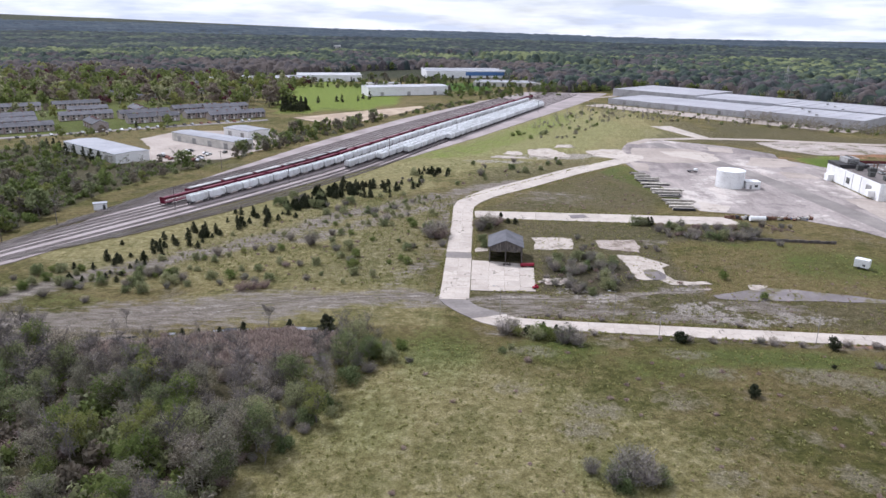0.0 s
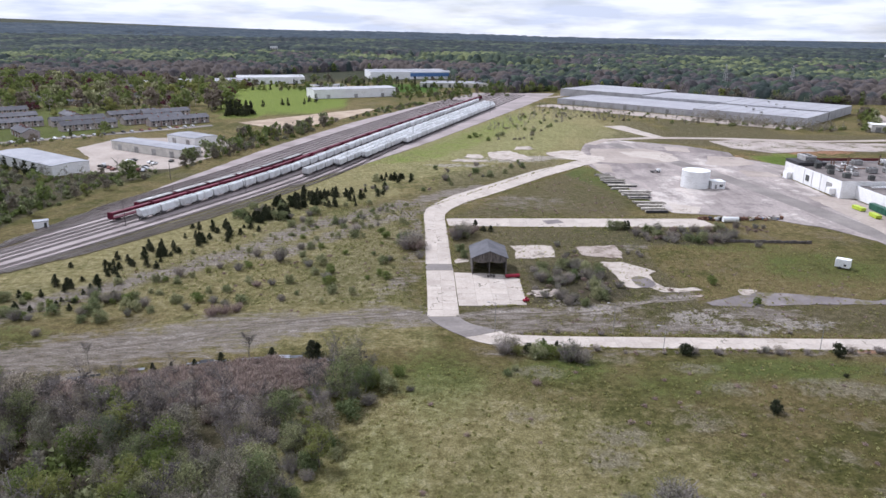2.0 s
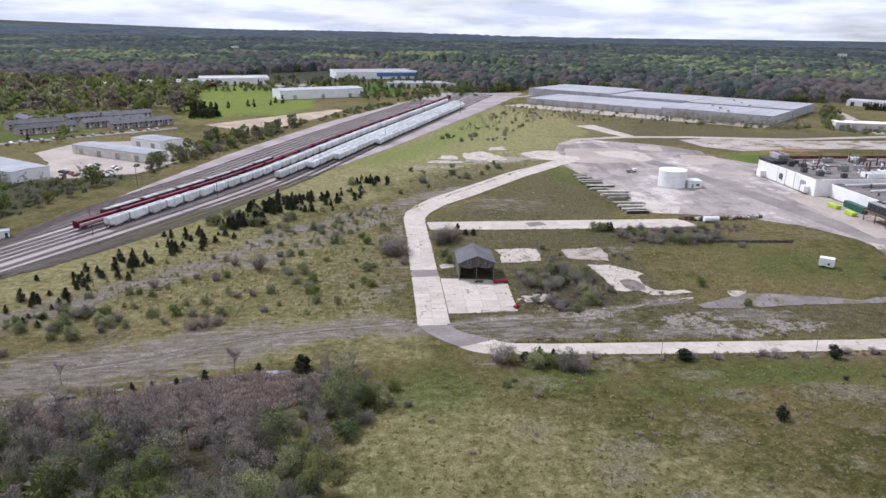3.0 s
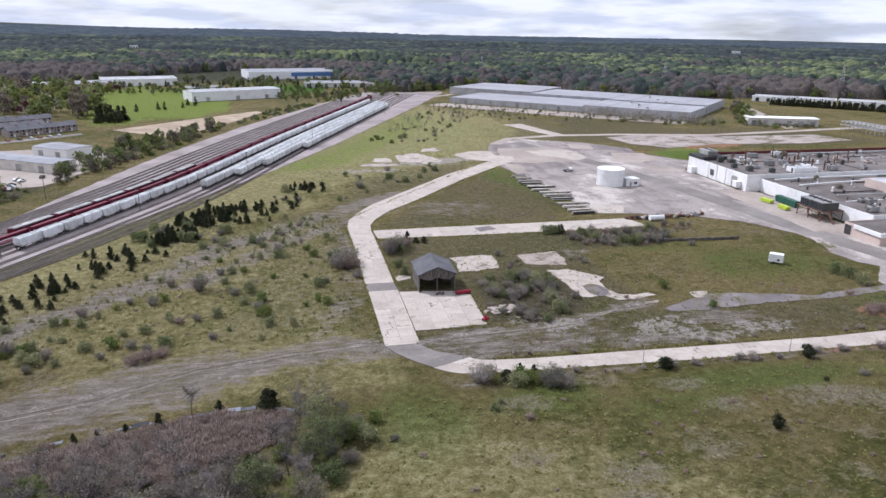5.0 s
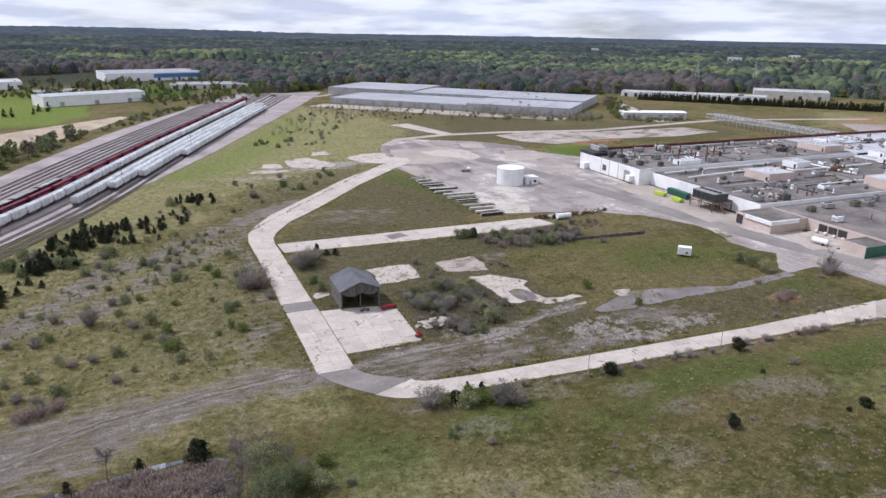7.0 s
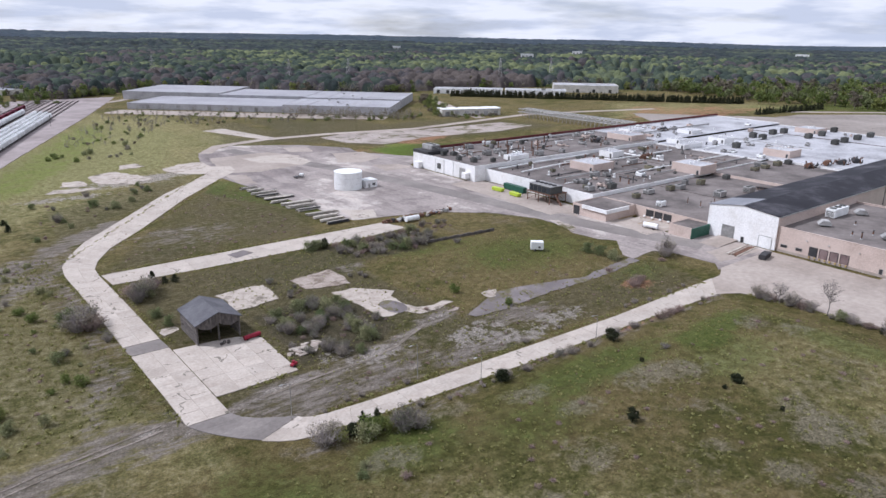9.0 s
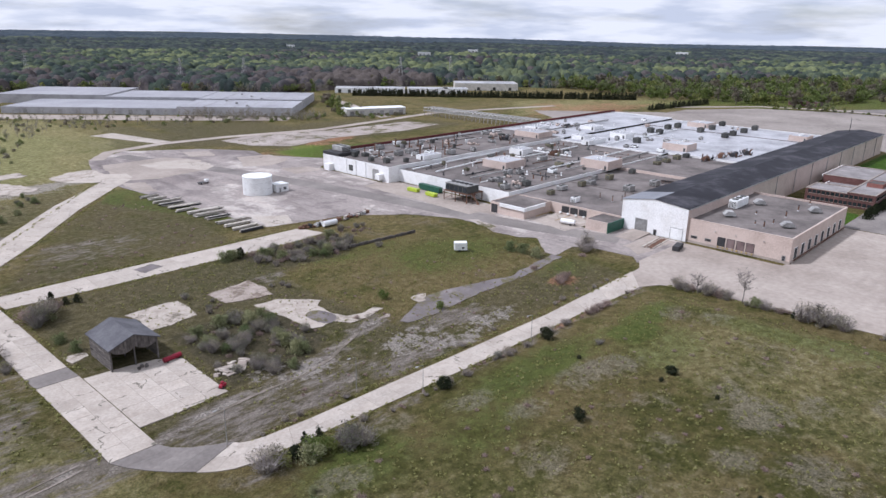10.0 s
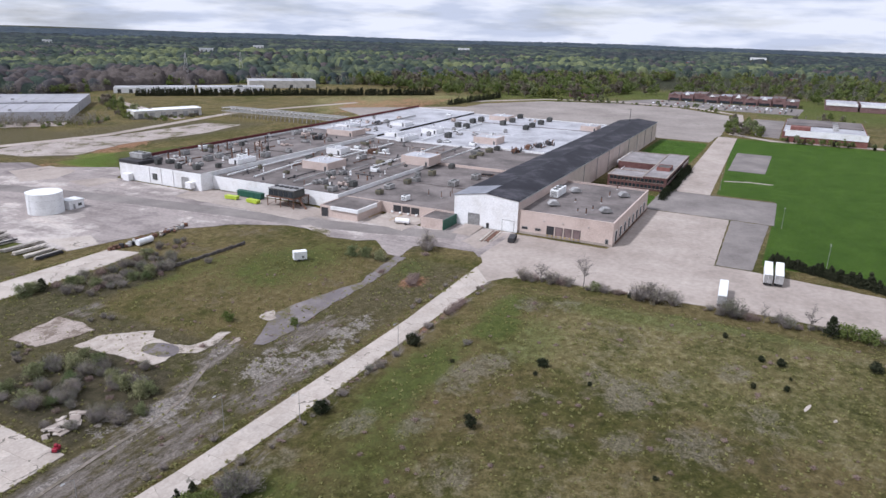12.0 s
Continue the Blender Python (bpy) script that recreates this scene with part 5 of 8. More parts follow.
for pts, r, mat in (([(196, 322, 7.1), (230, 326, 7.1), (262, 326, 7.1), (262, 318, 7.1), (320, 318, 7.1)], 0.4, WHITE), ([(198, 300, 7.1), (226, 300, 7.1)], 0.35, UNIT_GREY), ([(246, 288, 7.1), (334, 289, 7.1)], 0.35, WHITE), ([(192, 335, 7.1), (222, 337, 7.1), (266, 338, 7.1)], 0.4, WHITE),
                    ([(286, 300, 7.1), (286, 338, 7.1)], 0.4, WHITE), ([(240, 390, 8.8), (334, 391, 8.8)], 0.5, UNIT_GREY), ([(340, 308, 7.6), (440, 310, 7.6)], 0.45, WHITE), ([(342, 366, 8.8), (440, 368, 8.8)], 0.5, UNIT_GREY), ([(250, 280, 7.1), (268, 280, 7.1)], 0.35, UNIT_GREY), ([(286, 276, 7.1), (334, 277, 7.1)], 0.5, UNIT_GREY)):
    duct(pts, r, mat)
roof_rng = random.Random(71)
for k in range(130):
    x, y = roof_rng.uniform(192, 330) if k < 100 else roof_rng.uniform(340, 420), roof_rng.uniform(272, 392)
    if 337 < y < 347 or any(a - 1 < x < b + 1 and c - 1 < y < d + 1 for a, b, c, d in keep_out):
        continue
    z = 7.9 if y > 342 else (6.15 if x < 336 else 6.65)
    h, r = roof_rng.uniform(0.7, 1.9), roof_rng.uniform(0.18, 0.5)
    bm = tube(bmesh.new(), (0, 0, 0), (0, 0, h), r, n=8)
    tube(bm, (0, 0, h), (0, 0, h + 0.3), r * 1.7, r * 0.7, n=8)
    tube(bm, (0, 0, 0), (0, 0, 0.2), r * 2.2, r * 1.2, n=8)
    vent = part("roof_vent", bm, roof_rng.choice((UNIT_GREY, WHITE, DARK, RUST)))
    vent.matrix_world = pose(x, y, z)
    tagged(vent, "small capped vent pipe on the roof", "vent", "vent pipes on the roof")
for k in range(26):
    x, y = roof_rng.uniform(194, 300), roof_rng.choice((roof_rng.uniform(274, 334), roof_rng.uniform(350, 388)))
    z = (7.9 if y > 342 else 6.15) + 0.55
    l, r = roof_rng.uniform(8, 26), roof_rng.uniform(0.12, 0.3)
    l = min(l, 328 - x)
    q = (x + l, y, z) if k % 3 else (x, min(y + 0.5 * l, 336 if y < 342 else 393), z)
    bm = tube(bmesh.new(), (x, y, z), q, r, n=6)
    for u in (0.05, 0.35, 0.65, 0.95):
        px, py = x + (q[0] - x) * u, y + (q[1] - y) * u
        box(bm, px - 0.15, px + 0.15, py - 0.15, py + 0.15, z - 0.55, z - r * 0.7)
    tagged(part("roof_pipe", bm, roof_rng.choice((UNIT_GREY, DARK, RUST, WHITE))), "thin pipe run on blocks across the roof", "pipe", "pipe runs on the roof")
for x, y, z in ((287, 313, 6.15), (352, 240, 6.65), (362, 236, 6.65), (374, 234, 6.65), (301, 361, 7.9), (382, 368, 7.9), (340, 244, 5.75)):
    t = thing("scrap_machinery", x, y, z, rng.uniform(0, 40), label="rusty tangle of plant and pipework on the roof", category="machinery", group="plant on the roof")
    for k in range(18):
        a = Vector((rng.uniform(-5, 5), rng.uniform(-3, 3), 0))
        part("beam", tube(bmesh.new(), a, a + Vector((rng.uniform(-2, 2), rng.uniform(-2, 2), rng.uniform(1, 3.4))), rng.uniform(0.12, 0.35), n=6), rng.choice((RUST, DARK)), t)
    part("tank", tube(bmesh.new(), (-3.4, 0, 1.4), (3.4, 0, 1.4), 1.3, n=12), rng.choice((RUST, DARK)), t)
t = thing("steel_frame", 272, 233, 4.55, 10, label="dark rusty steel frame lying on the roof", category="frame")
for k in range(5):
    part("bar", boxes((-4, 4, -3 + k * 1.5, -2.85 + k * 1.5, 0.2, 0.5)), RUST, t)
for x in (-4, 0, 4):
    part("rail", boxes((x - 0.1, x + 0.1, -3.2, 3.2, 0.0, 0.2 if x else 0.9)), DARK, t)
t = thing("roof_mast", 478, 205, 13.9, 0, label="dark lattice mast on the hall roof", category="mast")
for dx in (-0.4, 0.4):
    part("pole", tube(bmesh.new(), (dx, 0, 0), (dx * 0.4, 0, 9), 0.12, n=5), DARK, t)
for k in range(8):
    part("rung", boxes((-0.38, 0.38, -0.05, 0.05, 0.6 + k * 1.05, 0.7 + k * 1.05)), DARK, t)
# cooling unit on its steel platform in front of the low wall
t = thing("cooling_tower", label="grey cooling unit on a rusty steel platform", category="cooling tower")
part("platform", boxes((177, 188.6, 284, 299, 4.3, 4.6)), RUST, t)
for x in (177.4, 182.8, 188.2):
    for y in (284.4, 291.5, 298.6):
        part("leg", boxes((x - 0.15, x + 0.15, y - 0.15, y + 0.15, 0, 4.3)), RUST, t)
for a, b in (((177.4, 284.4, 0.4), (177.4, 291.5, 4.2)), ((177.4, 298.6, 0.4), (177.4, 291.5, 4.2)), ((177.4, 284.4, 0.4), (182.8, 284.4, 4.2)), ((188.2, 284.4, 0.4), (182.8, 284.4, 4.2)), ((182.8, 284.4, 0.4), (182.8, 291.5, 4.2))):
    part("brace", tube(bmesh.new(), a, b, 0.1, n=5), RUST, t)
part("casing", boxes((178, 186, 284.6, 298.4, 4.6, 7.9), bevel=0.1), UNIT_DARK, t)
part("top_rim", boxes((177.9, 186.1, 284.5, 298.5, 7.9, 8.15), bevel=0.05), UNIT_GREY, t)
for k in range(5):
    part("louvre", boxes((177.85, 178.0, 285.1 + k * 2.7, 287.3 + k * 2.7, 5.1, 7.4)), GLASS, t)
    part("fan_cowl", tube(bmesh.new(), (182, 286 + k * 2.7, 8.15), (182, 286 + k * 2.7, 8.6), 1.05, n=12), DARK, t)
part("stair", prism(bmesh.new(), [(280, 0), (284, 4.4), (284, 4.6), (279.6, 0)], 0, 180, 181.2), RUST, t)
# condenser on the black curb
roof_unit(189, 390, 9.9, 9, 6, 3.0, UNIT_GREY, 90, 3)


def skip(x, y, rz, mat, name, label, l=6.0, w=2.4, h=1.7):
    t = thing(name, x, y, 0.03, rz, label=label, category="skip")
    bm = bmesh.new()
    prism(bm, [(-l / 2, 0.25), (l / 2, 0.25), (l / 2 + 0.35, h), (-l / 2 - 0.35, h)], 1, -w / 2, w / 2)
    part("tub", bm, mat, t)
    bm = bmesh.new()
    for k in range(-2, 3):
        box(bm, k * l / 5 - 0.06, k * l / 5 + 0.06, -w / 2 - 0.1, w / 2 + 0.1, 0.2, h)
    part("ribs", bm, mat, t)
    part("skid", boxes((-l / 2, l / 2, -w / 3, -w / 3 + 0.15, 0, 0.25), (-l / 2, l / 2, w / 3 - 0.15, w / 3, 0, 0.25)), DARK, t)
    part("load", boxes((-l / 2 - 0.1, l / 2 + 0.1, -w / 2 + 0.1, w / 2 - 0.1, h - 0.25, h - 0.05)), DARK, t)


skip(177.6, 319.6, 95, LIME, "skip", "lime green open skip on the yard")
skip(177.0, 306.6, 85, LIME, "skip", "lime green open skip on the yard")
skip(184.4, 314.5, 88, GREEN_PAINT, "compactor", "long dark green waste container by the wall", 14, 2.6, 2.9)

# the works' own grid lies half a degree off the yard's
SITE = Matrix.Translation((182.6, 395.8, 0)) @ Matrix.Rotation(radians(0.62), 4, "Z") @ Matrix.Translation((-182, -397, 0))
for ob in set(bpy.data.objects) - off_site:
    if ob.parent is None:
        ob.matrix_basis = SITE @ ob.matrix_basis


# ---- storage tank with its hut ----
t = thing("storage_tank", 121.2, 366, 0.03, label="large white steel storage tank", category="tank")
bm = bmesh.new()
bmesh.ops.create_cone(bm, cap_ends=False, segments=64, radius1=6.9, radius2=6.9, depth=8.6, matrix=Matrix.Translation((0, 0, 4.3)))
part("shell", bm, WHITE, t, smooth=True)
bm = bmesh.new()
bmesh.ops.create_cone(bm, cap_ends=True, segments=64, radius1=7.02, radius2=0.6, depth=0.9, matrix=Matrix.Translation((0, 0, 9.05)))
part("roof", bm, WHITE, t)
for z in (2.9, 5.8):
    bm = bmesh.new()
    bmesh.ops.create_cone(bm, cap_ends=False, segments=64, radius1=6.93, radius2=6.93, depth=0.05, matrix=Matrix.Translation((0, 0, z)))
    part("weld_seam", bm, UNIT_GREY, t)
bm = bmesh.new()
for y in (-0.3, 0.3):
    tube(bm, (-7.1, y, 0), (-7.1, y, 9.4), 0.04, n=5)
for k in range(24):
    tube(bm, (-7.1, -0.3, 0.4 + k * 0.37), (-7.1, 0.3, 0.4 + k * 0.37), 0.03, n=4)
part("ladder", bm, WHITE, t)
t = thing("pump_hut", 131.4, 363.5, 0.03, label="small white pump hut beside the tank", category="hut")
part("walls", boxes((-3.4, 3.4, -3, 3, 0, 3.5)), WHITE_WALL, t)
part("roof", boxes((-3.6, 3.6, -3.2, 3.2, 3.5, 3.75)), WHITE, t)
part("louvre", boxes((0.6, 2.2, -3.08, -3.0, 1.0, 2.2)), UNIT_DARK, t)
part("door", boxes((-1.8, -0.8, -3.07, -3.0, 0, 2.1)), UNIT_GREY, t)

# timber planks and a ramp by the hall's doors
t = thing("plank_pile", 188, 193, 0.06, 6, label="pile of rusty tan planks by the hall", category="planks")
for k in range(9):
    part("plank", boxes((-8 + rng.uniform(-1, 1), 7 + rng.uniform(-1.5, 1), -2.2 + k * 0.5, -1.8 + k * 0.5, 0.05 * (k % 2), 0.28 + 0.05 * (k % 2))), rng.choice((TIMBER, RUST, TIMBER)), t)
part("ramp", prism(bmesh.new(), [(181, 0.02), (194.8, 0.02), (194.8, 0.75)], 1, 201.5, 209.5), CONCRETE_OLD, hall)

# ---- open timber shed ----
t = thing("open_shed", label="weathered grey board shed with two open bays", category="shed")
for s in (-1, 1):
    part("roof_slope", prism(bmesh.new(), [(4.5 + s * 6.2, 5.55), (4.5, 8.05), (4.5, 8.3), (4.5 + s * 6.2, 5.8)], 1, 229.6, 243.6), SHINGLE, t)
for y in (230.6, 236.8, 242.8):
    for x in (-1, 4.5, 10):
        part("post", boxes((x - 0.17, x + 0.17, y - 0.17, y + 0.17, 0, 5.7 if x != 4.5 else 7.9)), WOOD_GREY, t)
wall_l = thing("side_wall")
wall_l.parent = t
for x in (-1.2, 10.14):
    for k in range(15):
        z = 0.2 + k * 0.36
        part("board", boxes((x, x + 0.06, 230.4 + rng.uniform(0, 0.2), 243.0 - (rng.uniform(1, 5) if rng.random() < 0.12 else 0), z, z + 0.25)), WOOD_GREY, wall_l)
for k in range(26):
    x = -1.0 + k * 0.42
    top = 7.95 - abs(x + 0.2 - 4.5) * 0.40
    part("board", boxes((x, x + 0.38, 230.2, 230.26, 3.9 + 1.25 * (1 - abs(math.sin((x - 4.5) / 5.5 * math.pi)) ** 0.6), top)), WOOD_GREY, t)
    part("board", boxes((x, x + 0.38, 242.9, 242.96, 0.1, top)), WOOD_GREY, t)
for y in (233, 236, 239, 242):
    part("rafter_tie", boxes((-1, 10, y - 0.1, y + 0.1, 5.4, 5.6)), WOOD_GREY, t)
part("beam", boxes((-1.1, 10.1, 230.3, 230.55, 5.1, 5.4)), WOOD_GREY, t)

t = thing("red_tank", 11.8, 226.9, 0.06, 8, label="red cylindrical fuel tank lying on concrete", category="tank")
part("drum", tube(bmesh.new(), (-2.3, 0, 0.75), (2.3, 0, 0.75), 0.6, n=14), RED_PAINT, t, smooth=False)
for x in (-1.5, 1.5):
    part("saddle", boxes((x - 0.12, x + 0.12, -0.5, 0.5, 0, 0.35)), DARK, t)
t = thing("red_post_box", 13.6, 206.3, 0.06, 30, label="small red hydrant unit at the slab's edge", category="hydrant")
part("body", boxes((-0.9, 0.9, -0.5, 0.5, 0.2, 0.9), (-0.3, 0.3, -0.3, 0.3, 0.9, 1.5), bevel=0.08), RED_PAINT, t)
part("wheel", tube(bmesh.new(), (-0.6, -0.6, 0.3), (-0.6, 0.6, 0.3), 0.3, n=10), DARK, t)
for k in range(3):
    t = thing("crate", 4.0 + k * 0.9, 227.6 + (k % 2) * 0.6, 0.06, k * 25, label="dark weathered crate by the shed", category="crate", group="crates by the shed")
    part("body", boxes((-0.35, 0.35, -0.3, 0.3, 0.0, 0.6 + 0.1 * k), bevel=0.03), WOOD_GREY, t)
    part("slat", boxes((-0.38, 0.38, -0.33, -0.3, 0.2, 0.3), (-0.38, 0.38, 0.3, 0.33, 0.2, 0.3)), WOOD_GREY, t)

# broken concrete heaped by the forecourt, and bare spots on the mound
heap = thing("rubble_heap", 19.8, 213.4, -0.06, 12, label="heap of broken pale concrete in the weeds", category="rubble")
for k in range(46):
    a, r = rng.uniform(0, math.tau), 5.2 * rng.random() ** 0.7
    w = rng.uniform(0.35, 1.1)
    bm = boxes((-w, w, -w * rng.uniform(0.4, 0.9), w * 0.7, 0, rng.uniform(0.15, 0.45)), bevel=0.06)
    bmesh.ops.rotate(bm, verts=bm.verts, cent=(0, 0, 0), matrix=Matrix.Rotation(rng.uniform(0, 3), 3, "Z") @ Matrix.Rotation(rng.uniform(-0.35, 0.35), 3, "X"))
    bmesh.ops.translate(bm, verts=bm.verts, vec=(math.cos(a) * r, math.sin(a) * r * 0.5, rng.uniform(0.0, 0.5) * (1 - r / 6)))
    part("chunk", bm, rng.choice((CONCRETE, CONCRETE, CONCRETE_OLD)), heap)
for k, (x, y, rx, ry) in enumerate(((99.2, 80.4, 1.9, 0.5), (96.2, 75.2, 0.8, 0.3))):
    z = ground_at(x, y)
    sheet("bare_spot", ragged([(x + rx * math.cos(q * math.tau / 12), y + ry * math.sin(q * math.tau / 12) - 0.3 * rx * math.cos(q * math.tau / 12)) for q in range(12)], 0.5, 0.5, 130 + k), z - 0.5, z + 0.12, CONCRETE_BROKEN, label="bare pale spot in the grass", category="bare ground", kind="structure")
sheet("pale_slab", ragged([(80.6, 213), (81.6, 217.2), (87.4, 216.6), (86, 214.4), (83, 212.4)], 0.8, 0.8, 134), -0.2, 0.05, CONCRETE_BROKEN, label="pale concrete remnant beside the asphalt path", category="slab", kind="structure")
for k, (x, y, rx, ry) in enumerate(((66.6, 211.4, 2.4, 1.2),)):
    sheet("broken_slab", ragged([(x + rx * math.cos(q * math.tau / 10), y + ry * math.sin(q * math.tau / 10)) for q in range(10)], 0.6, 0.9, 140 + k), -0.2, 0.03, CONCRETE_PINK, label="weedy pale concrete remnant in the grass", category="slab", kind="structure")

# ---- vehicles and trailers ----
def semi_trailer(x, y, rz, mat=None, l=15.5, label="white box semi-trailer parked on its legs"):
    t = thing("semi_trailer", x, y, 0.05, rz, label=label, category="trailer", group="parked trailers")
    part("box", boxes((-l / 2, l / 2, -1.28, 1.28, 1.15, 4.05), bevel=0.06), mat or WHITE, t)
    part("rear_doors", boxes((l / 2, l / 2 + 0.05, -1.2, -0.02, 1.2, 4.0), (l / 2, l / 2 + 0.05, 0.02, 1.2, 1.2, 4.0)), UNIT_GREY, t)
    part("underrun_bar", boxes((l / 2 - 0.2, l / 2, -1.2, 1.2, 0.5, 0.65), (l / 2 - 0.2, l / 2, -0.7, -0.6, 0.65, 1.15), (l / 2 - 0.2, l / 2, 0.6, 0.7, 0.65, 1.15)), DARK, t)
    for s in (-1, 1):
        part("landing_leg", boxes((-l / 2 + 2.4, -l / 2 + 2.6, s * 0.8 - 0.08, s * 0.8 + 0.08, 0, 1.15)), DARK, t)
        for k in range(2):
            part("wheel", tube(bmesh.new(), (l / 2 - 2 - k * 1.25, s * 1.22, 0.5), (l / 2 - 2 - k * 1.25, s * 0.75, 0.5), 0.5, n=14), DARK, t)
    part("chassis", boxes((-l / 2 + 0.5, l / 2 - 0.3, -0.5, 0.5, 0.85, 1.15)), DARK, t)


semi_trailer(191.4, 93.4, 183)
semi_trailer(192.2, 90.0, 182)
semi_trailer(163.2, 104.6, 184)
t = thing("site_trailer", 126.0, 237.6, 0, -40, label="small white box trailer in the grass", category="trailer")
part("body", boxes((-2.3, 2.3, -1.3, 1.3, 0.6, 3.5), bevel=0.12), WHITE, t)
part("door", boxes((-2.35, -2.3, -0.9, 0.9, 0.9, 3.0)), WHITE_WALL, t)
part("vent", boxes((0.4, 1.2, -1.35, -1.3, 1.2, 1.9)), UNIT_DARK, t)
part("drawbar", boxes((2.3, 3.4, -0.08, 0.08, 0.5, 0.65)), DARK, t)
for s in (-1, 1):
    part("wheel", tube(bmesh.new(), (-0.6, s * 1.32, 0.4), (-0.6, s * 1.05, 0.4), 0.4, n=12), DARK, t)
t = thing("scrap_bin", 186.6, 183.4, 0.05, 12, label="black open-top scrap container", category="container")
part("tub", boxes((-3.2, 3.2, -1.2, 1.2, 0.2, 1.9), bevel=0.08), DARK, t)
part("ribs", boxes(*[(-3 + k * 1.2, -2.85 + k * 1.2, -1.3, 1.3, 0.2, 1.85) for k in range(6)]), DARK, t)
t = thing("tank_trailer", 184.5, 231, 0.03, 100, label="white tank trailer by the dock", category="trailer")
part("tank", tube(bmesh.new(), (-3, 0, 1.5), (3, 0, 1.5), 1.05, n=16), WHITE, t, smooth=False)
part("chassis", boxes((-3.2, 3.6, -0.4, 0.4, 0.5, 0.75)), DARK, t)
for s in (-1, 1):
    part("wheel", tube(bmesh.new(), (-1.5, s * 1.0, 0.45), (-1.5, s * 0.7, 0.45), 0.45, n=12), DARK, t)


def timber_stack(x, y, l, rows, mat, rz=0):
    t = thing("girder_stack", x, y, 0.03, rz, label="stack of long grey beams lying on the yard", category="stack", group="stacks along the yard")
    for k in range(rows):
        for j in range(2):
            z = 0.12 + j * 0.5
            w = rng.uniform(0.5, 0.8)
            a = rng.uniform(-0.8, 0.4)
            part("beam", boxes((a, a + l * rng.uniform(0.85, 1.05), k * 0.95, k * 0.95 + w, z, z + 0.42), bevel=0.03), mat if rng.random() < 0.75 else DARK, t)
    for a in (1, l - 1.5):
        part("bearer", boxes((a, a + 0.2, -0.2, rows * 0.95, 0, 0.12)), WOOD_GREY, t)


for k, (y, l, rows) in enumerate(((391, 9, 2), (385, 8, 2), (378, 13, 2), (371, 11, 3), (364, 14, 3), (357, 9, 2), (350, 15, 3), (344, 14, 3), (337, 11, 3), (328, 15, 2), (322, 12, 2), (316, 11, 2), (311, 10, 2))):
    timber_stack(76.5 + rng.uniform(-1, 2) + max(0, (360 - y)) * 0.06, y, l, rows, TIMBER, rng.uniform(-4, 4))

# heaps of scrap by the middle road
for k in range(34):
    x = 100 + k * 1.08
    t = thing("scrap_piece", x, 299.8 + rng.uniform(-1.2, 1.2) + 0.04 * k, 0.03, rng.uniform(0, 180), label="rusty scrap metal in a heap", category="scrap", group="scrap heap")
    m = rng.choice((RUST, RUST, DARK, UNIT_GREY, TIMBER, BLUE_PAINT if k > 24 else RUST))
    part("lump", boxes((-0.9, 0.9, -0.5, 0.5, 0, rng.uniform(0.5, 1.6)), bevel=0.12), m, t)
    part("bar", tube(bmesh.new(), (-1.2, 0.3, 0.3), (1.3, -0.2, rng.uniform(0.8, 1.9)), 0.1, n=5), RUST, t)
t = thing("white_tank_body", 111.5, 296.5, 0, 0, label="white cylindrical tank lying in weeds", category="tank")
part("drum", tube(bmesh.new(), (-3.2, 0, 1.3), (3.2, 0, 1.3), 1.15, n=16), WHITE, t)
part("cradle", boxes((-2.4, -2.1, -0.8, 0.8, 0, 0.5), (2.1, 2.4, -0.8, 0.8, 0, 0.5)), DARK, t)
t = thing("low_wall", label="long low dark timber retaining wall in the grass", category="wall")
for k in range(20):
    part("plank", boxes((92 + k * 1.92, 93.88 + k * 1.92, 268.2 - k * 0.11, 268.6 - k * 0.11, 0, 1.0 + 0.15 * math.sin(k * 2.1))), WOOD_GREY, t)
t = thing("pickup_truck", 112, 402, 0.03, 15, label="white flatbed pickup standing in the yard", category="truck")
part("cab", boxes((1.0, 2.8, -0.95, 0.95, 0.6, 2.0), bevel=0.15), WHITE, t)
part("bed", boxes((-3.2, 0.9, -1.05, 1.05, 0.8, 1.0)), DARK, t)
part("windscreen", boxes((2.75, 2.84, -0.75, 0.75, 1.3, 1.85)), GLASS, t)
for x in (-2.2, 1.9):
    for s in (-1, 1):
        part("wheel", tube(bmesh.new(), (x, s * 1.0, 0.42), (x, s * 0.72, 0.42), 0.42, n=12), DARK, t)


def lamp_post(x, y, h=8.5, arms=((-1, 0),)):
    t = thing("street_lamp", x, y, 0, label="slender galvanised street lamp", category="street lamp", group="street lamps")
    part("pole", tube(bmesh.new(), (0, 0, 0), (0, 0, h), 0.09, 0.05, 8), UNIT_GREY, t)
    part("base", tube(bmesh.new(), (0, 0, 0), (0, 0, 0.5), 0.16, n=8), CONCRETE_OLD, t)
    for dx, dy in arms:
        part("arm", tube(bmesh.new(), (0, 0, h), (dx * 1.6, dy * 1.6, h + 0.25), 0.04, n=6), UNIT_GREY, t)
        part("head", boxes((dx * 1.9 - 0.4, dx * 1.9 + 0.4, dy * 1.9 - 0.2, dy * 1.9 + 0.2, h + 0.12, h + 0.32), bevel=0.05), UNIT_GREY, t)


lamp_post(2.5, 184.5)
lamp_post(34, 184)
lamp_post(44, 173, 7)
lamp_post(84, 173.4, 7)
lamp_post(205, 76, 11, ((-0.5, 0), (0.5, 0)))
lamp_post(265, 92, 9)
lamp_post(330, 124, 9)

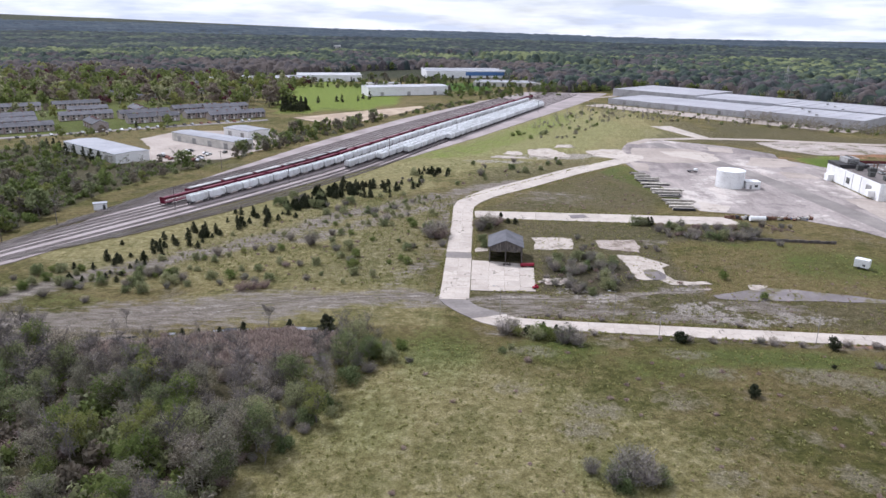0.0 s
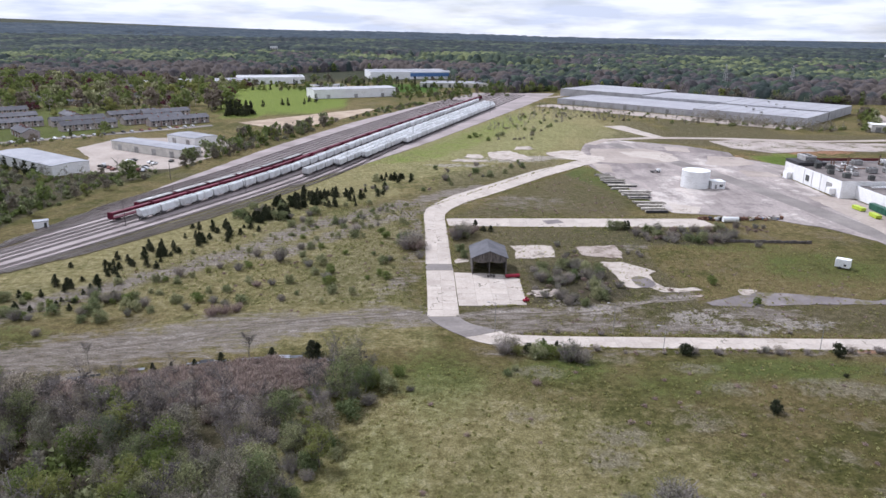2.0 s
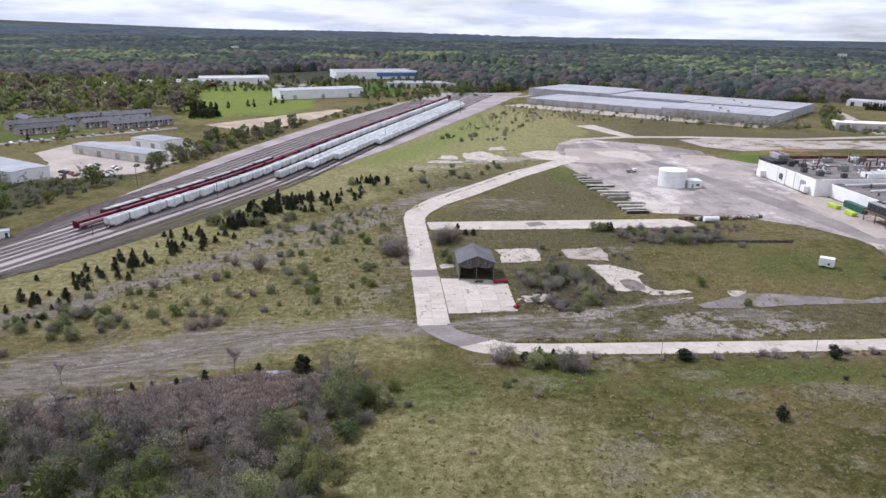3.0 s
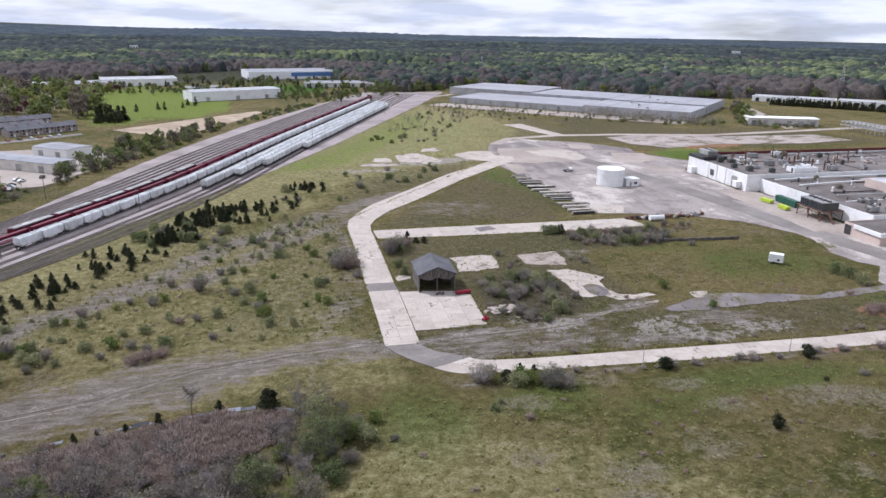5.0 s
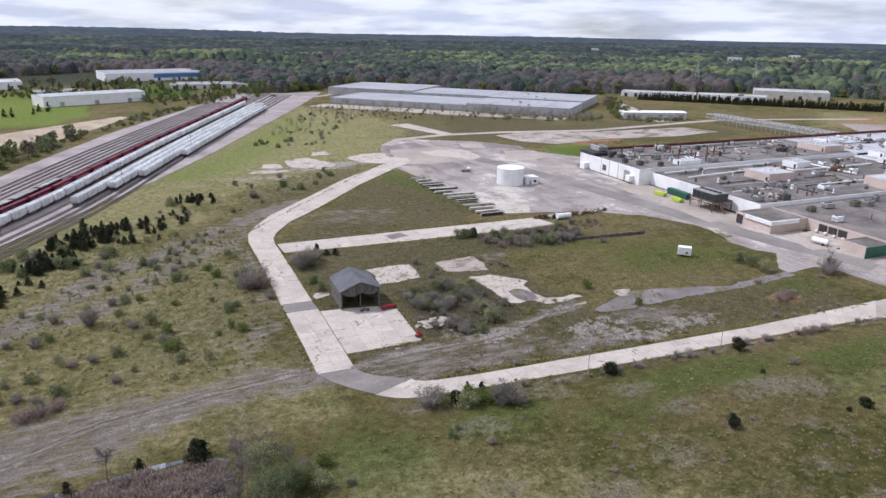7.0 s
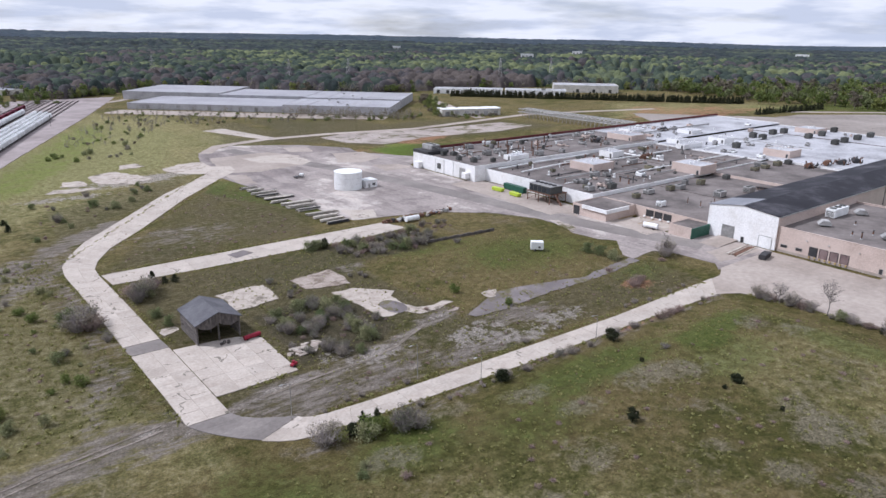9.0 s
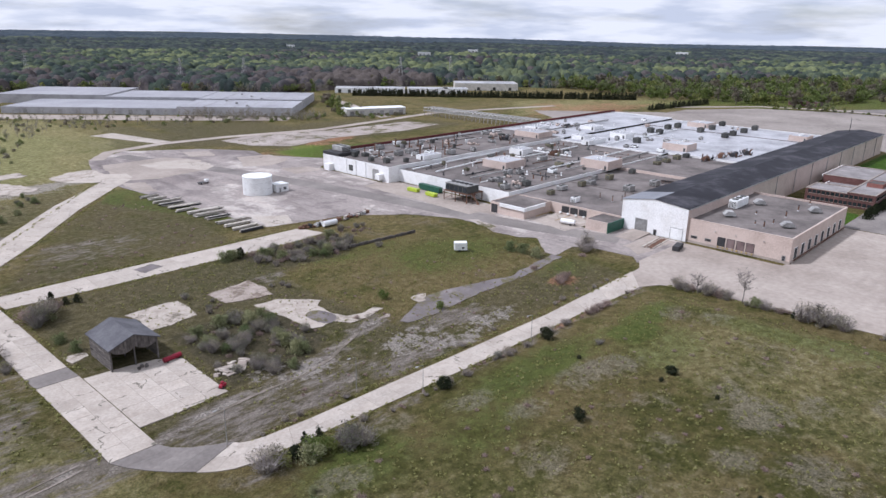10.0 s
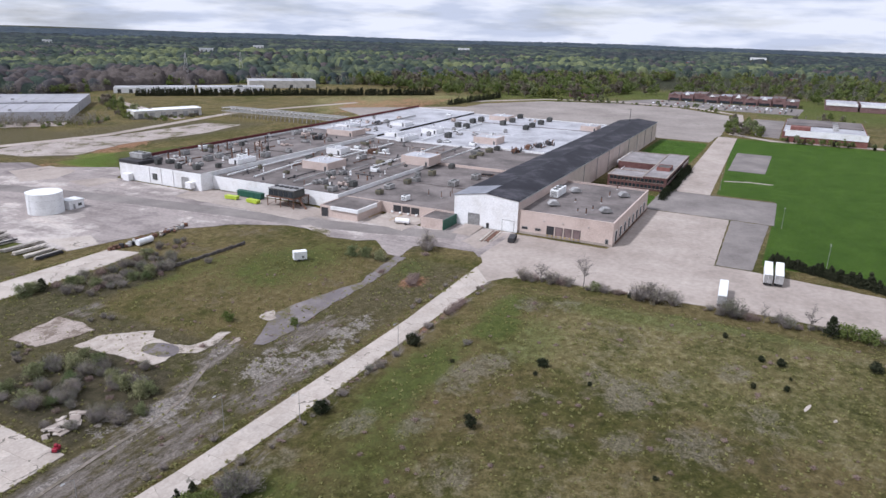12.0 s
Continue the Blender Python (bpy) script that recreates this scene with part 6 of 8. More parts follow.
# ---- sheds, warehouses and houses round about ----
def metal_shed(x, y, rz, l, w, h, roof, wall, name="warehouse", label="", doors=3, pitch=0.06, group=""):
    """A low gabled building, its ridge along its own x, with standing seams, doors and a band of eaves."""
    t = thing(name, x, y, 0, rz, label=label, category="building", group=group)
    rise = w / 2 * pitch
    for s in (-1, 1):
        part("wall", boxes((-l / 2, l / 2, s * w / 2 - 0.15, s * w / 2 + 0.15, 0, h)), wall, t)
        part("gable_wall", prism(bmesh.new(), [(-w / 2 + 0.15, 0), (w / 2 - 0.15, 0), (w / 2 - 0.15, h), (0, h + rise), (-w / 2 + 0.15, h)], 0, s * l / 2 - 0.15, s * l / 2 + 0.15), wall, t)
        bm = bmesh.new()
        prism(bm, [(s * (w / 2 + 0.4), h + 0.02), (0, h + rise + 0.05), (0, h + rise + 0.25), (s * (w / 2 + 0.4), h + 0.22)], 0, -l / 2 - 0.4, l / 2 + 0.4)
        part("roof_slope", bm, roof, t)
    for k in range(doors):
        x0 = -l / 2 + l * (k + 0.5) / doors
        part("door", boxes((x0 - 2, x0 + 2, -w / 2 - 0.22, -w / 2 - 0.15, 0, min(4.2, h * 0.7))), UNIT_GREY, t)
        part("door", boxes((x0 - 2, x0 + 2, w / 2 + 0.15, w / 2 + 0.22, 0, min(4.2, h * 0.7))), UNIT_GREY, t)
    return t


GREY_ROOF2 = material("pale grey metal roof", (0.27, 0.27, 0.29), (0.20, 0.20, 0.215), (0.33, 0.33, 0.35), 0.06, 1.0, 0.6, 0.05, vary=0.06)
CREAM_WALL = material("cream metal wall", (0.58, 0.55, 0.50), scale=0.2, vary=0.1)
# three sheds of the lot beyond the tracks
metal_shed(-236.4, 408.4, -36, 68, 20, 5.6, GREY_ROOF2, WHITE_WALL, label="long white metal shed with grey roof", doors=3)
metal_shed(-190, 457.8, -32, 67, 15, 5.4, GREY_ROOF2, CREAM_WALL, label="cream metal shed with open bays", doors=4)
metal_shed(-179, 496, -36, 30, 18, 5.2, GREY_ROOF2, WHITE_WALL, label="square white shed with grey roof", doors=2)


def box_hall(x0, x1, y0, y1, h, roof, wall, label, band=None, bays=0, rz=0):
    cx, cy = (x0 + x1) / 2, (y0 + y1) / 2
    t = thing("warehouse", cx, cy, 0, rz, label=label, category="building", group="distant warehouses")
    block(t, x0 - cx, x1 - cx, y0 - cy, y1 - cy, h, wall, roof, "wesn", 0.5)
    if band:
        part("colour_band", boxes((x0 - cx + (x1 - x0) * 0.45, x1 - cx, y0 - cy - 0.25, y0 - cy - 0.02, h * 0.35, h * 0.85)), band, t)
    for k in range(bays):
        x = x0 - cx + (x1 - x0) * (k + 0.5) / bays
        part("door", boxes((x - 1.8, x + 1.8, y0 - cy - 0.12, y0 - cy - 0.02, 0.2, 4.2)), UNIT_DARK, t)
    return t


# the great pale warehouses beyond the yard
wh = thing("warehouse", label="very wide pale warehouse with a grey sheet roof", category="building", group="pale warehouses")
PALE = material("pale lilac grey sheet roof", (0.33, 0.322, 0.34), (0.27, 0.262, 0.28), (0.39, 0.382, 0.40), 0.03, 0.6, 0.7, 0.05, vary=0.04)
PALE_WALL = material("pale grey sheet wall", (0.40, 0.39, 0.40), scale=0.1, vary=0.04)
TURN_WH = math.degrees(math.atan2(0.72, 0.69))
wh.matrix_basis = pose(300, 600, 0, 0, 0, TURN_WH)
for u0, u1, v0, v1, h in ((0, 60, 0, 100, 7.4), (63, 137, 0, 100, 8.0), (70, 137, 100, 190, 8.2), (0, 68, 100, 250, 5.8), (80, 165, 194, 300, 8.6)):
    block(wh, u0, u1, v0, v1, h, PALE_WALL, PALE, "wesn", 0.25)
part("roof_gap", boxes((60, 63, 0.4, 99.6, 0, 6.6)), DARK, wh)
for k in range(7):
    part("roof_seam", boxes((0.4, 59.6, 12 + k * 13, 12.5 + k * 13, 7.15, 7.35), (63.4, 136.6, 12 + k * 13, 12.5 + k * 13, 7.75, 7.95)), UNIT_GREY, wh)
for k in range(9):
    part("door", boxes((-0.12, -0.02, 108 + k * 15, 111.5 + k * 15, 0.3, 4.3)), UNIT_GREY, wh)
for k in range(6):
    part("roof_vent", boxes((8 + k * 20, 10 + k * 20, 40 + (k % 3) * 14, 42 + (k % 3) * 14, 7.0, 8.8)), UNIT_GREY, wh)
metal_shed(366, 568, -20, 56, 16, 6.0, WHITE, CREAM_WALL, label="long low shed with a white roof", doors=6)
# far halls beyond the tracks
box_hall(-118, 18, 1120, 1200, 11, GREY_ROOF2, WHITE_WALL, "large white warehouse with a blue band", BLUE_PAINT, 5, 12)
box_hall(-290, -198, 1005, 1060, 9, ROOF_WHITE, WHITE_WALL, "white flat-roofed warehouse among trees", None, 4, 14)
metal_shed(-108, 838, 24, 96, 34, 9.5, ROOF_WHITE, WHITE_WALL, label="white hall with a shallow roof by the tracks", doors=3)
box_hall(-30, 62, 968, 1010, 6, GREY_ROOF2, CREAM_WALL, "low cream building beyond the tracks", None, 8, -4)
box_hall(-395, -330, 935, 975, 8, ROOF_WHITE, WHITE_WALL, "white hall among budding trees", None, 3, 30)
box_hall(-335, -262, 950, 1000, 8, GREY_ROOF2, CREAM_WALL, "grey roofed hall with open forecourt", None, 4, 30)
box_hall(-170, -128, 925, 950, 5, GREY_ROOF2, CREAM_WALL, "low grey roofed annex", None, 3, 20)
# halls on the north-east rim
box_hall(610, 690, 660, 700, 9, ROOF_WHITE, CREAM_WALL, "cream warehouse behind a hedge", None, 4, -44)
for x, y, l in ((490, 748, 46), (520, 722, 40), (556, 690, 50), (580, 668, 30)):
    box_hall(x - l / 2, x + l / 2, y - 12, y + 12, 6, ROOF_WHITE, WHITE_WALL, "low white industrial unit behind a dark hedge", None, 4, -44)
# shops to the east
shop = box_hall(545, 640, 46, 104, 8, ROOF_WHITE, BRICK_RED, "brick store with a white fascia and roof plant", None, 5)
part("fascia", boxes((-47.9, -47.5, -29, 27, 4.6, 9.2)), WHITE_WALL, shop)
part("back_roof", boxes((0, 46.5, -28, 28, 7.5, 8.3)), ROOF_GREY, shop)
for k in range(4):
    part("vent", boxes((-20 + k * 14, -17 + k * 14, -10, -6, 7.5, 9.4)), UNIT_GREY, shop)
part("plant_screen", boxes((-40, -30, 10, 24, 7.6, 11)), BRICK_RED, shop)
RETAIL_BRICK = material("faded mauve brick", (0.175, 0.105, 0.098), (0.125, 0.075, 0.07), (0.23, 0.15, 0.14), 0.3, 3.0, 0.9, 0.1)
for k in range(10):
    y = 240 - k * 14.2
    hall_k = box_hall(832 + (k % 3) * 2, 872, y - 14, y, 7.5 + (k % 3), (ROOF_GREY, GREY_ROOF2, ROOF_GREY)[k % 3], RETAIL_BRICK, "mauve brick shop in a long retail row", None, 2)
    part("shopfront", boxes((-20.6 + (k % 3), -20.1 + (k % 3), -5.5, 5.5, 0.4, 3.2)), GLASS, hall_k)
    part("gable_sign", prism(bmesh.new(), [(-3, 7.2), (3, 7.2), (0, 9.6 + k % 3)], 0, -20.9 + (k % 3), -20.3 + (k % 3)), WHITE_WALL if k % 2 else RETAIL_BRICK, hall_k)
for k in range(3):
    far_shop = box_hall(838, 890, 40 - k * 34, 72 - k * 34, 8, ROOF_WHITE, RETAIL_BRICK, "brick store with a pale fascia", None, 2)
    part("fascia", boxes((-26.6, -26.1, -15.5, 15.5, 5.6, 8.4)), WHITE_WALL, far_shop)
box_hall(782, 806, 318, 348, 5, ROOF_GREY, RETAIL_BRICK, "low brick shop by the main road", None, 3)
sheet("shop_car_park", ragged([(752, 96), (826, 92), (828, 256), (752, 300)], 8, 1, 31), -0.2, 0.03, ASPHALT, label="wide car park before the shops", category="car park", kind="structure")
sheet("store_car_park", ragged([(560, 106), (690, 106), (690, 134), (566, 126)], 6, 0.6, 33), -0.2, 0.03, ASPHALT, label="grey car park beside the white fascia store", category="car park", kind="structure")
lane("main_road", [(566, -160), (552, 0), (541, 110), (560, 139), (640, 143), (716, 150), (760, 205), (765, 290), (735, 360), (650, 420)], 9, 0.07, CONCRETE_OLD, "pale main road past the works", 32)


def parked_car(x, y, rz, mat, z=0.05):
    t = thing("parked_car", x, y, z, rz, label="parked saloon car in a car park", category="car", group="parked cars")
    bm = bmesh.new()
    prism(bm, [(-2.2, 0.35), (2.2, 0.35), (2.25, 0.8), (1.2, 0.95), (0.6, 1.42), (-1.0, 1.42), (-1.7, 0.98), (-2.25, 0.9)], 1, -0.88, 0.88)
    part("body", bm, mat, t)
    part("windows", boxes((-1.05, 0.7, -0.9, 0.9, 1.0, 1.34)), GLASS, t)
    for a in (-1.4, 1.4):
        for s in (-1, 1):
            part("wheel", tube(bmesh.new(), (a, s * 0.9, 0.32), (a, s * 0.66, 0.32), 0.32, n=10), DARK, t)
    return t


SILVER = material("silver car paint", (0.45, 0.45, 0.46), rough=0.35, metal=0.4)
car_set = [parked_car(652, 60, 0, WHITE), parked_car(652, 66, 2, DARK), parked_car(652, 72, 0, SILVER), parked_car(652, 78, 0, SILVER), parked_car(652, 84, 0, BRICK_RED), parked_car(652, 90, 0, UNIT_DARK)]
for row in range(5):
    for k in range(30):
        if rng.random() < 0.42:
            copy_thing(rng.choice(car_set), pose(761 + row * 14 + rng.uniform(-0.4, 0.4), 104 + k * 4.9, 0.05, 0, 0, rng.choice((0, 180)) + rng.uniform(-2, 2)))
for k in range(16):
    copy_thing(rng.choice(car_set), pose(rng.uniform(-204, -166), rng.uniform(396, 428), 0.05, 0, 0, rng.uniform(0, 360)))
for k in range(26):
    copy_thing(rng.choice(car_set), pose(-330 + k * 5 + rng.uniform(-1, 1), 462 + k * 4.6 + rng.uniform(-1.5, 1.5), 0.05, 0, 0, -45 + rng.uniform(-4, 4)))
sheet("town_street", ragged([(-380, 420), (-190, 580), (-194, 588), (-384, 428)], 8, 0.5, 34), -0.2, 0.04, ASPHALT, label="residential street with parked cars", category="road", kind="structure")

# terraced houses
SIDING = material("grey tan siding", (0.36, 0.31, 0.29), (0.28, 0.24, 0.22), (0.46, 0.41, 0.38), 0.3, 3, 0.85, 0.05, vary=0.25)


def terrace(x, y, rz, n, w=11.0, h=4.4):
    t = thing("terrace_house", x, y, 0, rz, label="row of terraced houses with grey shingle roofs", category="house", group="terraced houses")
    l, rise = n * 8.0, 2.5
    for s in (-1, 1):
        part("wall", boxes((-l / 2, l / 2, s * w / 2 - 0.12, s * w / 2 + 0.12, 0, h)), SIDING, t)
        part("gable_wall", prism(bmesh.new(), [(-w / 2 + 0.12, 0), (w / 2 - 0.12, 0), (w / 2 - 0.12, h), (0, h + rise), (-w / 2 + 0.12, h)], 0, s * l / 2 - 0.12, s * l / 2 + 0.12), SIDING, t)
        part("roof", prism(bmesh.new(), [(s * (w / 2 + 0.6), h - 0.2), (0, h + rise + 0.05), (0, h + rise + 0.3), (s * (w / 2 + 0.6), h + 0.05)], 0, -l / 2 - 0.5, l / 2 + 0.5), SHINGLE, t)
    for k in range(n):
        a = -l / 2 + 8 * k
        for s in (-1,):
            d = s * (w / 2 + 0.12)
            for p, q, z in ((a + 1.2, a + 2.8, 1.0), (a + 1.2, a + 2.8, 2.9), (a + 5.2, a + 6.6, 2.9)):
                part("window", boxes((p, q, min(d, d + s * 0.06), max(d, d + s * 0.06), z, z + 1.2)), GLASS, t)
            part("door", boxes((a + 3.4, a + 4.4, min(d, d + s * 0.07), max(d, d + s * 0.07), 0.1, 2.1)), WHITE_WALL, t)
        if k:
            part("fire_wall", boxes((a - 0.15, a + 0.15, -w / 2 - 0.5, w / 2 + 0.5, 0, h + 0.2), (a - 0.15, a + 0.15, -1.4, 1.4, h, h + rise + 0.7)), BRICK_RED, t)
    return t


terraces = {n: None for n in (4, 5, 6)}
for x, y, rz, n in ((-348, 488, 40, 6), (-392, 540, 40, 5), (-372, 512, 40, 5), (-306, 520, -48, 4), (-280, 560, 42, 5), (-246, 600, 42, 6), (-222, 592, 42, 6), (-300, 585, 42, 5), (-274, 628, 42, 5), (-430, 606, 40, 5),
                    (-393, 640, 40, 5), (-340, 565, 40, 5), (-318, 612, -48, 4), (-360, 602, 40, 4), (-250, 640, 42, 5), (-440, 560, 40, 5), (-410, 500, 40, 5)):
    if terraces[n] is None:
        terraces[n] = terrace(x, y, rz, n)
    else:
        copy_thing(terraces[n], pose(x, y, 0, 0, 0, rz))


def house(x, y, rz, mat):
    t = thing("detached_house", x, y, 0, rz, label="small detached house with a hipped grey roof", category="house", group="detached houses")
    part("wall", boxes((-6, 6, -4, 4, 0, 3.2)), mat, t)
    bm = bmesh.new()
    v = [bm.verts.new(p) for p in ((-6.6, -4.6, 3.2), (6.6, -4.6, 3.2), (6.6, 4.6, 3.2), (-6.6, 4.6, 3.2), (-3, 0, 5.9), (3, 0, 5.9))]
    for f in ((0, 1, 5, 4), (1, 2, 5), (2, 3, 4, 5), (3, 0, 4), (3, 2, 1, 0)):
        bm.faces.new([v[i] for i in f])
    part("roof", bm, SHINGLE, t)
    for a in (-4.5, -1.5, 2.5):
        part("window", boxes((a, a + 1.5, -4.08, -4.0, 1.0, 2.2)), GLASS, t)
    part("door", boxes((0.6, 1.6, -4.08, -4.0, 0.1, 2.1)), WHITE_WALL, t)
    part("chimney", boxes((2, 2.8, 0.3, 1.1, 4.6, 6.8)), BRICK_RED, t)
    return t


homes = [house(-455, 826, 20, CREAM_WALL), house(-420, 800, 60, BRICK_RED), house(-387, 734, 10, SIDING)]
for k in range(46):
    x = rng.uniform(-700, -330)
    y = 690 + rng.uniform(0, 300) + (-330 - x) * 0.2
    copy_thing(homes[k % 3], pose(x, y, 0, 0, 0, rng.choice((20, 65, 110, 155)) + rng.uniform(-8, 8)))
for k in range(34):
    a, r = rng.uniform(38, 92), rng.uniform(1400, 2300)
    hx, hy = -30 + r * math.sin(radians(a)), 30 + r * math.cos(radians(a))
    copy_thing(homes[k % 3], pose(hx, hy, float(land(hx, hy)), 0, 0, rng.uniform(0, 180)))

# pipe bridge north-east of the works
t = thing("pipe_rack", label="long galvanised pipe bridge on steel legs", category="pipe rack")
for k in range(28):
    x, y = 400 - k * 0.16, 416 + k * 4.3
    part("leg", boxes((x - 0.16, x + 0.16, y - 0.16, y + 0.16, 0, 6.6)), UNIT_GREY, t)
    part("leg", boxes((x + 11.9, x + 12.2, y - 0.16, y + 0.16, 0, 6.6)), UNIT_GREY, t)
    part("cross_beam", boxes((x, x + 12.2, y - 0.15, y + 0.15, 6.6, 6.95)), WHITE, t)
for x in (400.5, 404.0, 408.5, 411.4):
    part("pipe", tube(bmesh.new(), (x, 414, 7.2), (x - 4.4, 534, 7.2), 0.24, n=8), UNIT_GREY, t)
    part("pipe", tube(bmesh.new(), (x, 414, 4.4), (x - 4.4, 534, 4.4), 0.3, n=8), UNIT_GREY, t)


def power_pole(x, y, h=11, rz=0):
    t = thing("utility_pole", x, y, 0, rz, label="tall grey timber pole by the tracks", category="pole", group="poles along the tracks")
    part("pole", tube(bmesh.new(), (0, 0, 0), (0, 0, h), 0.16, 0.1, 8), WOOD_GREY, t)
    part("crossarm", boxes((-1.1, 1.1, -0.06, 0.06, h - 0.7, h - 0.55)), WOOD_GREY, t)
    for x0 in (-1.0, 0, 1.0):
        part("insulator", tube(bmesh.new(), (x0, 0, h - 0.55), (x0, 0, h - 0.35), 0.06, n=6), UNIT_GREY, t)


for x, y in ((-104, 344), (-178, 232), (-172, 256), (-65, 428), (-28, 512), (40, 680), (-137, 285), (-150, 372)):
    power_pole(x, y, 11, 20)


def pylon(x, y, h=38):
    t = thing("pylon", x, y, 0, 30, label="grey steel lattice pylon above the woods", category="pylon", group="pylons")
    bm = bmesh.new()
    for s in (-1, 1):
        for q in (-1, 1):
            tube(bm, (s * 3.2, q * 3.2, 0), (s * 0.5, q * 0.5, h), 0.16, n=4)
    for k in range(9):
        z, z2 = k * h / 9, (k + 1) * h / 9
        w, w2 = 3.2 - 2.7 * z / h, 3.2 - 2.7 * z2 / h
        for s in (-1, 1):
            tube(bm, (-w, s * w, z), (w2, s * w2, z2), 0.08, n=4)
            tube(bm, (s * w, w, z), (s * w2, -w2, z2), 0.08, n=4)
    part("tower", bm, UNIT_GREY, t)
    for z in (h - 2, h - 7, h - 12):
        part("crossarm", boxes((-6, 6, -0.2, 0.2, z, z + 0.3)), UNIT_GREY, t)


for a, r in ((23.5, 1000), (28, 1010), (40, 1080), (44, 1120), (14, 1100)):
    pylon(-30 + r * math.sin(radians(a)), 30 + r * math.cos(radians(a)), 34)
# rail signal hut and a tank wagon of the throat
t = thing("signal_hut", -170, 284, -0.04, 30, label="small pale blue hut beside the tracks", category="hut")
part("walls", boxes((-2.6, 2.6, -1.6, 1.6, 0, 2.7)), WHITE_WALL, t)
part("roof", boxes((-2.9, 2.9, -1.9, 1.9, 2.7, 2.9)), ROOF_METAL, t)
part("door", boxes((1.0, 2.0, -1.68, -1.6, 0, 2.1)), UNIT_DARK, t)

# ---- woods, trees and bushes ----
def rand_dirs(r, n):
    v = r.normal(size=(n, 3))
    return v / np.linalg.norm(v, axis=1)[:, None]


def leaf_cloud(name, seed, centres, radii, count, size, mat, flat=0.8, loose=0.15):
    """Many small leaf faces, gathered on uneven clumps."""
    r = np.random.default_rng(seed)
    pick = r.integers(0, len(centres), count)
    d = rand_dirs(r, count)
    d[:, 2] *= flat
    p = np.array(centres)[pick] + d * np.array(radii)[pick][:, None] * (r.uniform(0.55 - 0.5 * loose, 1.05, count) ** 0.6)[:, None]
    p = p + r.normal(size=(count, 3)) * (np.array(radii)[pick] * loose)[:, None]
    n = d + rand_dirs(r, count) * 0.8
    n /= np.linalg.norm(n, axis=1)[:, None]
    u = np.cross(n, rand_dirs(r, count))
    u /= np.linalg.norm(u, axis=1)[:, None] + 1e-9
    w = np.cross(n, u)
    s = (size * r.uniform(0.6, 1.4, count))[:, None]
    tri = np.stack([p + u * s * 1.1, p - u * s * 0.55 + w * s * 0.9, p - u * s * 0.55 - w * s * 0.9], 1).reshape(-1, 3)
    return mesh_of(name, tri.tolist(), np.arange(count * 3).reshape(-1, 3).tolist(), mat)


def limb_mesh(name, seed, h, spread_r, limbs, twigs, mat, r0=0.14, low=0.25, sub=0):
    """A tapered trunk with limbs and, where asked, fine twigs."""
    r = random.Random(seed)
    bm = bmesh.new()
    knees = [Vector((0, 0, 0))]
    for k in range(1, 4):
        knees.append(Vector((r.uniform(-0.06, 0.06) * h, r.uniform(-0.06, 0.06) * h, h * 0.75 * k / 3)))
    for k in range(3):
        tube(bm, knees[k], knees[k + 1], r0 * (1 - 0.28 * k), r0 * (1 - 0.28 * (k + 1)), 6)
    tips = []
    for k in range(limbs):
        z = r.uniform(low, 0.75)
        seg = min(2, int(z / 0.75 * 3))
        a = knees[seg].lerp(knees[seg + 1], z / 0.75 * 3 - seg)
        ang = k * 2.4 + r.uniform(-0.5, 0.5)
        b = a + Vector((math.cos(ang) * spread_r * r.uniform(0.5, 0.95), math.sin(ang) * spread_r * r.uniform(0.5, 0.95), h * r.uniform(0.12, 0.36)))
        tube(bm, a, b, r0 * 0.42, r0 * 0.12, 4)
        tips.append((a, b))
    for k in range(twigs):
        a, b = r.choice(tips)
        p = a.lerp(b, r.uniform(0.35, 1.0))
        q = p + Vector((r.uniform(-1, 1), r.uniform(-1, 1), r.uniform(-0.1, 1.1))) * spread_r * r.uniform(0.2, 0.5)
        tube(bm, p, q, 0.035, 0.015, 3)
        for j in range(sub):
            c = p.lerp(q, r.uniform(0.3, 1))
            tube(bm, c, c + Vector((r.uniform(-1, 1), r.uniform(-1, 1), r.uniform(0, 1))) * spread_r * 0.16, 0.022, 0.012, 3)
    me = bpy.data.meshes.new(name)
    bm.to_mesh(me)
    bm.free()
    me.materials.append(mat)
    return me


def twig_ball(name, seed, h, r0, n, mat):
    """A leafless thicket: many stems fanning out of the ground."""
    r = random.Random(seed)
    bm = bmesh.new()
    for k in range(n):
        ang, out = r.uniform(0, math.tau), r.random() ** 0.5
        a = Vector((math.cos(ang) * r0 * 0.25 * out, math.sin(ang) * r0 * 0.25 * out, 0))
        b = Vector((math.cos(ang) * r0 * out * 0.75, math.sin(ang) * r0 * out * 0.75, h * r.uniform(0.4, 0.75)))
        c = b + Vector((math.cos(ang) * r0 * 0.25 * out + r.uniform(-0.3, 0.3), math.sin(ang) * r0 * 0.25 * out + r.uniform(-0.3, 0.3), h * r.uniform(0.1, 0.3)))
        tube(bm, a, b, 0.045, 0.028, 3)
        tube(bm, b, c, 0.028, 0.012, 3)
        for j in range(3):
            p = a.lerp(b, r.uniform(0.4, 1))
            tube(bm, p, p + Vector((r.uniform(-1, 1), r.uniform(-1, 1), r.uniform(0.1, 1))) * h * 0.22, 0.025, 0.012, 3)
    me = bpy.data.meshes.new(name)
    bm.to_mesh(me)
    bm.free()
    me.materials.append(mat)
    return me


def plant(name, meshes, label, category, group):
    """A kind of plant: its name, tags and (part name, mesh) list; put() and grove() set it out."""
    return {"name": name, "meshes": meshes, "tags": (label, category, group), "first": None}


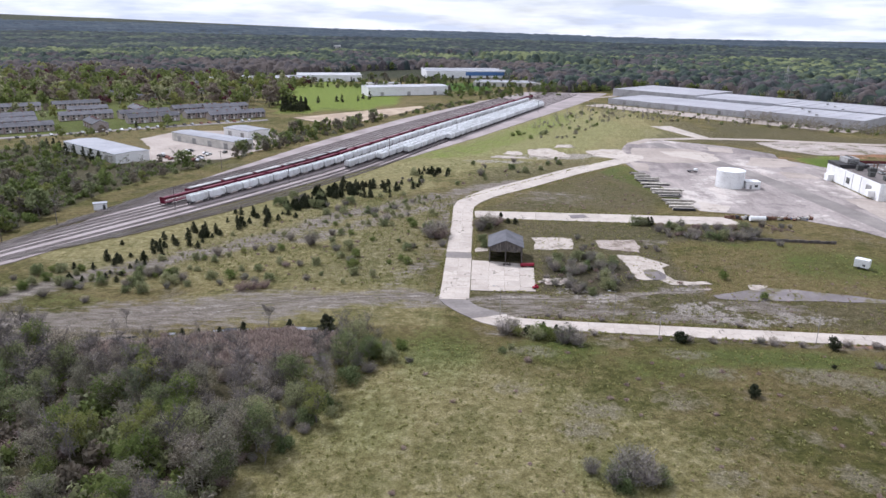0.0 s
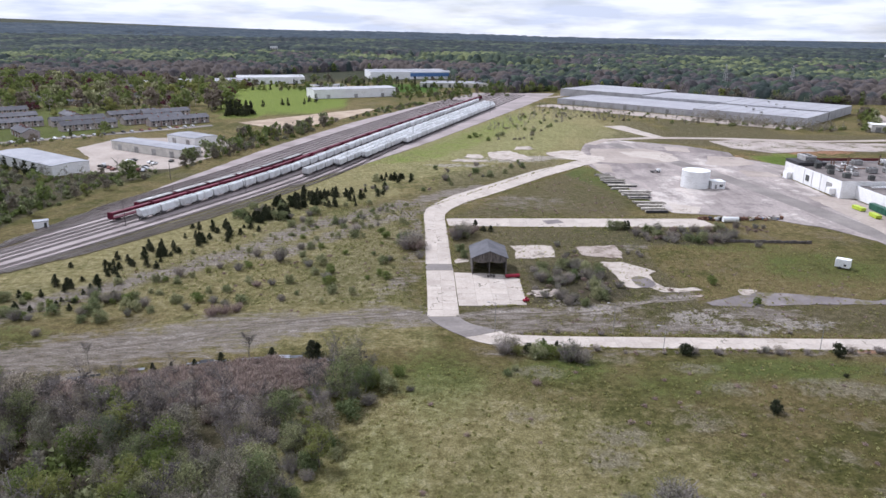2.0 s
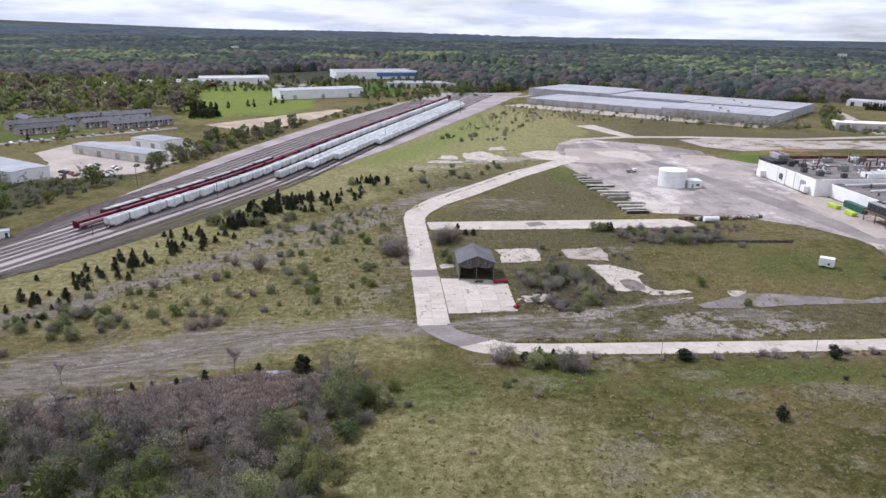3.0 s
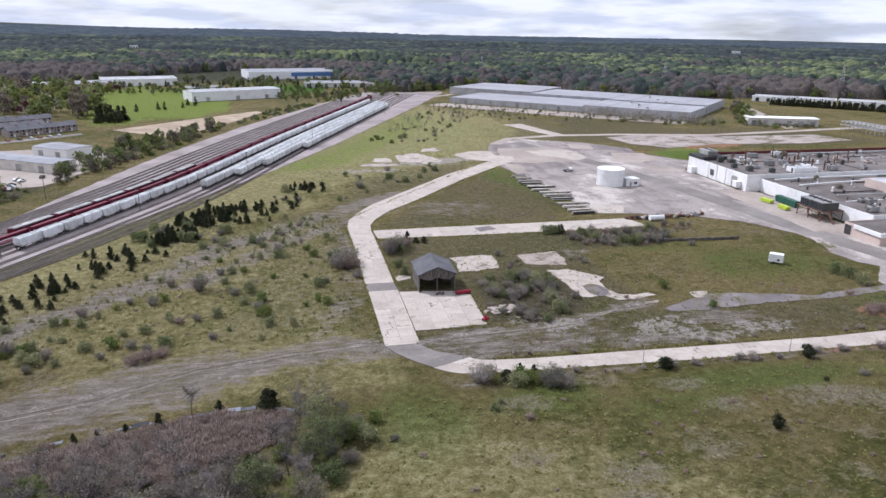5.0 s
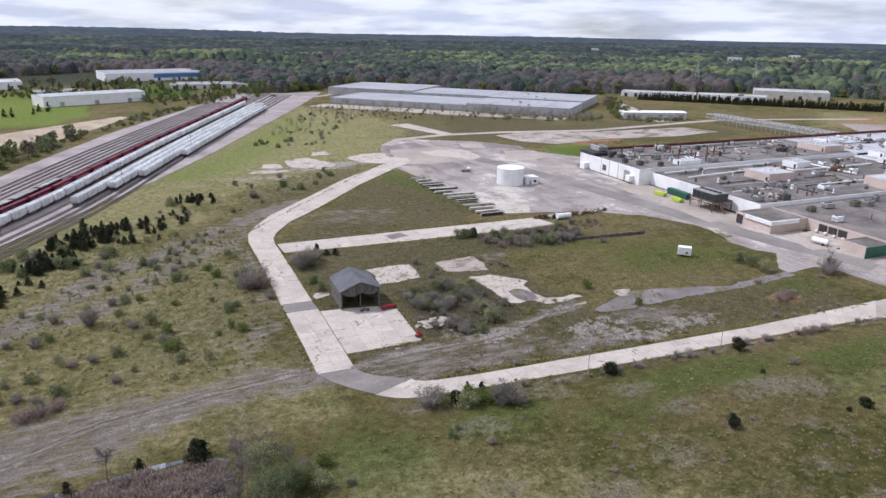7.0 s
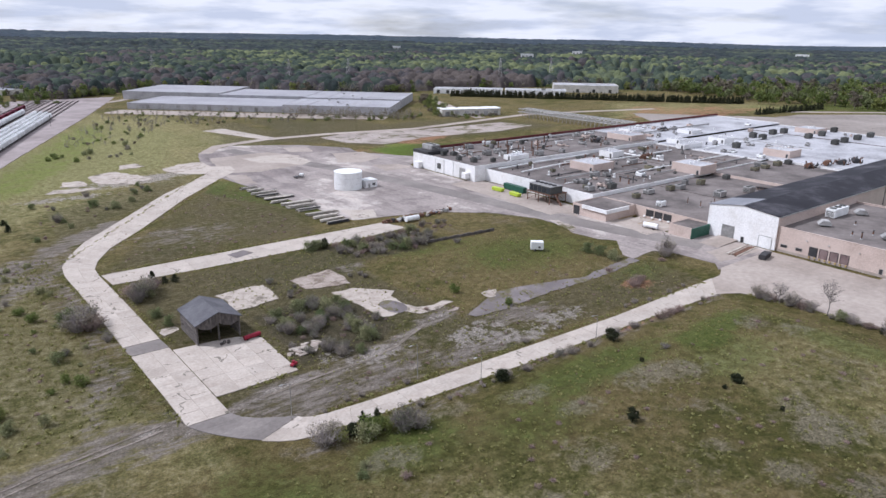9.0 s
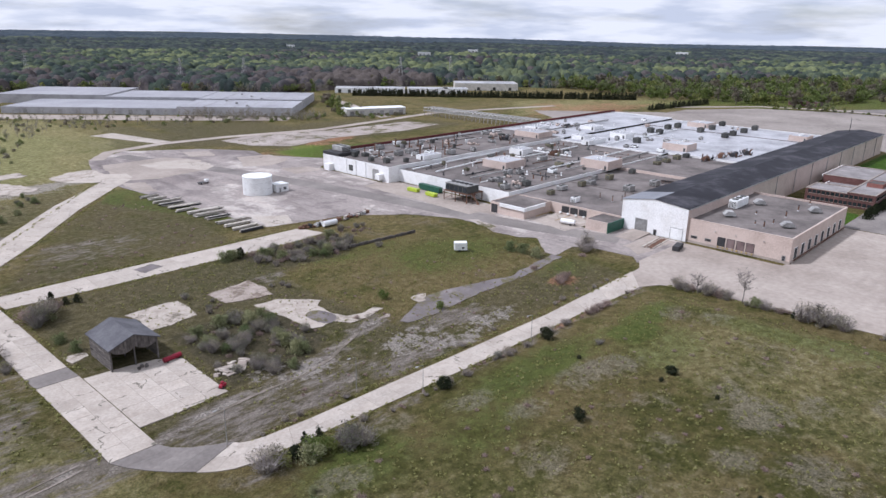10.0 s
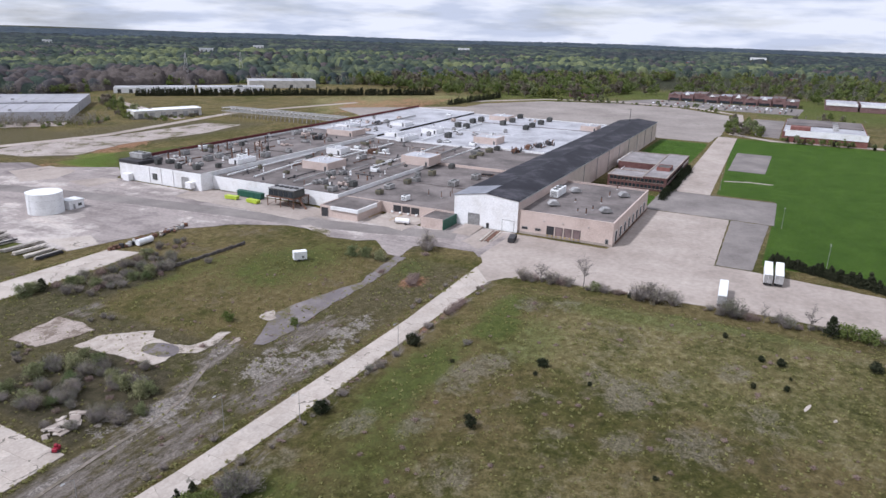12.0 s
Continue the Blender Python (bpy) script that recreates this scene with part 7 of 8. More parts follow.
def clumps(seed, n, h, r, low, fat=1.0):
    g = np.random.default_rng(seed)
    ang, rad = g.uniform(0, math.tau, n), np.sqrt(g.uniform(0, 1, n)) * r * 0.72
    z = low + (h - low) * g.uniform(0.1, 0.92, n)
    k = np.sqrt(np.clip(1 - ((z - low) / (h - low) - 0.4) ** 2 * 2.2, 0.08, 1))
    return np.stack([np.cos(ang) * rad * k, np.sin(ang) * rad * k, z], 1), g.uniform(0.2, 0.42, n) * r * fat


def broadleaf(seed, h, r, count, size, mat, label, n=30, low=0.16, group="trees of the wood"):
    near = count > 1000
    c, rad = clumps(seed, n * 3 if near else n, h, r, h * low, 0.62 if near else 1.0)
    return plant("tree", [("trunk", limb_mesh("trunk", seed, h, r * 0.8, 13 if near else 9, 70 if near else 0, BARK, 0.022 * h)), ("crown", leaf_cloud("crown", seed, c, rad, count, size, mat, loose=0.45 if near else 0.0))], label, "tree", group)


def bush(seed, h, r, count, size, mat, label, n=24, group="bushes in the grass"):
    c, rad = clumps(seed, n, h, r, 0.0, 1.1)
    return plant("bush", [("branchwork", limb_mesh("branchwork", seed, h * 0.8, r * 0.7, 6, 10, BARK, 0.06, 0.05)), ("foliage", leaf_cloud("foliage", seed, c, rad, count, size, mat))], label, "bush", group)


def juniper(seed, h, r, count, size, label="dark green juniper standing in the grass", name="juniper"):
    g = np.random.default_rng(seed)
    z = g.uniform(0.0, 0.97, 34)
    ang = g.uniform(0, math.tau, 34)
    k = r * (1 - z ** 1.6) * 0.6 * g.uniform(0.5, 1.15, 34)
    c = np.stack([np.cos(ang) * k, np.sin(ang) * k, z * h], 1)
    return plant(name, [("trunk", limb_mesh("trunk", seed, h * 0.9, r * 0.3, 4, 0, BARK, 0.09)), ("foliage", leaf_cloud("foliage", seed, c, (r * (1.0 - z ** 1.5) * 0.42 + 0.2) * g.uniform(0.7, 1.2, 34), count, size, LEAF_PINE))], label, "conifer", "junipers along the railway")


def bare_tree(seed, h, r, label="leafless grey tree with thin twigs", haze=300):
    c, rad = clumps(seed, 16, h, r, h * 0.3)
    return plant("bare_tree", [("trunk", limb_mesh("trunk", seed, h, r, 16, 130, BARK_DARK, 0.13, 0.2, 2)), ("foliage", leaf_cloud("foliage", seed, c, rad, haze, 0.075, LEAF_GREY))], label, "tree", "bare trees")


def thicket(seed, h, r, mat, n, label, haze=0, leaf=None):
    parts = [("branchwork", twig_ball("branchwork", seed, h, r, n, mat))]
    if haze:
        c, rad = clumps(seed, 18, h, r, 0.0, 1.1)
        parts.append(("foliage", leaf_cloud("foliage", seed, c, rad, haze, 0.085, leaf or LEAF_GREY)))
    return plant("thicket", parts, label, "bush", "leafless thickets")


KIT = {
    "sage": [bush(11 + k, 3.0, 2.5, 1900, 0.13, LEAF_OLIVE, "sage green budding bush in the rough grass") for k in range(2)],
    "green": [bush(21 + k, 2.6, 2.2, 1500, 0.13, LEAF_GREEN, "fresh green bush in the rough grass") for k in range(2)],
    "lime": [bush(31, 2.2, 1.6, 900, 0.12, LEAF_LIME, "yellow green spring bush in the grass")],
    "pine": [juniper(41, 2.7, 1.2, 800, 0.14), juniper(42, 2.1, 1.2, 700, 0.14), juniper(43, 3.3, 1.3, 950, 0.15)],
    "round": [bush(46, 2.3, 1.5, 1300, 0.13, LEAF_PINE, "small dark rounded evergreen in the meadow", group="evergreens in the meadow")],
    "tuft": [plant("tuft", [("blades", leaf_cloud("blades", 97 + k, [(0, 0, 0.3), (0.3, 0.2, 0.25), (-0.3, 0.15, 0.25), (0.05, -0.35, 0.2)], [0.42, 0.32, 0.32, 0.3], 46, 0.16, LEAF_TUFT, 0.9))], "grass tuft", "grass", "") for k in range(2)],
    "bare": [bare_tree(51, 7.5, 2.6), bare_tree(52, 6.2, 2.2), bare_tree(53, 8.6, 2.4)],
    "grey": [thicket(61, 3.0, 2.4, TWIGS, 80, "grey leafless thicket with a haze of buds", 1300), thicket(62, 2.4, 2.1, TWIGS, 70, "grey leafless thicket in rough grass", 900)],
    "red": [thicket(64, 1.9, 2.1, TWIGS_RED, 70, "reddish brown leafless thicket", 800, LEAF_BRAMBLE)],
    "low": [thicket(66, 0.8, 1.2, TWIGS_RED, 30, "low brown weeds in the grass", 260, LEAF_BRAMBLE)],
    "oak": [broadleaf(71, 8.0, 3.8, 3600, 0.13, LEAF_OLIVE, "sage green leafy tree at the wood's edge"), broadleaf(72, 7.4, 3.4, 3200, 0.13, LEAF_GREEN, "fresh green leafy tree at the wood's edge"),
            broadleaf(74, 8.4, 3.2, 2400, 0.11, LEAF_GREY, "grey budding tree at the wood's edge"), broadleaf(73, 6.8, 2.8, 1900, 0.12, LEAF_LIME, "yellow green tree in young leaf", n=22)],
    "far": [broadleaf(81, 11, 5.4, 230, 0.85, LEAF_GREEN, "green leafy tree among houses", 18), broadleaf(82, 12, 5.2, 220, 0.85, LEAF_WOOD, "budding grey brown tree", 18), broadleaf(84, 10, 5.0, 210, 0.8, LEAF_OLIVE, "sage green tree", 16), broadleaf(85, 10, 5.2, 230, 0.8, LEAF_SPRING, "light green tree", 16),
            broadleaf(83, 9, 4.6, 200, 0.8, LEAF_LIME, "yellow green tree in young leaf", 16), broadleaf(87, 10, 4.8, 220, 0.8, LEAF_SPRING, "light green leafy tree", 16)],
    "plum": [broadleaf(86, 8, 4.2, 220, 0.75, LEAF_PLUM, "plum red ornamental tree", 14)],
    "spruce": [juniper(88, 9.5, 2.8, 300, 0.55, "tall dark spruce standing by itself", "spruce")],
    "scrub": [bush(92, 3.4, 2.8, 170, 0.5, LEAF_OLIVE, "sage green scrub"), bush(93, 3.0, 2.6, 160, 0.48, LEAF_GREEN, "green scrub"), bush(95, 3.2, 2.6, 160, 0.48, LEAF_SPRING, "light green scrub"), bush(96, 3.0, 2.6, 160, 0.45, LEAF_GREY, "grey scrub"), bush(94, 3.4, 2.4, 150, 0.45, LEAF_WOOD, "brown scrub")],
    "barefar": [plant("bare_tree", [("trunk", limb_mesh("trunk", 90, 9, 3.2, 10, 34, TWIGS, 0.16, 0.2)), ("foliage", leaf_cloud("foliage", 90, *clumps(90, 14, 9, 3.2, 2.6), 90, 0.3, LEAF_GREY))], "leafless tree beside the warehouses", "tree", "bare trees")],
}


def put(kind, x, y, s=1.0, k=None):
    """Sets out one plant as a thing of its own."""
    kit = KIT[kind][rng.randrange(len(KIT[kind])) if k is None else k]
    m = pose(x, y, ground_at(x, y) - 0.03, 0, 0, rng.uniform(0, 360))
    if kit["first"] is None:
        ob = kit["first"] = thing(kit["name"], 0, 0, 0, 0, *kit["tags"])
        for key, me in kit["meshes"]:
            new(key, me).parent = ob
    else:
        ob = copy_thing(kit["first"], m)
    ob.matrix_basis = m
    ob.scale = (s * rng.uniform(0.88, 1.14), s * rng.uniform(0.88, 1.14), s * rng.uniform(0.85, 1.15))


def raw(me):
    """Corner places and triangles of a mesh."""
    me.calc_loop_triangles()
    v, t = np.empty(len(me.vertices) * 3), np.empty(len(me.loop_triangles) * 3, int)
    me.vertices.foreach_get("co", v)
    me.loop_triangles.foreach_get("vertices", t)
    return v.reshape(-1, 3), t.reshape(-1, 3)


def grove(name, label, items, category="trees"):
    """Plants past counting, joined into one object. items: (kind, x, y, scale)."""
    V, T, M, mats, base, cache = [], [], [], [], 0, {}
    for kind, x, y, s in items:
        for key, me in rng.choice(KIT[kind])["meshes"]:
            if me.name not in cache:
                cache[me.name] = raw(me)
            v, t = cache[me.name]
            if me.materials[0] not in mats:
                mats.append(me.materials[0])
            a = rng.uniform(0, math.tau)
            c, d = math.cos(a), math.sin(a)
            w, h = s * rng.uniform(0.85, 1.2), s * rng.uniform(0.8, 1.2)
            V.append(np.stack([x + w * (v[:, 0] * c - v[:, 1] * d), y + w * (v[:, 0] * d + v[:, 1] * c), v[:, 2] * h + ground_at(x, y) - 0.03], 1))
            T.append(t + base)
            M.append(np.full(len(t), mats.index(me.materials[0])))
            base += len(v)
    V, T, M = np.concatenate(V), np.concatenate(T), np.concatenate(M)
    me = bpy.data.meshes.new(name)
    me.vertices.add(len(V))
    me.vertices.foreach_set("co", V.ravel())
    me.loops.add(T.size)
    me.loops.foreach_set("vertex_index", T.ravel())
    me.polygons.add(len(T))
    me.polygons.foreach_set("loop_start", np.arange(len(T)) * 3)
    for m in mats:
        me.materials.append(m)
    me.polygons.foreach_set("material_index", M)
    me.update(calc_edges=True)
    return tagged(new(name, me), label, category, kind="stuff")


PARKING = [(503, 152), (545, 148), (640, 150), (702, 158), (744, 215), (744, 280), (712, 355), (640, 398), (600, 400), (509, 494), (470, 440), (505, 400)]


def spots_in(kinds, outline, n, s0, s1, gap=0.0):
    xs, ys = [p[0] for p in outline], [p[1] for p in outline]
    got, tries, cells = [], 0, set()
    while len(got) < n and tries < n * 30:
        tries += 1
        x, y = rng.uniform(min(xs), max(xs)), rng.uniform(min(ys), max(ys))
        if inside(x, y, outline) and not inside(x, y, PARKING) and (gap == 0 or (int(x / gap), int(y / gap)) not in cells):
            if gap:
                cells.add((int(x / gap), int(y / gap)))
            got.append((rng.choice(kinds), x, y, rng.uniform(s0, s1)))
    return got


def inside(x, y, outline):
    hit = False
    for i in range(len(outline)):
        (ax, ay), (bx, by) = outline[i - 1], outline[i]
        if (ay > y) != (by > y) and x < (bx - ax) * (y - ay) / (by - ay) + ax:
            hit = not hit
    return hit


def scatter(kinds, outline, n, s0, s1, gap=0.0):
    for kind, x, y, s in spots_in(kinds, outline, n, s0, s1, gap):
        put(kind, x, y, s)


# the near wood: trees, bare trees behind them, then brambles
wood_core = [(-42, 112), (-47, 100), (-46, 70), (-130, 55), (-150, 110), (-112, 138), (-88, 132), (-64, 124)]
scatter(["oak", "oak", "oak", "oak", "bare"], wood_core, 150, 0.8, 1.4, 4.2)
scatter(["bare", "bare", "oak", "grey"], [(-64, 124), (-88, 132), (-112, 138), (-150, 120), (-150, 146), (-110, 149), (-84, 146), (-58, 138)], 54, 0.95, 1.5, 3.8)
scatter(["grey", "sage", "grey", "bare", "sage", "oak"], [(-62, 124), (-46, 110), (-41, 108), (-31, 128), (-23, 152), (-26, 164), (-38, 162), (-46, 140)], 66, 0.65, 1.3, 2.6)
grove("undergrowth", "dense undergrowth of saplings and brambles in the wood", spots_in(["scrub", "scrub", "scrub", "red"], wood_core + [], 520, 0.6, 1.15, 2.4), "undergrowth")
def reed_bed(outline, count, seed):
    """Dead stems past counting, leaning this way and that."""
    g = np.random.default_rng(seed)
    xs, ys = [p[0] for p in outline], [p[1] for p in outline]
    x, y = g.uniform(min(xs), max(xs), count * 2), g.uniform(min(ys), max(ys), count * 2)
    keep = (plot(x, y, outline, 2.5) + g.uniform(-0.35, 0.35, len(x))) > 0.5
    x, y = x[keep][:count], y[keep][:count]
    n = len(x)
    tall = 0.7 + 0.5 * np.sin(x * 0.9 + np.sin(y * 0.7) * 2) * np.sin(y * 1.1 + np.sin(x * 0.4)) + 0.3 * np.sin(x * 0.31) + g.uniform(-0.3, 0.6, n)
    tall = np.clip(tall, 0.15, 2.0)
    ang, lean = g.uniform(0, math.tau, n), g.uniform(0.0, 0.9, n)
    w = g.uniform(0.05, 0.13, n)
    turn = g.uniform(0, math.tau, n)
    foot = np.stack([x, y, np.full(n, -0.1)], 1)
    side = np.stack([np.cos(turn) * w, np.sin(turn) * w, np.zeros(n)], 1)
    tip = foot + np.stack([np.cos(ang) * lean, np.sin(ang) * lean, tall + 0.1], 1)
    V = np.stack([foot - side, foot + side, tip + side * 0.7, tip - side * 0.7], 1).reshape(-1, 3)
    return tagged(new("dead_reeds", mesh_of("dead_reeds", V.tolist(), np.arange(n * 4).reshape(-1, 4).tolist(), LEAF_REED)), "pinkish brown bed of dead reeds and brambles", "reeds", kind="stuff")


reed_bed([(-90, 157), (-81, 160), (-68, 165), (-54, 168), (-40, 167.5), (-38, 161), (-42, 155), (-50, 152), (-60, 148), (-70, 147), (-87, 150), (-112, 148), (-112, 152)], 38000, 5)
grove("bare_wood", "belt of tall grey leafless trees behind the reeds", spots_in(["bare", "bare", "bare", "grey"], [(-150, 118), (-112, 130), (-88, 128), (-64, 124), (-48, 118), (-44, 138), (-50, 146), (-66, 146), (-84, 151), (-112, 152), (-150, 150)], 110, 0.85, 1.5, 3.4)
      + spots_in(["bare", "grey", "red", "red"], [(-66, 158), (-90, 154), (-112, 150), (-112, 140), (-84, 146), (-64, 146)], 44, 0.5, 0.95, 2.6))
grove("brambles", "leafless bramble clumps among dead reeds", spots_in(["red"], [(-38, 166), (-66, 164), (-100, 154), (-112, 146), (-84, 148), (-60, 137), (-38, 148)], 80, 0.35, 0.9, 2.2), "brambles")
fence = thing("silt_fence", label="low silt fence of pale plastic on stakes", category="fence")
FABRIC = material("pale bluish plastic sheet", (0.46, 0.47, 0.53), (0.25, 0.26, 0.30), (0.62, 0.63, 0.68), 1.2, 5, 0.5, 0.3, vary=0.3)
line = [(-104, 156), (-91, 160), (-76, 165), (-61, 168), (-46, 169.5), (-38, 167)]
for (ax, ay), (bx, by) in zip(line, line[1:]):
    n = max(2, int(math.dist((ax, ay), (bx, by)) / 3))
    for k in range(n):
        u, w = k / n, (k + 1) / n
        p, q = Vector((ax + (bx - ax) * u, ay + (by - ay) * u, 0)), Vector((ax + (bx - ax) * w, ay + (by - ay) * w, 0))
        sag = rng.uniform(0.1, 0.5)
        if rng.random() < (0.15 if ax > -62 else 0.45):
            continue
        lie = rng.uniform(0.2, 0.9)
        bm = bmesh.new()
        v = [bm.verts.new(c) for c in (p, q, q + Vector((0, lie, 0.75 - sag)), p + Vector((0, lie, 0.75 - sag)))]
        bm.faces.new(v)
        bmesh.ops.solidify(bm, geom=bm.faces, thickness=0.03)
        part("fabric", bm, rng.choice((FABRIC, FABRIC, ROOF_METAL) if ax > -62 else (ROOF_METAL, UNIT_DARK, FABRIC)), fence)
        part("stake", boxes((p.x - 0.04, p.x + 0.04, p.y - 0.04, p.y + 0.04, 0, 0.95)), WOOD_GREY, fence)
for x, y, k, s in ((-53.5, 169.8, "pine", 1.2), (-65, 166.6, "pine", 1.15), (-71, 165.4, "pine", 0.7), (-76, 164, "pine", 0.6), (-80, 163, "pine", 0.55), (-84, 161.5, "red", 0.8), (-31, 162, "bare", 0.85), (-28, 160, "bare", 0.8), (-34, 158, "bare", 0.85), (-25, 156, "sage", 0.8),
                   (-22, 158, "green", 0.9), (-96.4, 165.9, "bare", 0.7), (-58.7, 168.4, "bare", 1.0), (-36.9, 164.8, "bare", 1.1), (-33.2, 165.1, "bare", 1.0), (-43.6, 169.4, "pine", 2.0), (-42.4, 170, "pine", 1.5), (-100.3, 129.6, "bare", 1.7), (-98.8, 132.2, "bare", 1.6), (-73.4, 142.6, "bare", 1.5), (-74.2, 139.8, "bare", 1.4), (-50, 106, "bare", 1.3), (-55, 112, "oak", 1.2), (-47, 104, "oak", 1.0), (-28, 154, "green", 1.1), (-40, 150, "green", 1.0), (-31, 156, "green", 1.0), (-19, 150, "grey", 0.6), (-46, 146, "pine", 1.3)):
    put(k, x, y, s)
# bushes of the meadow and the road
for x, y, k, s in ((25, 108.4, "grey", 2.0), (28.2, 107.8, "grey", 1.8), (22.2, 106.6, "grey", 1.4), (26, 110.6, "grey", 1.8), (18.4, 109.6, "grey", 0.9), (30.4, 108.4, "sage", 0.9), (23.4, 105.2, "sage", 0.9), (49.4, 171.6, "round", 1.25), (87.5, 170.8, "round", 1.35), (57.0, 140.6, "round", 1.05), (89.4, 136.7, "round", 1.05),
                   (84.5, 136.9, "round", 0.45), (85.8, 124.4, "round", 0.4), (80.7, 156.5, "round", 0.4), (128.7, 100.2, "round", 0.55), (118.8, 90.8, "round", 0.6), (118.7, 86.3, "round", 0.85), (102.9, 91.6, "round", 0.5), (105.3, 84.8, "round", 0.55), (126.4, 66, "round", 1.1), (57.4, 104.3, "round", 0.4), (91.8, 157.7, "grey", 0.7), (112, 84, "round", 0.3), (4, 173.0, "grey", 1.6), (6.6, 172, "lime", 1.2), (10, 172.6, "round", 1.1), (13, 171, "green", 1.5), (16, 170, "lime", 1.4), (11.5, 169.5, "sage", 1.2), (19, 167.5, "grey", 1.8), (20.4, 169, "bare", 0.9), (17.5, 175.4, "pine", 0.9), (14, 175.5, "pine", 0.8), (21.8, 166.6, "grey", 1.6),
                   (3, 157, "sage", 0.5), (9, 152, "low", 1.2), (5, 160, "sage", 0.5), (70, 173, "grey", 0.7), (-20.8, 262, "grey", 2.4), (-20.4, 257, "red", 2.0), (-23.6, 258, "grey", 2.2), (-25, 263, "sage", 1.4), (-18.5, 247, "grey", 0.8), (-4.6, 276, "red", 2.0), (-2, 274, "grey", 2.0), (0.6, 278, "red", 2.0), (-5, 270, "grey", 1.6),
                   (3, 284, "pine", 1.3), (6, 282, "pine", 1.2), (9, 281, "pine", 1.2), (-2, 272, "sage", 1.0), (-4, 256, "sage", 0.9), (-3, 248, "sage", 0.8), (-46, 220, "lime", 1.3), (-47, 221, "green", 1.0), (-67, 244, "grey", 1.6), (-52, 239, "sage", 1.1), (-56, 238, "grey", 1.0),
                   (-88, 232, "lime", 0.8), (-96, 228, "grey", 1.0), (-76, 196, "red", 1.2), (-73, 197, "red", 1.2), (-70, 199, "red", 1.1), (-69, 219, "red", 0.9), (62, 286, "sage", 1.2), (65, 286, "pine", 1.2), (63.4, 284.6, "pine", 1.0), (59, 285, "sage", 1.2),
                   (140, 225.7, "sage", 1.25), (141, 220.4, "sage", 1.1), (140.9, 214.7, "sage", 1.25), (130, 207, "low", 1.4), (128, 194, "red", 1.2), (125, 193, "red", 1.2), (131, 195, "red", 1.0), (160, 206.6, "bare", 0.85), (159.6, 206, "grey", 2.0), (154, 203.6, "low", 1.6),
                   (75, 222, "green", 0.9), (82, 205, "green", 0.7), (108, 262, "grey", 0.9), (96, 268, "grey", 1.3), (60, 216, "low", 1)):
    put(k, x, y, s)
for x, y in ((113, 172.4), (116, 172.6), (119, 172.2), (110, 172.4)):
    put("red", x, y, 0.9)
# junipers along the railway, in loose drifts
for y0, y1, n, d0, d1, s0, s1 in ((212, 250, 34, 28, 62, 0.7, 1.2), (250, 300, 36, 26, 62, 0.7, 1.3), (292, 345, 78, 34, 62, 0.9, 1.6), (318, 350, 14, 60, 76, 0.8, 1.4), (345, 385, 16, 50, 76, 0.8, 1.4), (196, 214, 14, 40, 74, 0.6, 1.0)):
    for k in range(n):
        y = rng.uniform(y0, y1)
        put("pine", curve_x(y, AXIS) + rng.triangular(d0, d1, (d0 + d1) / 2), y, rng.uniform(s0, s1))
scatter(["sage", "grey", "grey", "low", "sage", "green"], [(-130, 200), (-100, 225), (-60, 290), (-30, 330), (-26, 250), (-30, 215), (-60, 205), (-100, 190)], 64, 0.4, 1.0, 4)
scatter(["sage", "grey", "sage"], [(-98, 285), (-70, 280), (-58, 300), (-76, 325), (-96, 310)], 18, 0.7, 1.2, 3)
scatter(["sage", "green", "grey"], [(-160, 185), (-120, 180), (-90, 200), (-116, 214), (-155, 205)], 44, 0.5, 1.1, 2.6)
scatter(["low", "low", "sage", "grey"], [(-60, 345), (-20, 345), (30, 395), (50, 430), (20, 430), (-30, 400)], 40, 0.5, 1.2, 4)
scatter(["grey", "sage", "sage", "low", "grey"], [(17, 206), (30, 203), (48, 214), (44, 236), (30, 240), (18, 236)], 58, 0.65, 1.15, 1.8)
scatter(["grey", "low", "sage"], [(56, 243), (62, 238), (60, 264), (56, 264)], 5, 0.4, 0.8, 2.5)
scatter(["low", "grey"], [(32, 244), (39, 244), (39, 264), (32, 266)], 6, 0.4, 0.8, 2.5)
scatter(["grey", "sage", "grey", "red"], [(62, 286), (104, 283), (104, 268), (88, 264), (66, 270)], 48, 0.65, 1.15, 1.8)
scatter(["grey", "red", "low"], [(106, 292), (124, 290), (120, 280), (98, 280)], 20, 0.5, 0.9, 2)
grove("meadow_weeds", "low dead weeds and tussocks scattered over the meadow", spots_in(["low"], [(-20, 160), (140, 168), (148, 60), (-20, 80)], 150, 0.2, 0.75, 3)
      + spots_in(["low", "grey"], [(2, 171.5), (140, 171.5), (140, 173.4), (2, 173.8)], 60, 0.3, 0.7, 1.2) + spots_in(["low", "grey"], [(6, 183), (140, 182), (140, 184), (6, 185)], 22, 0.3, 0.6, 2)
      + spots_in(["low", "low", "sage"], [(-130, 190), (-20, 200), (-20, 330), (-70, 330)], 170, 0.25, 0.7, 3) + spots_in(["low"], [(16, 184), (140, 186), (140, 230), (60, 250), (16, 200)], 90, 0.2, 0.6, 3)
      + spots_in(["low"], [(0, 305), (70, 305), (70, 400), (50, 400), (0, 330)], 60, 0.3, 0.7, 4), "weeds")
verge = []
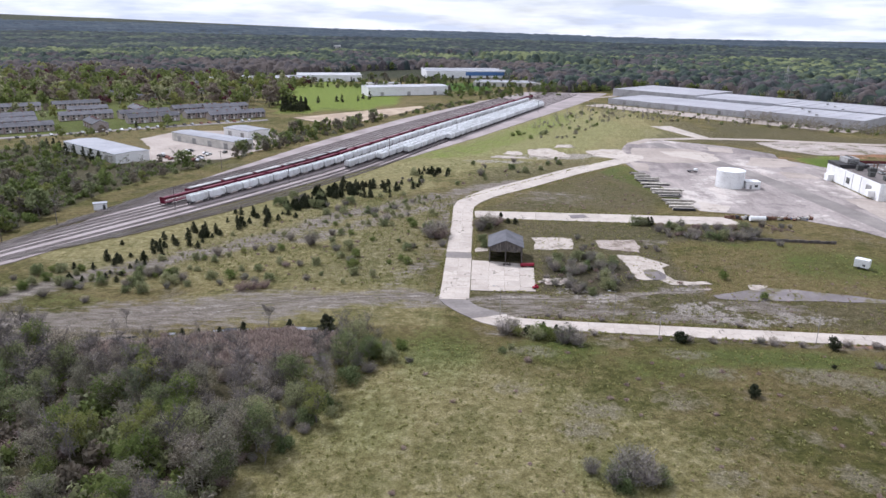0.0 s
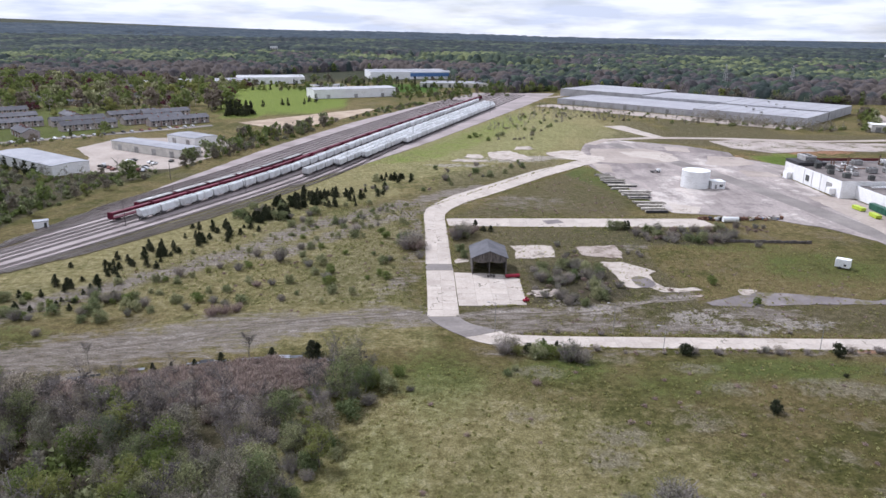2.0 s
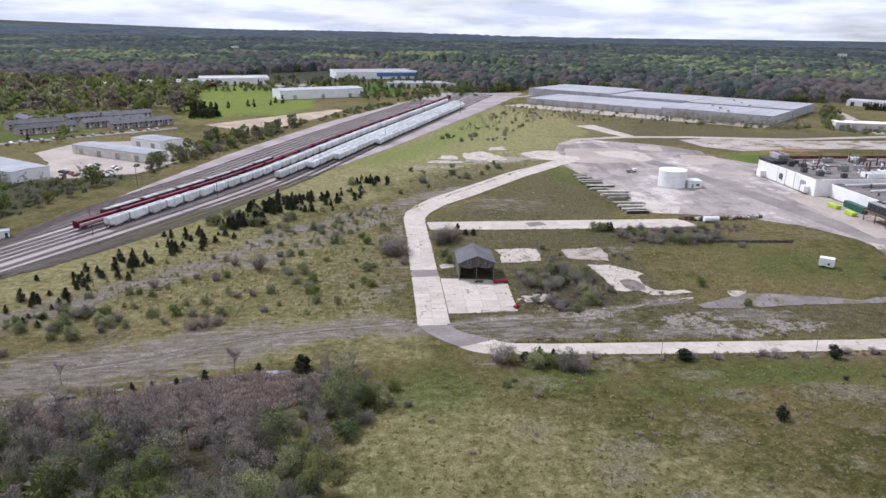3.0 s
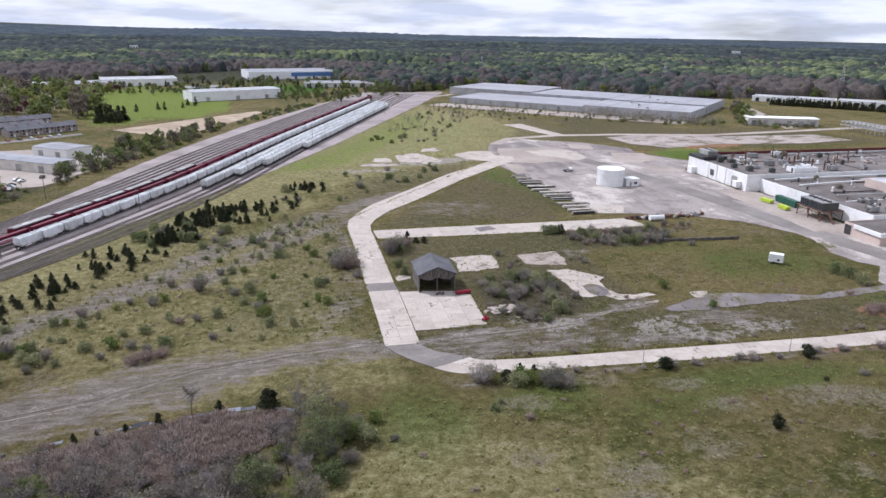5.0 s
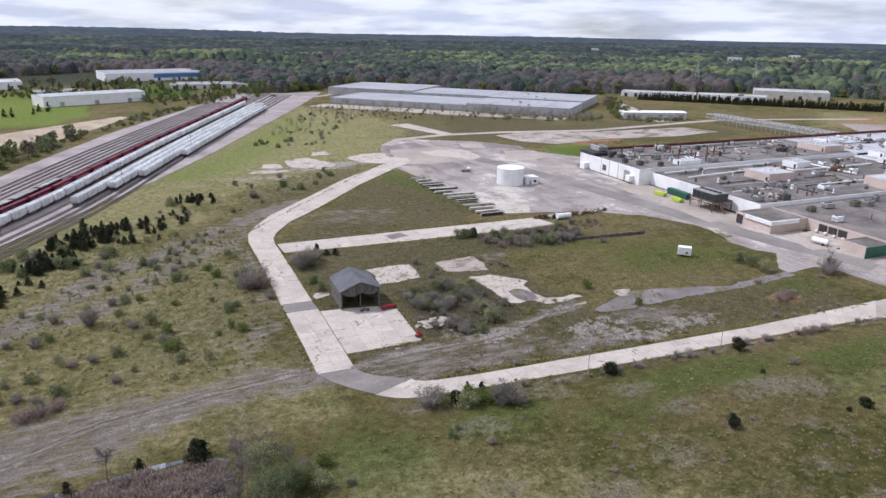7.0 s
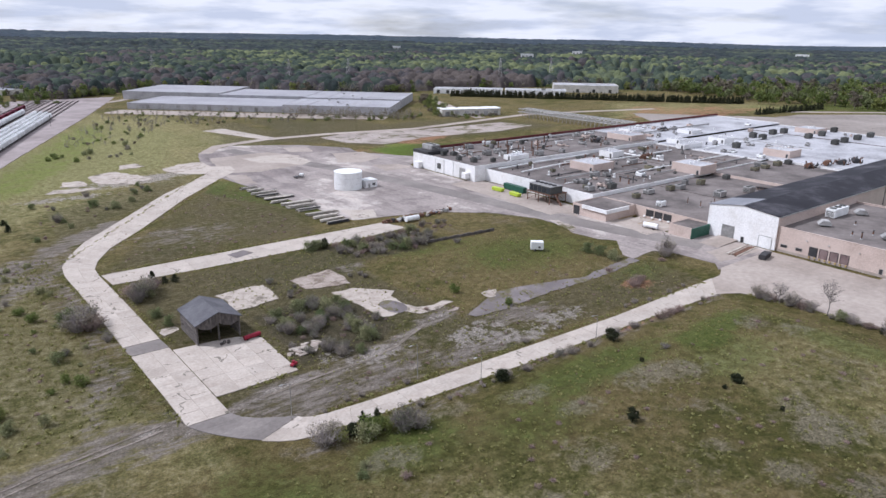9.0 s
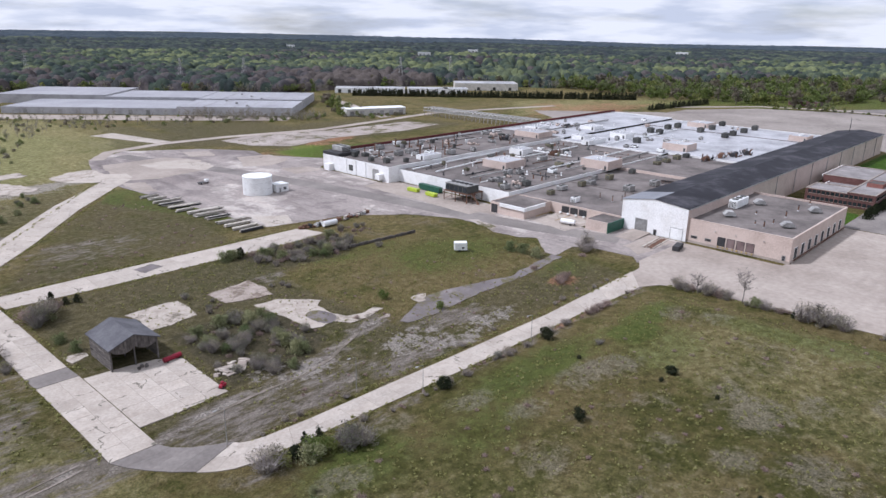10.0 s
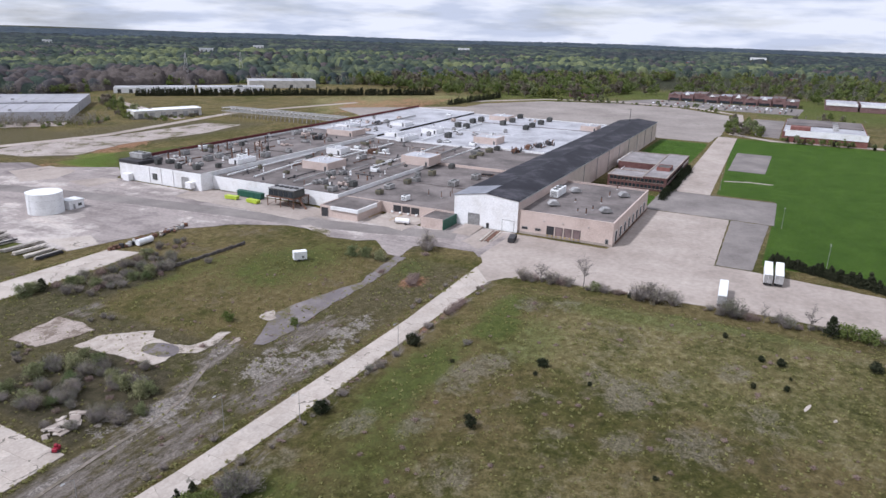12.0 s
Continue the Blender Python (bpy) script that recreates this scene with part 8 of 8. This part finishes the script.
for (ax, ay), (bx, by) in (((-16.6, 196), (-18.4, 306)), ((-6, 236), (-7.8, 288)), ((6, 175.6), (140, 172.6)), ((8, 183.4), (148, 181.6)), ((-9, 302), (98, 303)), ((-5, 287.4), (100, 287.6)), ((-18, 318), (74, 440)), ((2, 328), (76, 421)), ((-6, 202.4), (13, 203)), ((14.4, 204), (14.4, 226)), ((152.6, 131), (148, 170))):
    n = int(math.dist((ax, ay), (bx, by)) * 1.5)
    verge += [("tuft", ax + (bx - ax) * u + rng.gauss(0, 0.45), ay + (by - ay) * u + rng.gauss(0, 0.45), rng.uniform(0.3, 0.85)) for u in (rng.random() for _ in range(n))]
grove("grass_tufts", "grass tufts in the meadow and along the concrete", verge + spots_in(["tuft"], [(-30, 165), (140, 168), (150, 50), (-45, 60)], 4200, 0.25, 0.75, 0.9) + spots_in(["tuft"], [(-130, 200), (-20, 205), (-20, 330), (-70, 330)], 1600, 0.3, 0.9, 1.5)
      + spots_in(["tuft"], [(14, 184), (140, 184), (150, 210), (130, 260), (90, 285), (0, 285), (15, 262)], 1500, 0.25, 0.75, 1.2), "grass")
# row of bare trees on the apron's rim
for x, y, k, s in ((148.4, 164, "grey", 1.2), (149, 158, "bare", 1.25), (150, 155, "grey", 1.5), (151, 150, "grey", 1.3), (151, 145, "bare", 1.4), (150.5, 141, "sage", 1.1), (150.5, 138, "grey", 1.2), (150, 127, "grey", 1.9), (150.5, 122, "grey", 2.0), (151, 117, "grey", 1.5), (151, 124, "bare", 0.9),
                   (150, 100, "grey", 1.7), (150.5, 96, "red", 1.4), (150, 88, "bare", 0.8), (150, 86, "grey", 1.4), (151, 80, "bare", 0.8), (150, 75, "pine", 2.0), (150, 71, "green", 1.5), (149, 66, "green", 1.6), (148, 60, "green", 1.6), (150, 130, "pine", 0.8), (150, 92, "bare", 0.75), (150.6, 103, "grey", 1.3), (149.6, 161, "red", 1.2), (150.4, 152, "red", 1.2), (151, 134, "red", 0.9)):
    put(k, x, y, s)
grove("rim_brush", "brown brush along the rim of the apron", spots_in(["red", "low", "grey"], [(147, 166), (150, 166), (153, 150), (153, 110), (154, 60), (150, 60), (150, 110), (149.5, 150)], 60, 0.4, 0.8, 1.6), "brush")
grove("conifer_hedge", "dark conifer hedge along the lawn", [("pine", 212 - 17 * k / 79 + rng.uniform(-1.2, 1.2), 93 - 38 * k / 79 + rng.uniform(-1.2, 1.2), rng.uniform(1.1, 1.5)) for k in range(80)], "hedge")
grove("office_hedge", "dark clipped shrubs along the office wall", [("pine", 291 + k * 3.3, 146.4 + rng.uniform(-0.8, 0.8), rng.uniform(1.2, 1.9)) for k in range(25)], "hedge")
# the bright grass beyond the yard, and the strips round the warehouses
grove("roadside_trees", "leafless trees and scrub before the warehouses", spots_in(["barefar", "barefar", "scrub", "scrub"], [(20, 560), (70, 560), (120, 650), (140, 620), (200, 600), (240, 600), (210, 680), (110, 740), (80, 700)], 210, 0.4, 0.75, 4)
      + spots_in(["scrub", "scrub"], [(5, 500), (60, 520), (70, 570), (15, 560)], 16, 0.5, 1.0, 4) + spots_in(["barefar", "scrub", "barefar"], [(226, 604), (296, 560), (330, 590), (300, 592), (222, 668)], 150, 0.5, 0.95, 3)
      + spots_in(["scrub", "scrub", "far"], [(330, 570), (350, 556), (405, 690), (398, 700)], 80, 0.5, 1.0, 4) + spots_in(["scrub"], [(340, 545), (400, 550), (395, 556), (340, 562)], 24, 0.5, 0.9, 3))
grove("trackside_scrub", "dense mixed scrub and young trees beside the tracks", spots_in(["far", "scrub", "scrub", "barefar", "scrub"], [(-186, 190), (-184, 300), (-174, 350), (-152, 410), (-162, 420), (-205, 383), (-230, 388), (-290, 430), (-360, 400), (-330, 230), (-240, 150)], 620, 0.4, 0.95, 3.6) + spots_in(["scrub", "scrub", "far"], [(-188, 190), (-186, 262), (-196, 300), (-232, 300), (-262, 200)], 300, 0.6, 1.0, 2.8) + spots_in(["scrub"], [(-186, 190), (-186, 300), (-180, 350), (-160, 404), (-207, 378), (-232, 380), (-300, 425), (-340, 330), (-250, 160)], 900, 0.35, 0.8, 2.6)
      + spots_in(["scrub", "scrub", "far", "barefar"], [(-152, 412), (-118, 512), (-92, 610), (-100, 612), (-150, 520), (-166, 430)], 170, 0.5, 0.9, 3) + spots_in(["scrub"], [(-88, 620), (-60, 660), (-20, 760), (-40, 760), (-72, 700)], 60, 0.5, 0.9, 4))
grove("shed_conifers", "dark conifers along the white shed", [("spruce", x, y, rng.uniform(0.7, 1.0)) for x, y in ((-268, 413), (-260, 406), (-251, 400), (-242, 394), (-233, 387), (-225, 381), (-277, 421), (-286, 428))] + spots_in(["spruce"], [(-200, 640), (-176, 640), (-176, 668), (-200, 664)], 14, 1.1, 1.5, 4)
      + spots_in(["spruce"], [(-215, 690), (-140, 780), (-130, 770), (-200, 680)], 8, 0.7, 1.0, 6))
# gardens among the houses
town = [(-180, 600), (-235, 560), (-290, 500), (-420, 450), (-560, 560), (-760, 800), (-640, 1060), (-380, 960), (-260, 780), (-195, 690)]
grove("garden_trees", "mixed garden and street trees among the houses", spots_in(["far", "far", "far", "far", "far", "plum", "far", "barefar"], [(-190, 690), (-260, 665), (-330, 680), (-470, 620), (-560, 640), (-820, 820), (-700, 1100), (-380, 980), (-250, 960), (-240, 800)], 640, 1.0, 1.75, 8)
      + spots_in(["far", "far", "spruce", "barefar"], town, 160, 0.6, 1.05, 8) + spots_in(["far", "scrub"], [(-240, 545), (-300, 480), (-380, 420), (-384, 412), (-296, 466), (-236, 536)], 26, 0.4, 0.7, 4))
grove("hall_trees", "budding trees round the distant halls", spots_in(["far", "barefar", "spruce", "far"], [(-400, 930), (-250, 900), (-160, 870), (-140, 900), (-60, 900), (60, 940), (70, 1010), (40, 1120), (-40, 1080), (-130, 1090), (-190, 1100), (-400, 1080)], 330, 0.5, 0.95, 6)
      + spots_in(["far", "scrub"], [(-60, 800), (0, 790), (80, 860), (70, 920), (-60, 880)], 110, 0.5, 0.9, 5) + spots_in(["far"], [(60, 880), (160, 915), (180, 960), (60, 1000)], 90, 0.6, 0.9, 6))
# dark hedge in front of the north-east halls, and trees of the retail strip
grove("boundary_hedge", "long dark conifer belt before the distant halls", [("spruce", 462 + 225 * k / 399 + rng.uniform(-3, 3), 716 - 232 * k / 399 + rng.uniform(-3, 3), rng.uniform(0.6, 0.85)) for k in range(400)]
      + [("spruce", 605 + 110 * k / 69 + rng.uniform(-2, 2), 420 - 10 * k / 69 + rng.uniform(-2, 2), rng.uniform(0.5, 0.7)) for k in range(70)], "hedge")
grove("retail_trees", "street trees round the shops and their car parks", spots_in(["far", "far", "barefar"], [(545, 118), (610, 122), (640, 150), (600, 165), (556, 150)], 60, 0.5, 0.85, 4) + spots_in(["spruce", "far"], [(536, 30), (543, 30), (543, 104), (536, 104)], 26, 0.4, 0.6, 3)
      + spots_in(["far", "far", "barefar"], [(880, 280), (1300, 260), (1320, -160), (900, -160), (900, 60)], 460, 0.9, 1.4, 8) + spots_in(["far"], [(760, 330), (860, 300), (1000, 300), (1250, 300), (900, 600), (760, 660), (690, 470)], 520, 1.0, 1.5, 7)
      + spots_in(["scrub", "far", "scrub"], [(700, 160), (750, 200), (750, 290), (716, 352), (722, 280), (726, 220)], 46, 0.4, 0.8, 5) + spots_in(["far", "scrub", "barefar"], [(640, 40), (740, 30), (740, 100), (690, 104), (645, 104)], 40, 0.4, 0.7, 5))


FAR_HALLS = [(-12, 2300, 22), (33, 2500, 26), (43, 2000, 34), (47, 2300, 30), (63, 2600, 40), (85, 2600, 50)]


RIM = [(-60, 1150), (-40, 1200), (-35.4, 1130), (-30, 1060), (-22.5, 1050), (-16.6, 1090), (-9.4, 1230), (-4.9, 1290), (1, 1210), (3, 1020), (7.8, 870), (12.9, 960), (20, 950), (24, 900), (30, 880), (33, 900), (36, 930), (44, 1000),
       (51, 980), (58, 1000), (64.7, 1120), (74, 1330), (82, 1400), (92, 1500), (110, 1500)]


def canopy(name, a0, a1, da, rows, cell, seed, low, tall, wood):
    """A far wood as one sheet of domed crowns, seen from outside and above."""
    az = np.radians(np.arange(a0, a1, da))
    start = np.interp(np.degrees(az), [p[0] for p in RIM], [p[1] for p in RIM])
    R = np.maximum(np.array(rows)[:, None], start[None, :] + np.linspace(0, 1, len(rows))[:, None])
    X, Y = -30 + R * np.sin(az)[None, :], 30 + R * np.cos(az)[None, :]

    def rnd(i, j, k):
        v = np.sin(i * 127.1 + j * 311.7 + k * 74.7 + seed) * 43758.5453
        return v - np.floor(v)
    az_all = np.broadcast_to(np.degrees(az)[None, :], X.shape)
    ci, cj = np.floor(X / cell), np.floor(Y / cell)
    Z, tone = np.full(X.shape, low), np.zeros(X.shape)
    wide = np.sin(X / 210 + np.sin(Y / 330) * 2) + np.sin(Y / 170 + np.sin(X / 260) * 2 + 1.3)
    for di in (-1, 0, 1):
        for dj in (-1, 0, 1):
            i, j = ci + di, cj + dj
            px, py = (i + 0.5 + (rnd(i, j, 1) - 0.5) * 0.9) * cell, (j + 0.5 + (rnd(i, j, 2) - 0.5) * 0.9) * cell
            thin = np.where((az_all > 38) & (R < 2500), 0.4, 0.05)
            h = tall * (0.55 + 0.65 * rnd(i, j, 3)) * (rnd(i, j, 4) > np.where(wide < -1.3, 0.9, thin))
            rr = cell * (0.55 + 0.3 * rnd(i, j, 5))
            d = np.hypot(X - px, Y - py) / rr
            z = np.where(d < 1, h * (0.35 + 0.65 * np.sqrt(np.clip(1 - d * d, 0, 1))), low)
            tone = np.where(z > Z, rnd(i, j, 6), tone)
            Z = np.maximum(Z, z)
    for a_, r_, w_ in FAR_HALLS:
        off = np.abs(az_all - a_) * np.pi / 180 * R
        Z = np.where((off < w_ * 0.8 + 6 * np.sin(R * 0.05)) & (R > r_ - 330) & (R < r_ + 40), low, Z)
    Z = Z + (rnd(np.arange(X.shape[0])[:, None] * 1.0, np.arange(X.shape[1])[None, :] * 1.0, 9) - 0.5) * tall * 0.12
    Z[0, :] = -0.5
    Z = Z * np.clip((R - start) / 4, 0.0, 1) - 0.4 + land(X, Y)
    ny_, nx_ = X.shape
    mesh = bpy.data.meshes.new(name)
    ii = np.arange(nx_ * ny_).reshape(ny_, nx_)
    q = np.stack([ii[:-1, :-1], ii[1:, :-1], ii[1:, 1:], ii[:-1, 1:]], -1).reshape(-1, 4)
    mesh.vertices.add(nx_ * ny_)
    mesh.vertices.foreach_set("co", np.stack([X, Y, Z], -1).ravel())
    mesh.loops.add(q.size)
    mesh.loops.foreach_set("vertex_index", q.ravel())
    mesh.polygons.add(len(q))
    mesh.polygons.foreach_set("loop_start", np.arange(len(q)) * 4)
    mesh.update(calc_edges=True)
    mesh.attributes.new("tone", "FLOAT", "POINT").data.foreach_set("value", tone.ravel().astype(np.float32))
    bare = ease(14, -2, az_all) * ease(1480, 1300, R) + 0.8 * ease(8, 16, az_all) * ease(46, 40, az_all) * ease(1200, 1050, R)
    mesh.attributes.new("stand", "FLOAT", "POINT").data.foreach_set("value", bare.ravel().astype(np.float32))
    mesh.materials.append(wood)
    return tagged(new(name, mesh), "broad mixed woodland in early spring leaf", "woodland", kind="stuff")


def canopy_material(name, tones):
    m = bpy.data.materials.new(name)
    m.use_nodes = True
    t = m.node_tree
    p = t.nodes["Principled BSDF"]
    co = t.nodes.new("ShaderNodeTexCoord").outputs["Object"]
    at = t.nodes.new("ShaderNodeAttribute")
    at.attribute_name = "tone"
    flat = t.nodes.new("ShaderNodeMapping")
    flat.inputs["Scale"].default_value = (1.0, 1.0, 0.0)
    link(t, co, flat.inputs["Vector"])
    region, mid = noise_of(t, flat.outputs[0], 0.0042, 5, 0.6), noise_of(t, co, 0.3, 4, 0.7)
    stand = t.nodes.new("ShaderNodeAttribute")
    stand.attribute_name = "stand"
    mix = calc(t, "ADD", calc(t, "MULTIPLY", at.outputs["Fac"], 0.55), calc(t, "MULTIPLY_ADD", region, 2.6, -1.0))
    mix = calc(t, "SUBTRACT", mix, calc(t, "MULTIPLY", stand.outputs["Fac"], 0.45))
    col = ramp(t, mix, tones)
    col = blend(t, 0.4, col, ramp(t, mid, ((0.36, (0.4, 0.4, 0.4)), (0.64, (1.6, 1.6, 1.6)))), "MULTIPLY")
    link(t, col, p.inputs["Base Color"])
    p.inputs["Roughness"].default_value, p.inputs["Specular IOR Level"].default_value = 0.95, 0.05
    return m


CANOPY = canopy_material("mixed wood", ((0.0, (0.091, 0.077, 0.070)), (0.14, (0.073, 0.064, 0.066)), (0.26, (0.060, 0.058, 0.060)), (0.36, (0.031, 0.041, 0.039)), (0.52, (0.049, 0.064, 0.049)), (0.70, (0.075, 0.090, 0.059)), (0.86, (0.114, 0.131, 0.067)), (1.0, (0.150, 0.166, 0.084))))
# cooler and greyer than the near wood: distance haze put into the tones
CANOPY_FAR = canopy_material("mixed forest greyed by distance haze", ((0.0, (0.070, 0.068, 0.066)), (0.2, (0.050, 0.055, 0.055)), (0.4, (0.030, 0.038, 0.042)), (0.6, (0.040, 0.050, 0.050)), (0.8, (0.058, 0.070, 0.057)), (1.0, (0.090, 0.104, 0.068))))
# the last ridges, their grey blue standing in for thick haze
HAZY_RIDGES = canopy_material("distant forest with blue haze in its colour", ((0.0, (0.060, 0.068, 0.080)), (0.3, (0.040, 0.052, 0.066)), (0.6, (0.050, 0.064, 0.080)), (1.0, (0.074, 0.088, 0.094))))
rows, r, s = [], 855.0, 2.6
while r < 1900:
    rows.append(r)
    r += s
    s *= 1.0035
canopy("near_woods", -48, 98, 0.14, rows, 13.0, 3, -1.0, 15.0, CANOPY)
edge = []
for k in range(1500):
    a = rng.uniform(-44, 92)
    r0_ = float(np.interp(a, [p[0] for p in RIM], [p[1] for p in RIM])) + rng.uniform(-6, 26)
    edge.append((rng.choice(("barefar", "barefar", "far", "scrub", "barefar")), -30 + r0_ * math.sin(radians(a)), 30 + r0_ * math.cos(radians(a)), rng.uniform(0.75, 1.25)))
grove("wood_edge", "grey budding and green trees along the rim of the woods", edge)
rows, s = [], 9.0
while r < 3250:
    rows.append(r)
    r += s
    s *= 1.004
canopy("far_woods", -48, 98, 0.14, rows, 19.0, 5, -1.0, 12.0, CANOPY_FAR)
rows, s = [], 15.0
while r < 4850:
    rows.append(r)
    r += s
    s *= 1.006
# outermost ring of woods, in the haze-tinted tones
canopy("backdrop", -48, 98, 0.16, rows, 30.0, 9, -1.0, 10.0, HAZY_RIDGES)

for a, r, w in FAR_HALLS:
    x, y = -30 + r * math.sin(radians(a)), 30 + r * math.cos(radians(a))
    ob = box_hall(x - w / 2, x + w / 2, y - 12, y + 12, 8, rng.choice((ROOF_WHITE, GREY_ROOF2)), WHITE_WALL, "pale hall in a clearing of the distant woods", None, 3, -a)
    ob.location.z = float(land(x, y))

# ---- concrete slabs of the roads, piece by piece ----
def slab_set(name, label, cells, mat=CONCRETE):
    """cells: corner lists of each slab; every slab is a part with a crack-wide joint round it."""
    t = thing(name, label=label, category="road", kind="structure")
    for c in cells:
        cx, cy = sum(p[0] for p in c) / len(c), sum(p[1] for p in c) / len(c)
        top = 0.06 + rng.uniform(-0.012, 0.012)
        bm = bmesh.new()
        shrunk = [(cx + (x - cx) * (1 - 0.025 / max(1, math.dist((x, y), (cx, cy)))), cy + (y - cy) * (1 - 0.025 / max(1, math.dist((x, y), (cx, cy))))) for x, y in c]
        prism(bm, shrunk, 2, -0.15, top)
        part("slab", bm, mat, t)


def strip(left, right, step, lanes=2):
    """Slabs between two edges given as point lists of equal length."""
    cells = []
    for (a, b), (c, d) in zip(zip(left, left[1:]), zip(right, right[1:])):
        n = max(1, round((math.dist(a, b) + math.dist(c, d)) / 2 / step))
        for k in range(n):
            for j in range(lanes):
                def at(u, v):
                    p = (a[0] + (b[0] - a[0]) * u, a[1] + (b[1] - a[1]) * u)
                    q = (c[0] + (d[0] - c[0]) * u, c[1] + (d[1] - c[1]) * u)
                    return p[0] + (q[0] - p[0]) * v, p[1] + (q[1] - p[1]) * v
                cells.append([at(k / n, j / lanes), at(k / n, (j + 1) / lanes), at((k + 1) / n, (j + 1) / lanes), at((k + 1) / n, j / lanes)])
    return cells


slab_set("concrete_road", "pale jointed concrete road past the open shed", strip(
    [(-15.6, 195), (-15.7, 210), (-16.3, 234)], [(-6.6, 195), (-6.8, 210), (-7.2, 234)], 5))
slab_set("concrete_road", "pale concrete road bending towards the yard", strip(
    [(-16.6, 240.5), (-17, 277), (-18, 306), (-17, 316), (-13, 327), (-5, 342), (9, 360), (42, 403), (74, 437), (84, 447)],
    [(-7.6, 240.5), (-8.3, 277), (-9, 300), (-8.6, 308), (-6, 316), (1, 329), (16, 347), (48, 390), (78, 424), (90, 436)], 6))
slab_set("road_patch", "grey asphalt patch across the concrete road", strip([(-16.3, 234.2), (-16.6, 240.3)], [(-7.2, 234.2), (-7.6, 240.3)], 7, 1), ASPHALT)
slab_set("shed_forecourt", "cracked pale concrete forecourt of the shed", strip([(-6.5, 203), (-1, 203), (4, 203.3), (9, 203.6), (13.6, 204)], [(-7, 232), (-1, 231.5), (4, 231), (9, 230), (14, 226)], 5, 6))
slab_set("road_bend", "grey asphalt bend joining the two roads", strip([(-15.6, 194.8), (-14, 191.6), (-11.6, 188), (-8.6, 184.4), (-5.4, 181.4)], [(-6.6, 194.8), (-5.2, 192), (-2.6, 189.4), (0.6, 187.4), (4.4, 185.4)], 20, 1), ASPHALT)
slab_set("concrete_road", "long straight pale concrete road beside the meadow", strip(
    [(-5.6, 181.2), (-3, 179), (0, 177.4), (4, 176.4), (20, 175.8), (60, 174.4), (100, 174.3), (140, 173.2)], [(4.2, 185.2), (5, 184.2), (7, 183.3), (10, 182.7), (20, 182), (60, 181.2), (100, 180.6), (152, 182.6)], 6.2))
slab_set("middle_road", "pale concrete side road towards the yard", strip([(-7.5, 289), (18, 288), (86, 288), (104, 290)], [(-8.4, 300), (18, 300.8), (80, 301.4), (100, 302)], 7))
sheet("road_hole", ragged([(32.3, 297.3), (38.8, 299.4), (41, 294.4), (33.8, 291.6)], 1.2, 0.5, 83), 0.0, 0.084, ASPHALT_WEEDY, label="dark broken patch in the side road", category="slab", kind="structure")
for k, (o, m, text) in enumerate((([(15, 247), (21, 247), (29, 249), (30, 255), (30.4, 262), (25, 263), (15, 262), (16, 255)], CONCRETE_BROKEN, "broken pale concrete floor slab in the grass"), ([(39, 251), (45, 249), (53, 247.5), (54.5, 254), (54, 263), (46, 262), (38.5, 261), (39.5, 256)], CONCRETE_PINK, "reddish broken concrete floor in the grass"),
                                  ([(-6.4, 241.5), (-1.5, 243), (-1.8, 246.5), (-6.5, 246)], CONCRETE_BROKEN, "small concrete slab beside the shed"))):
    sheet("old_floor", ragged(o, 1.2, 0.7, 80 + k), -0.2, 0.05, m, label=text, category="slab", kind="structure")
sheet("broken_pad", ragged([(44.3, 243.3), (52.1, 243.3), (61, 234), (57.4, 231), (57.2, 224), (59, 219), (63.4, 217.8), (69, 219), (70.4, 216.4), (63.2, 214.4), (57, 214.6), (54, 219), (49.5, 218), (46.9, 218.9), (46.2, 229.6), (45.2, 236)], 1.2, 0.5, 40), -0.2, 0.05, CONCRETE_BROKEN, label="broken pale concrete pad with a curved tail", category="slab", kind="structure")
sheet("round_patch", ragged([(53.6 + 3.4 * math.cos(a * math.tau / 14), 223.6 + 5.4 * math.sin(a * math.tau / 14)) for a in range(14)], 2, 0.3, 41), 0.0, 0.058, ASPHALT_WEEDY, label="round grey asphalt patch on the pad", category="slab", kind="structure")
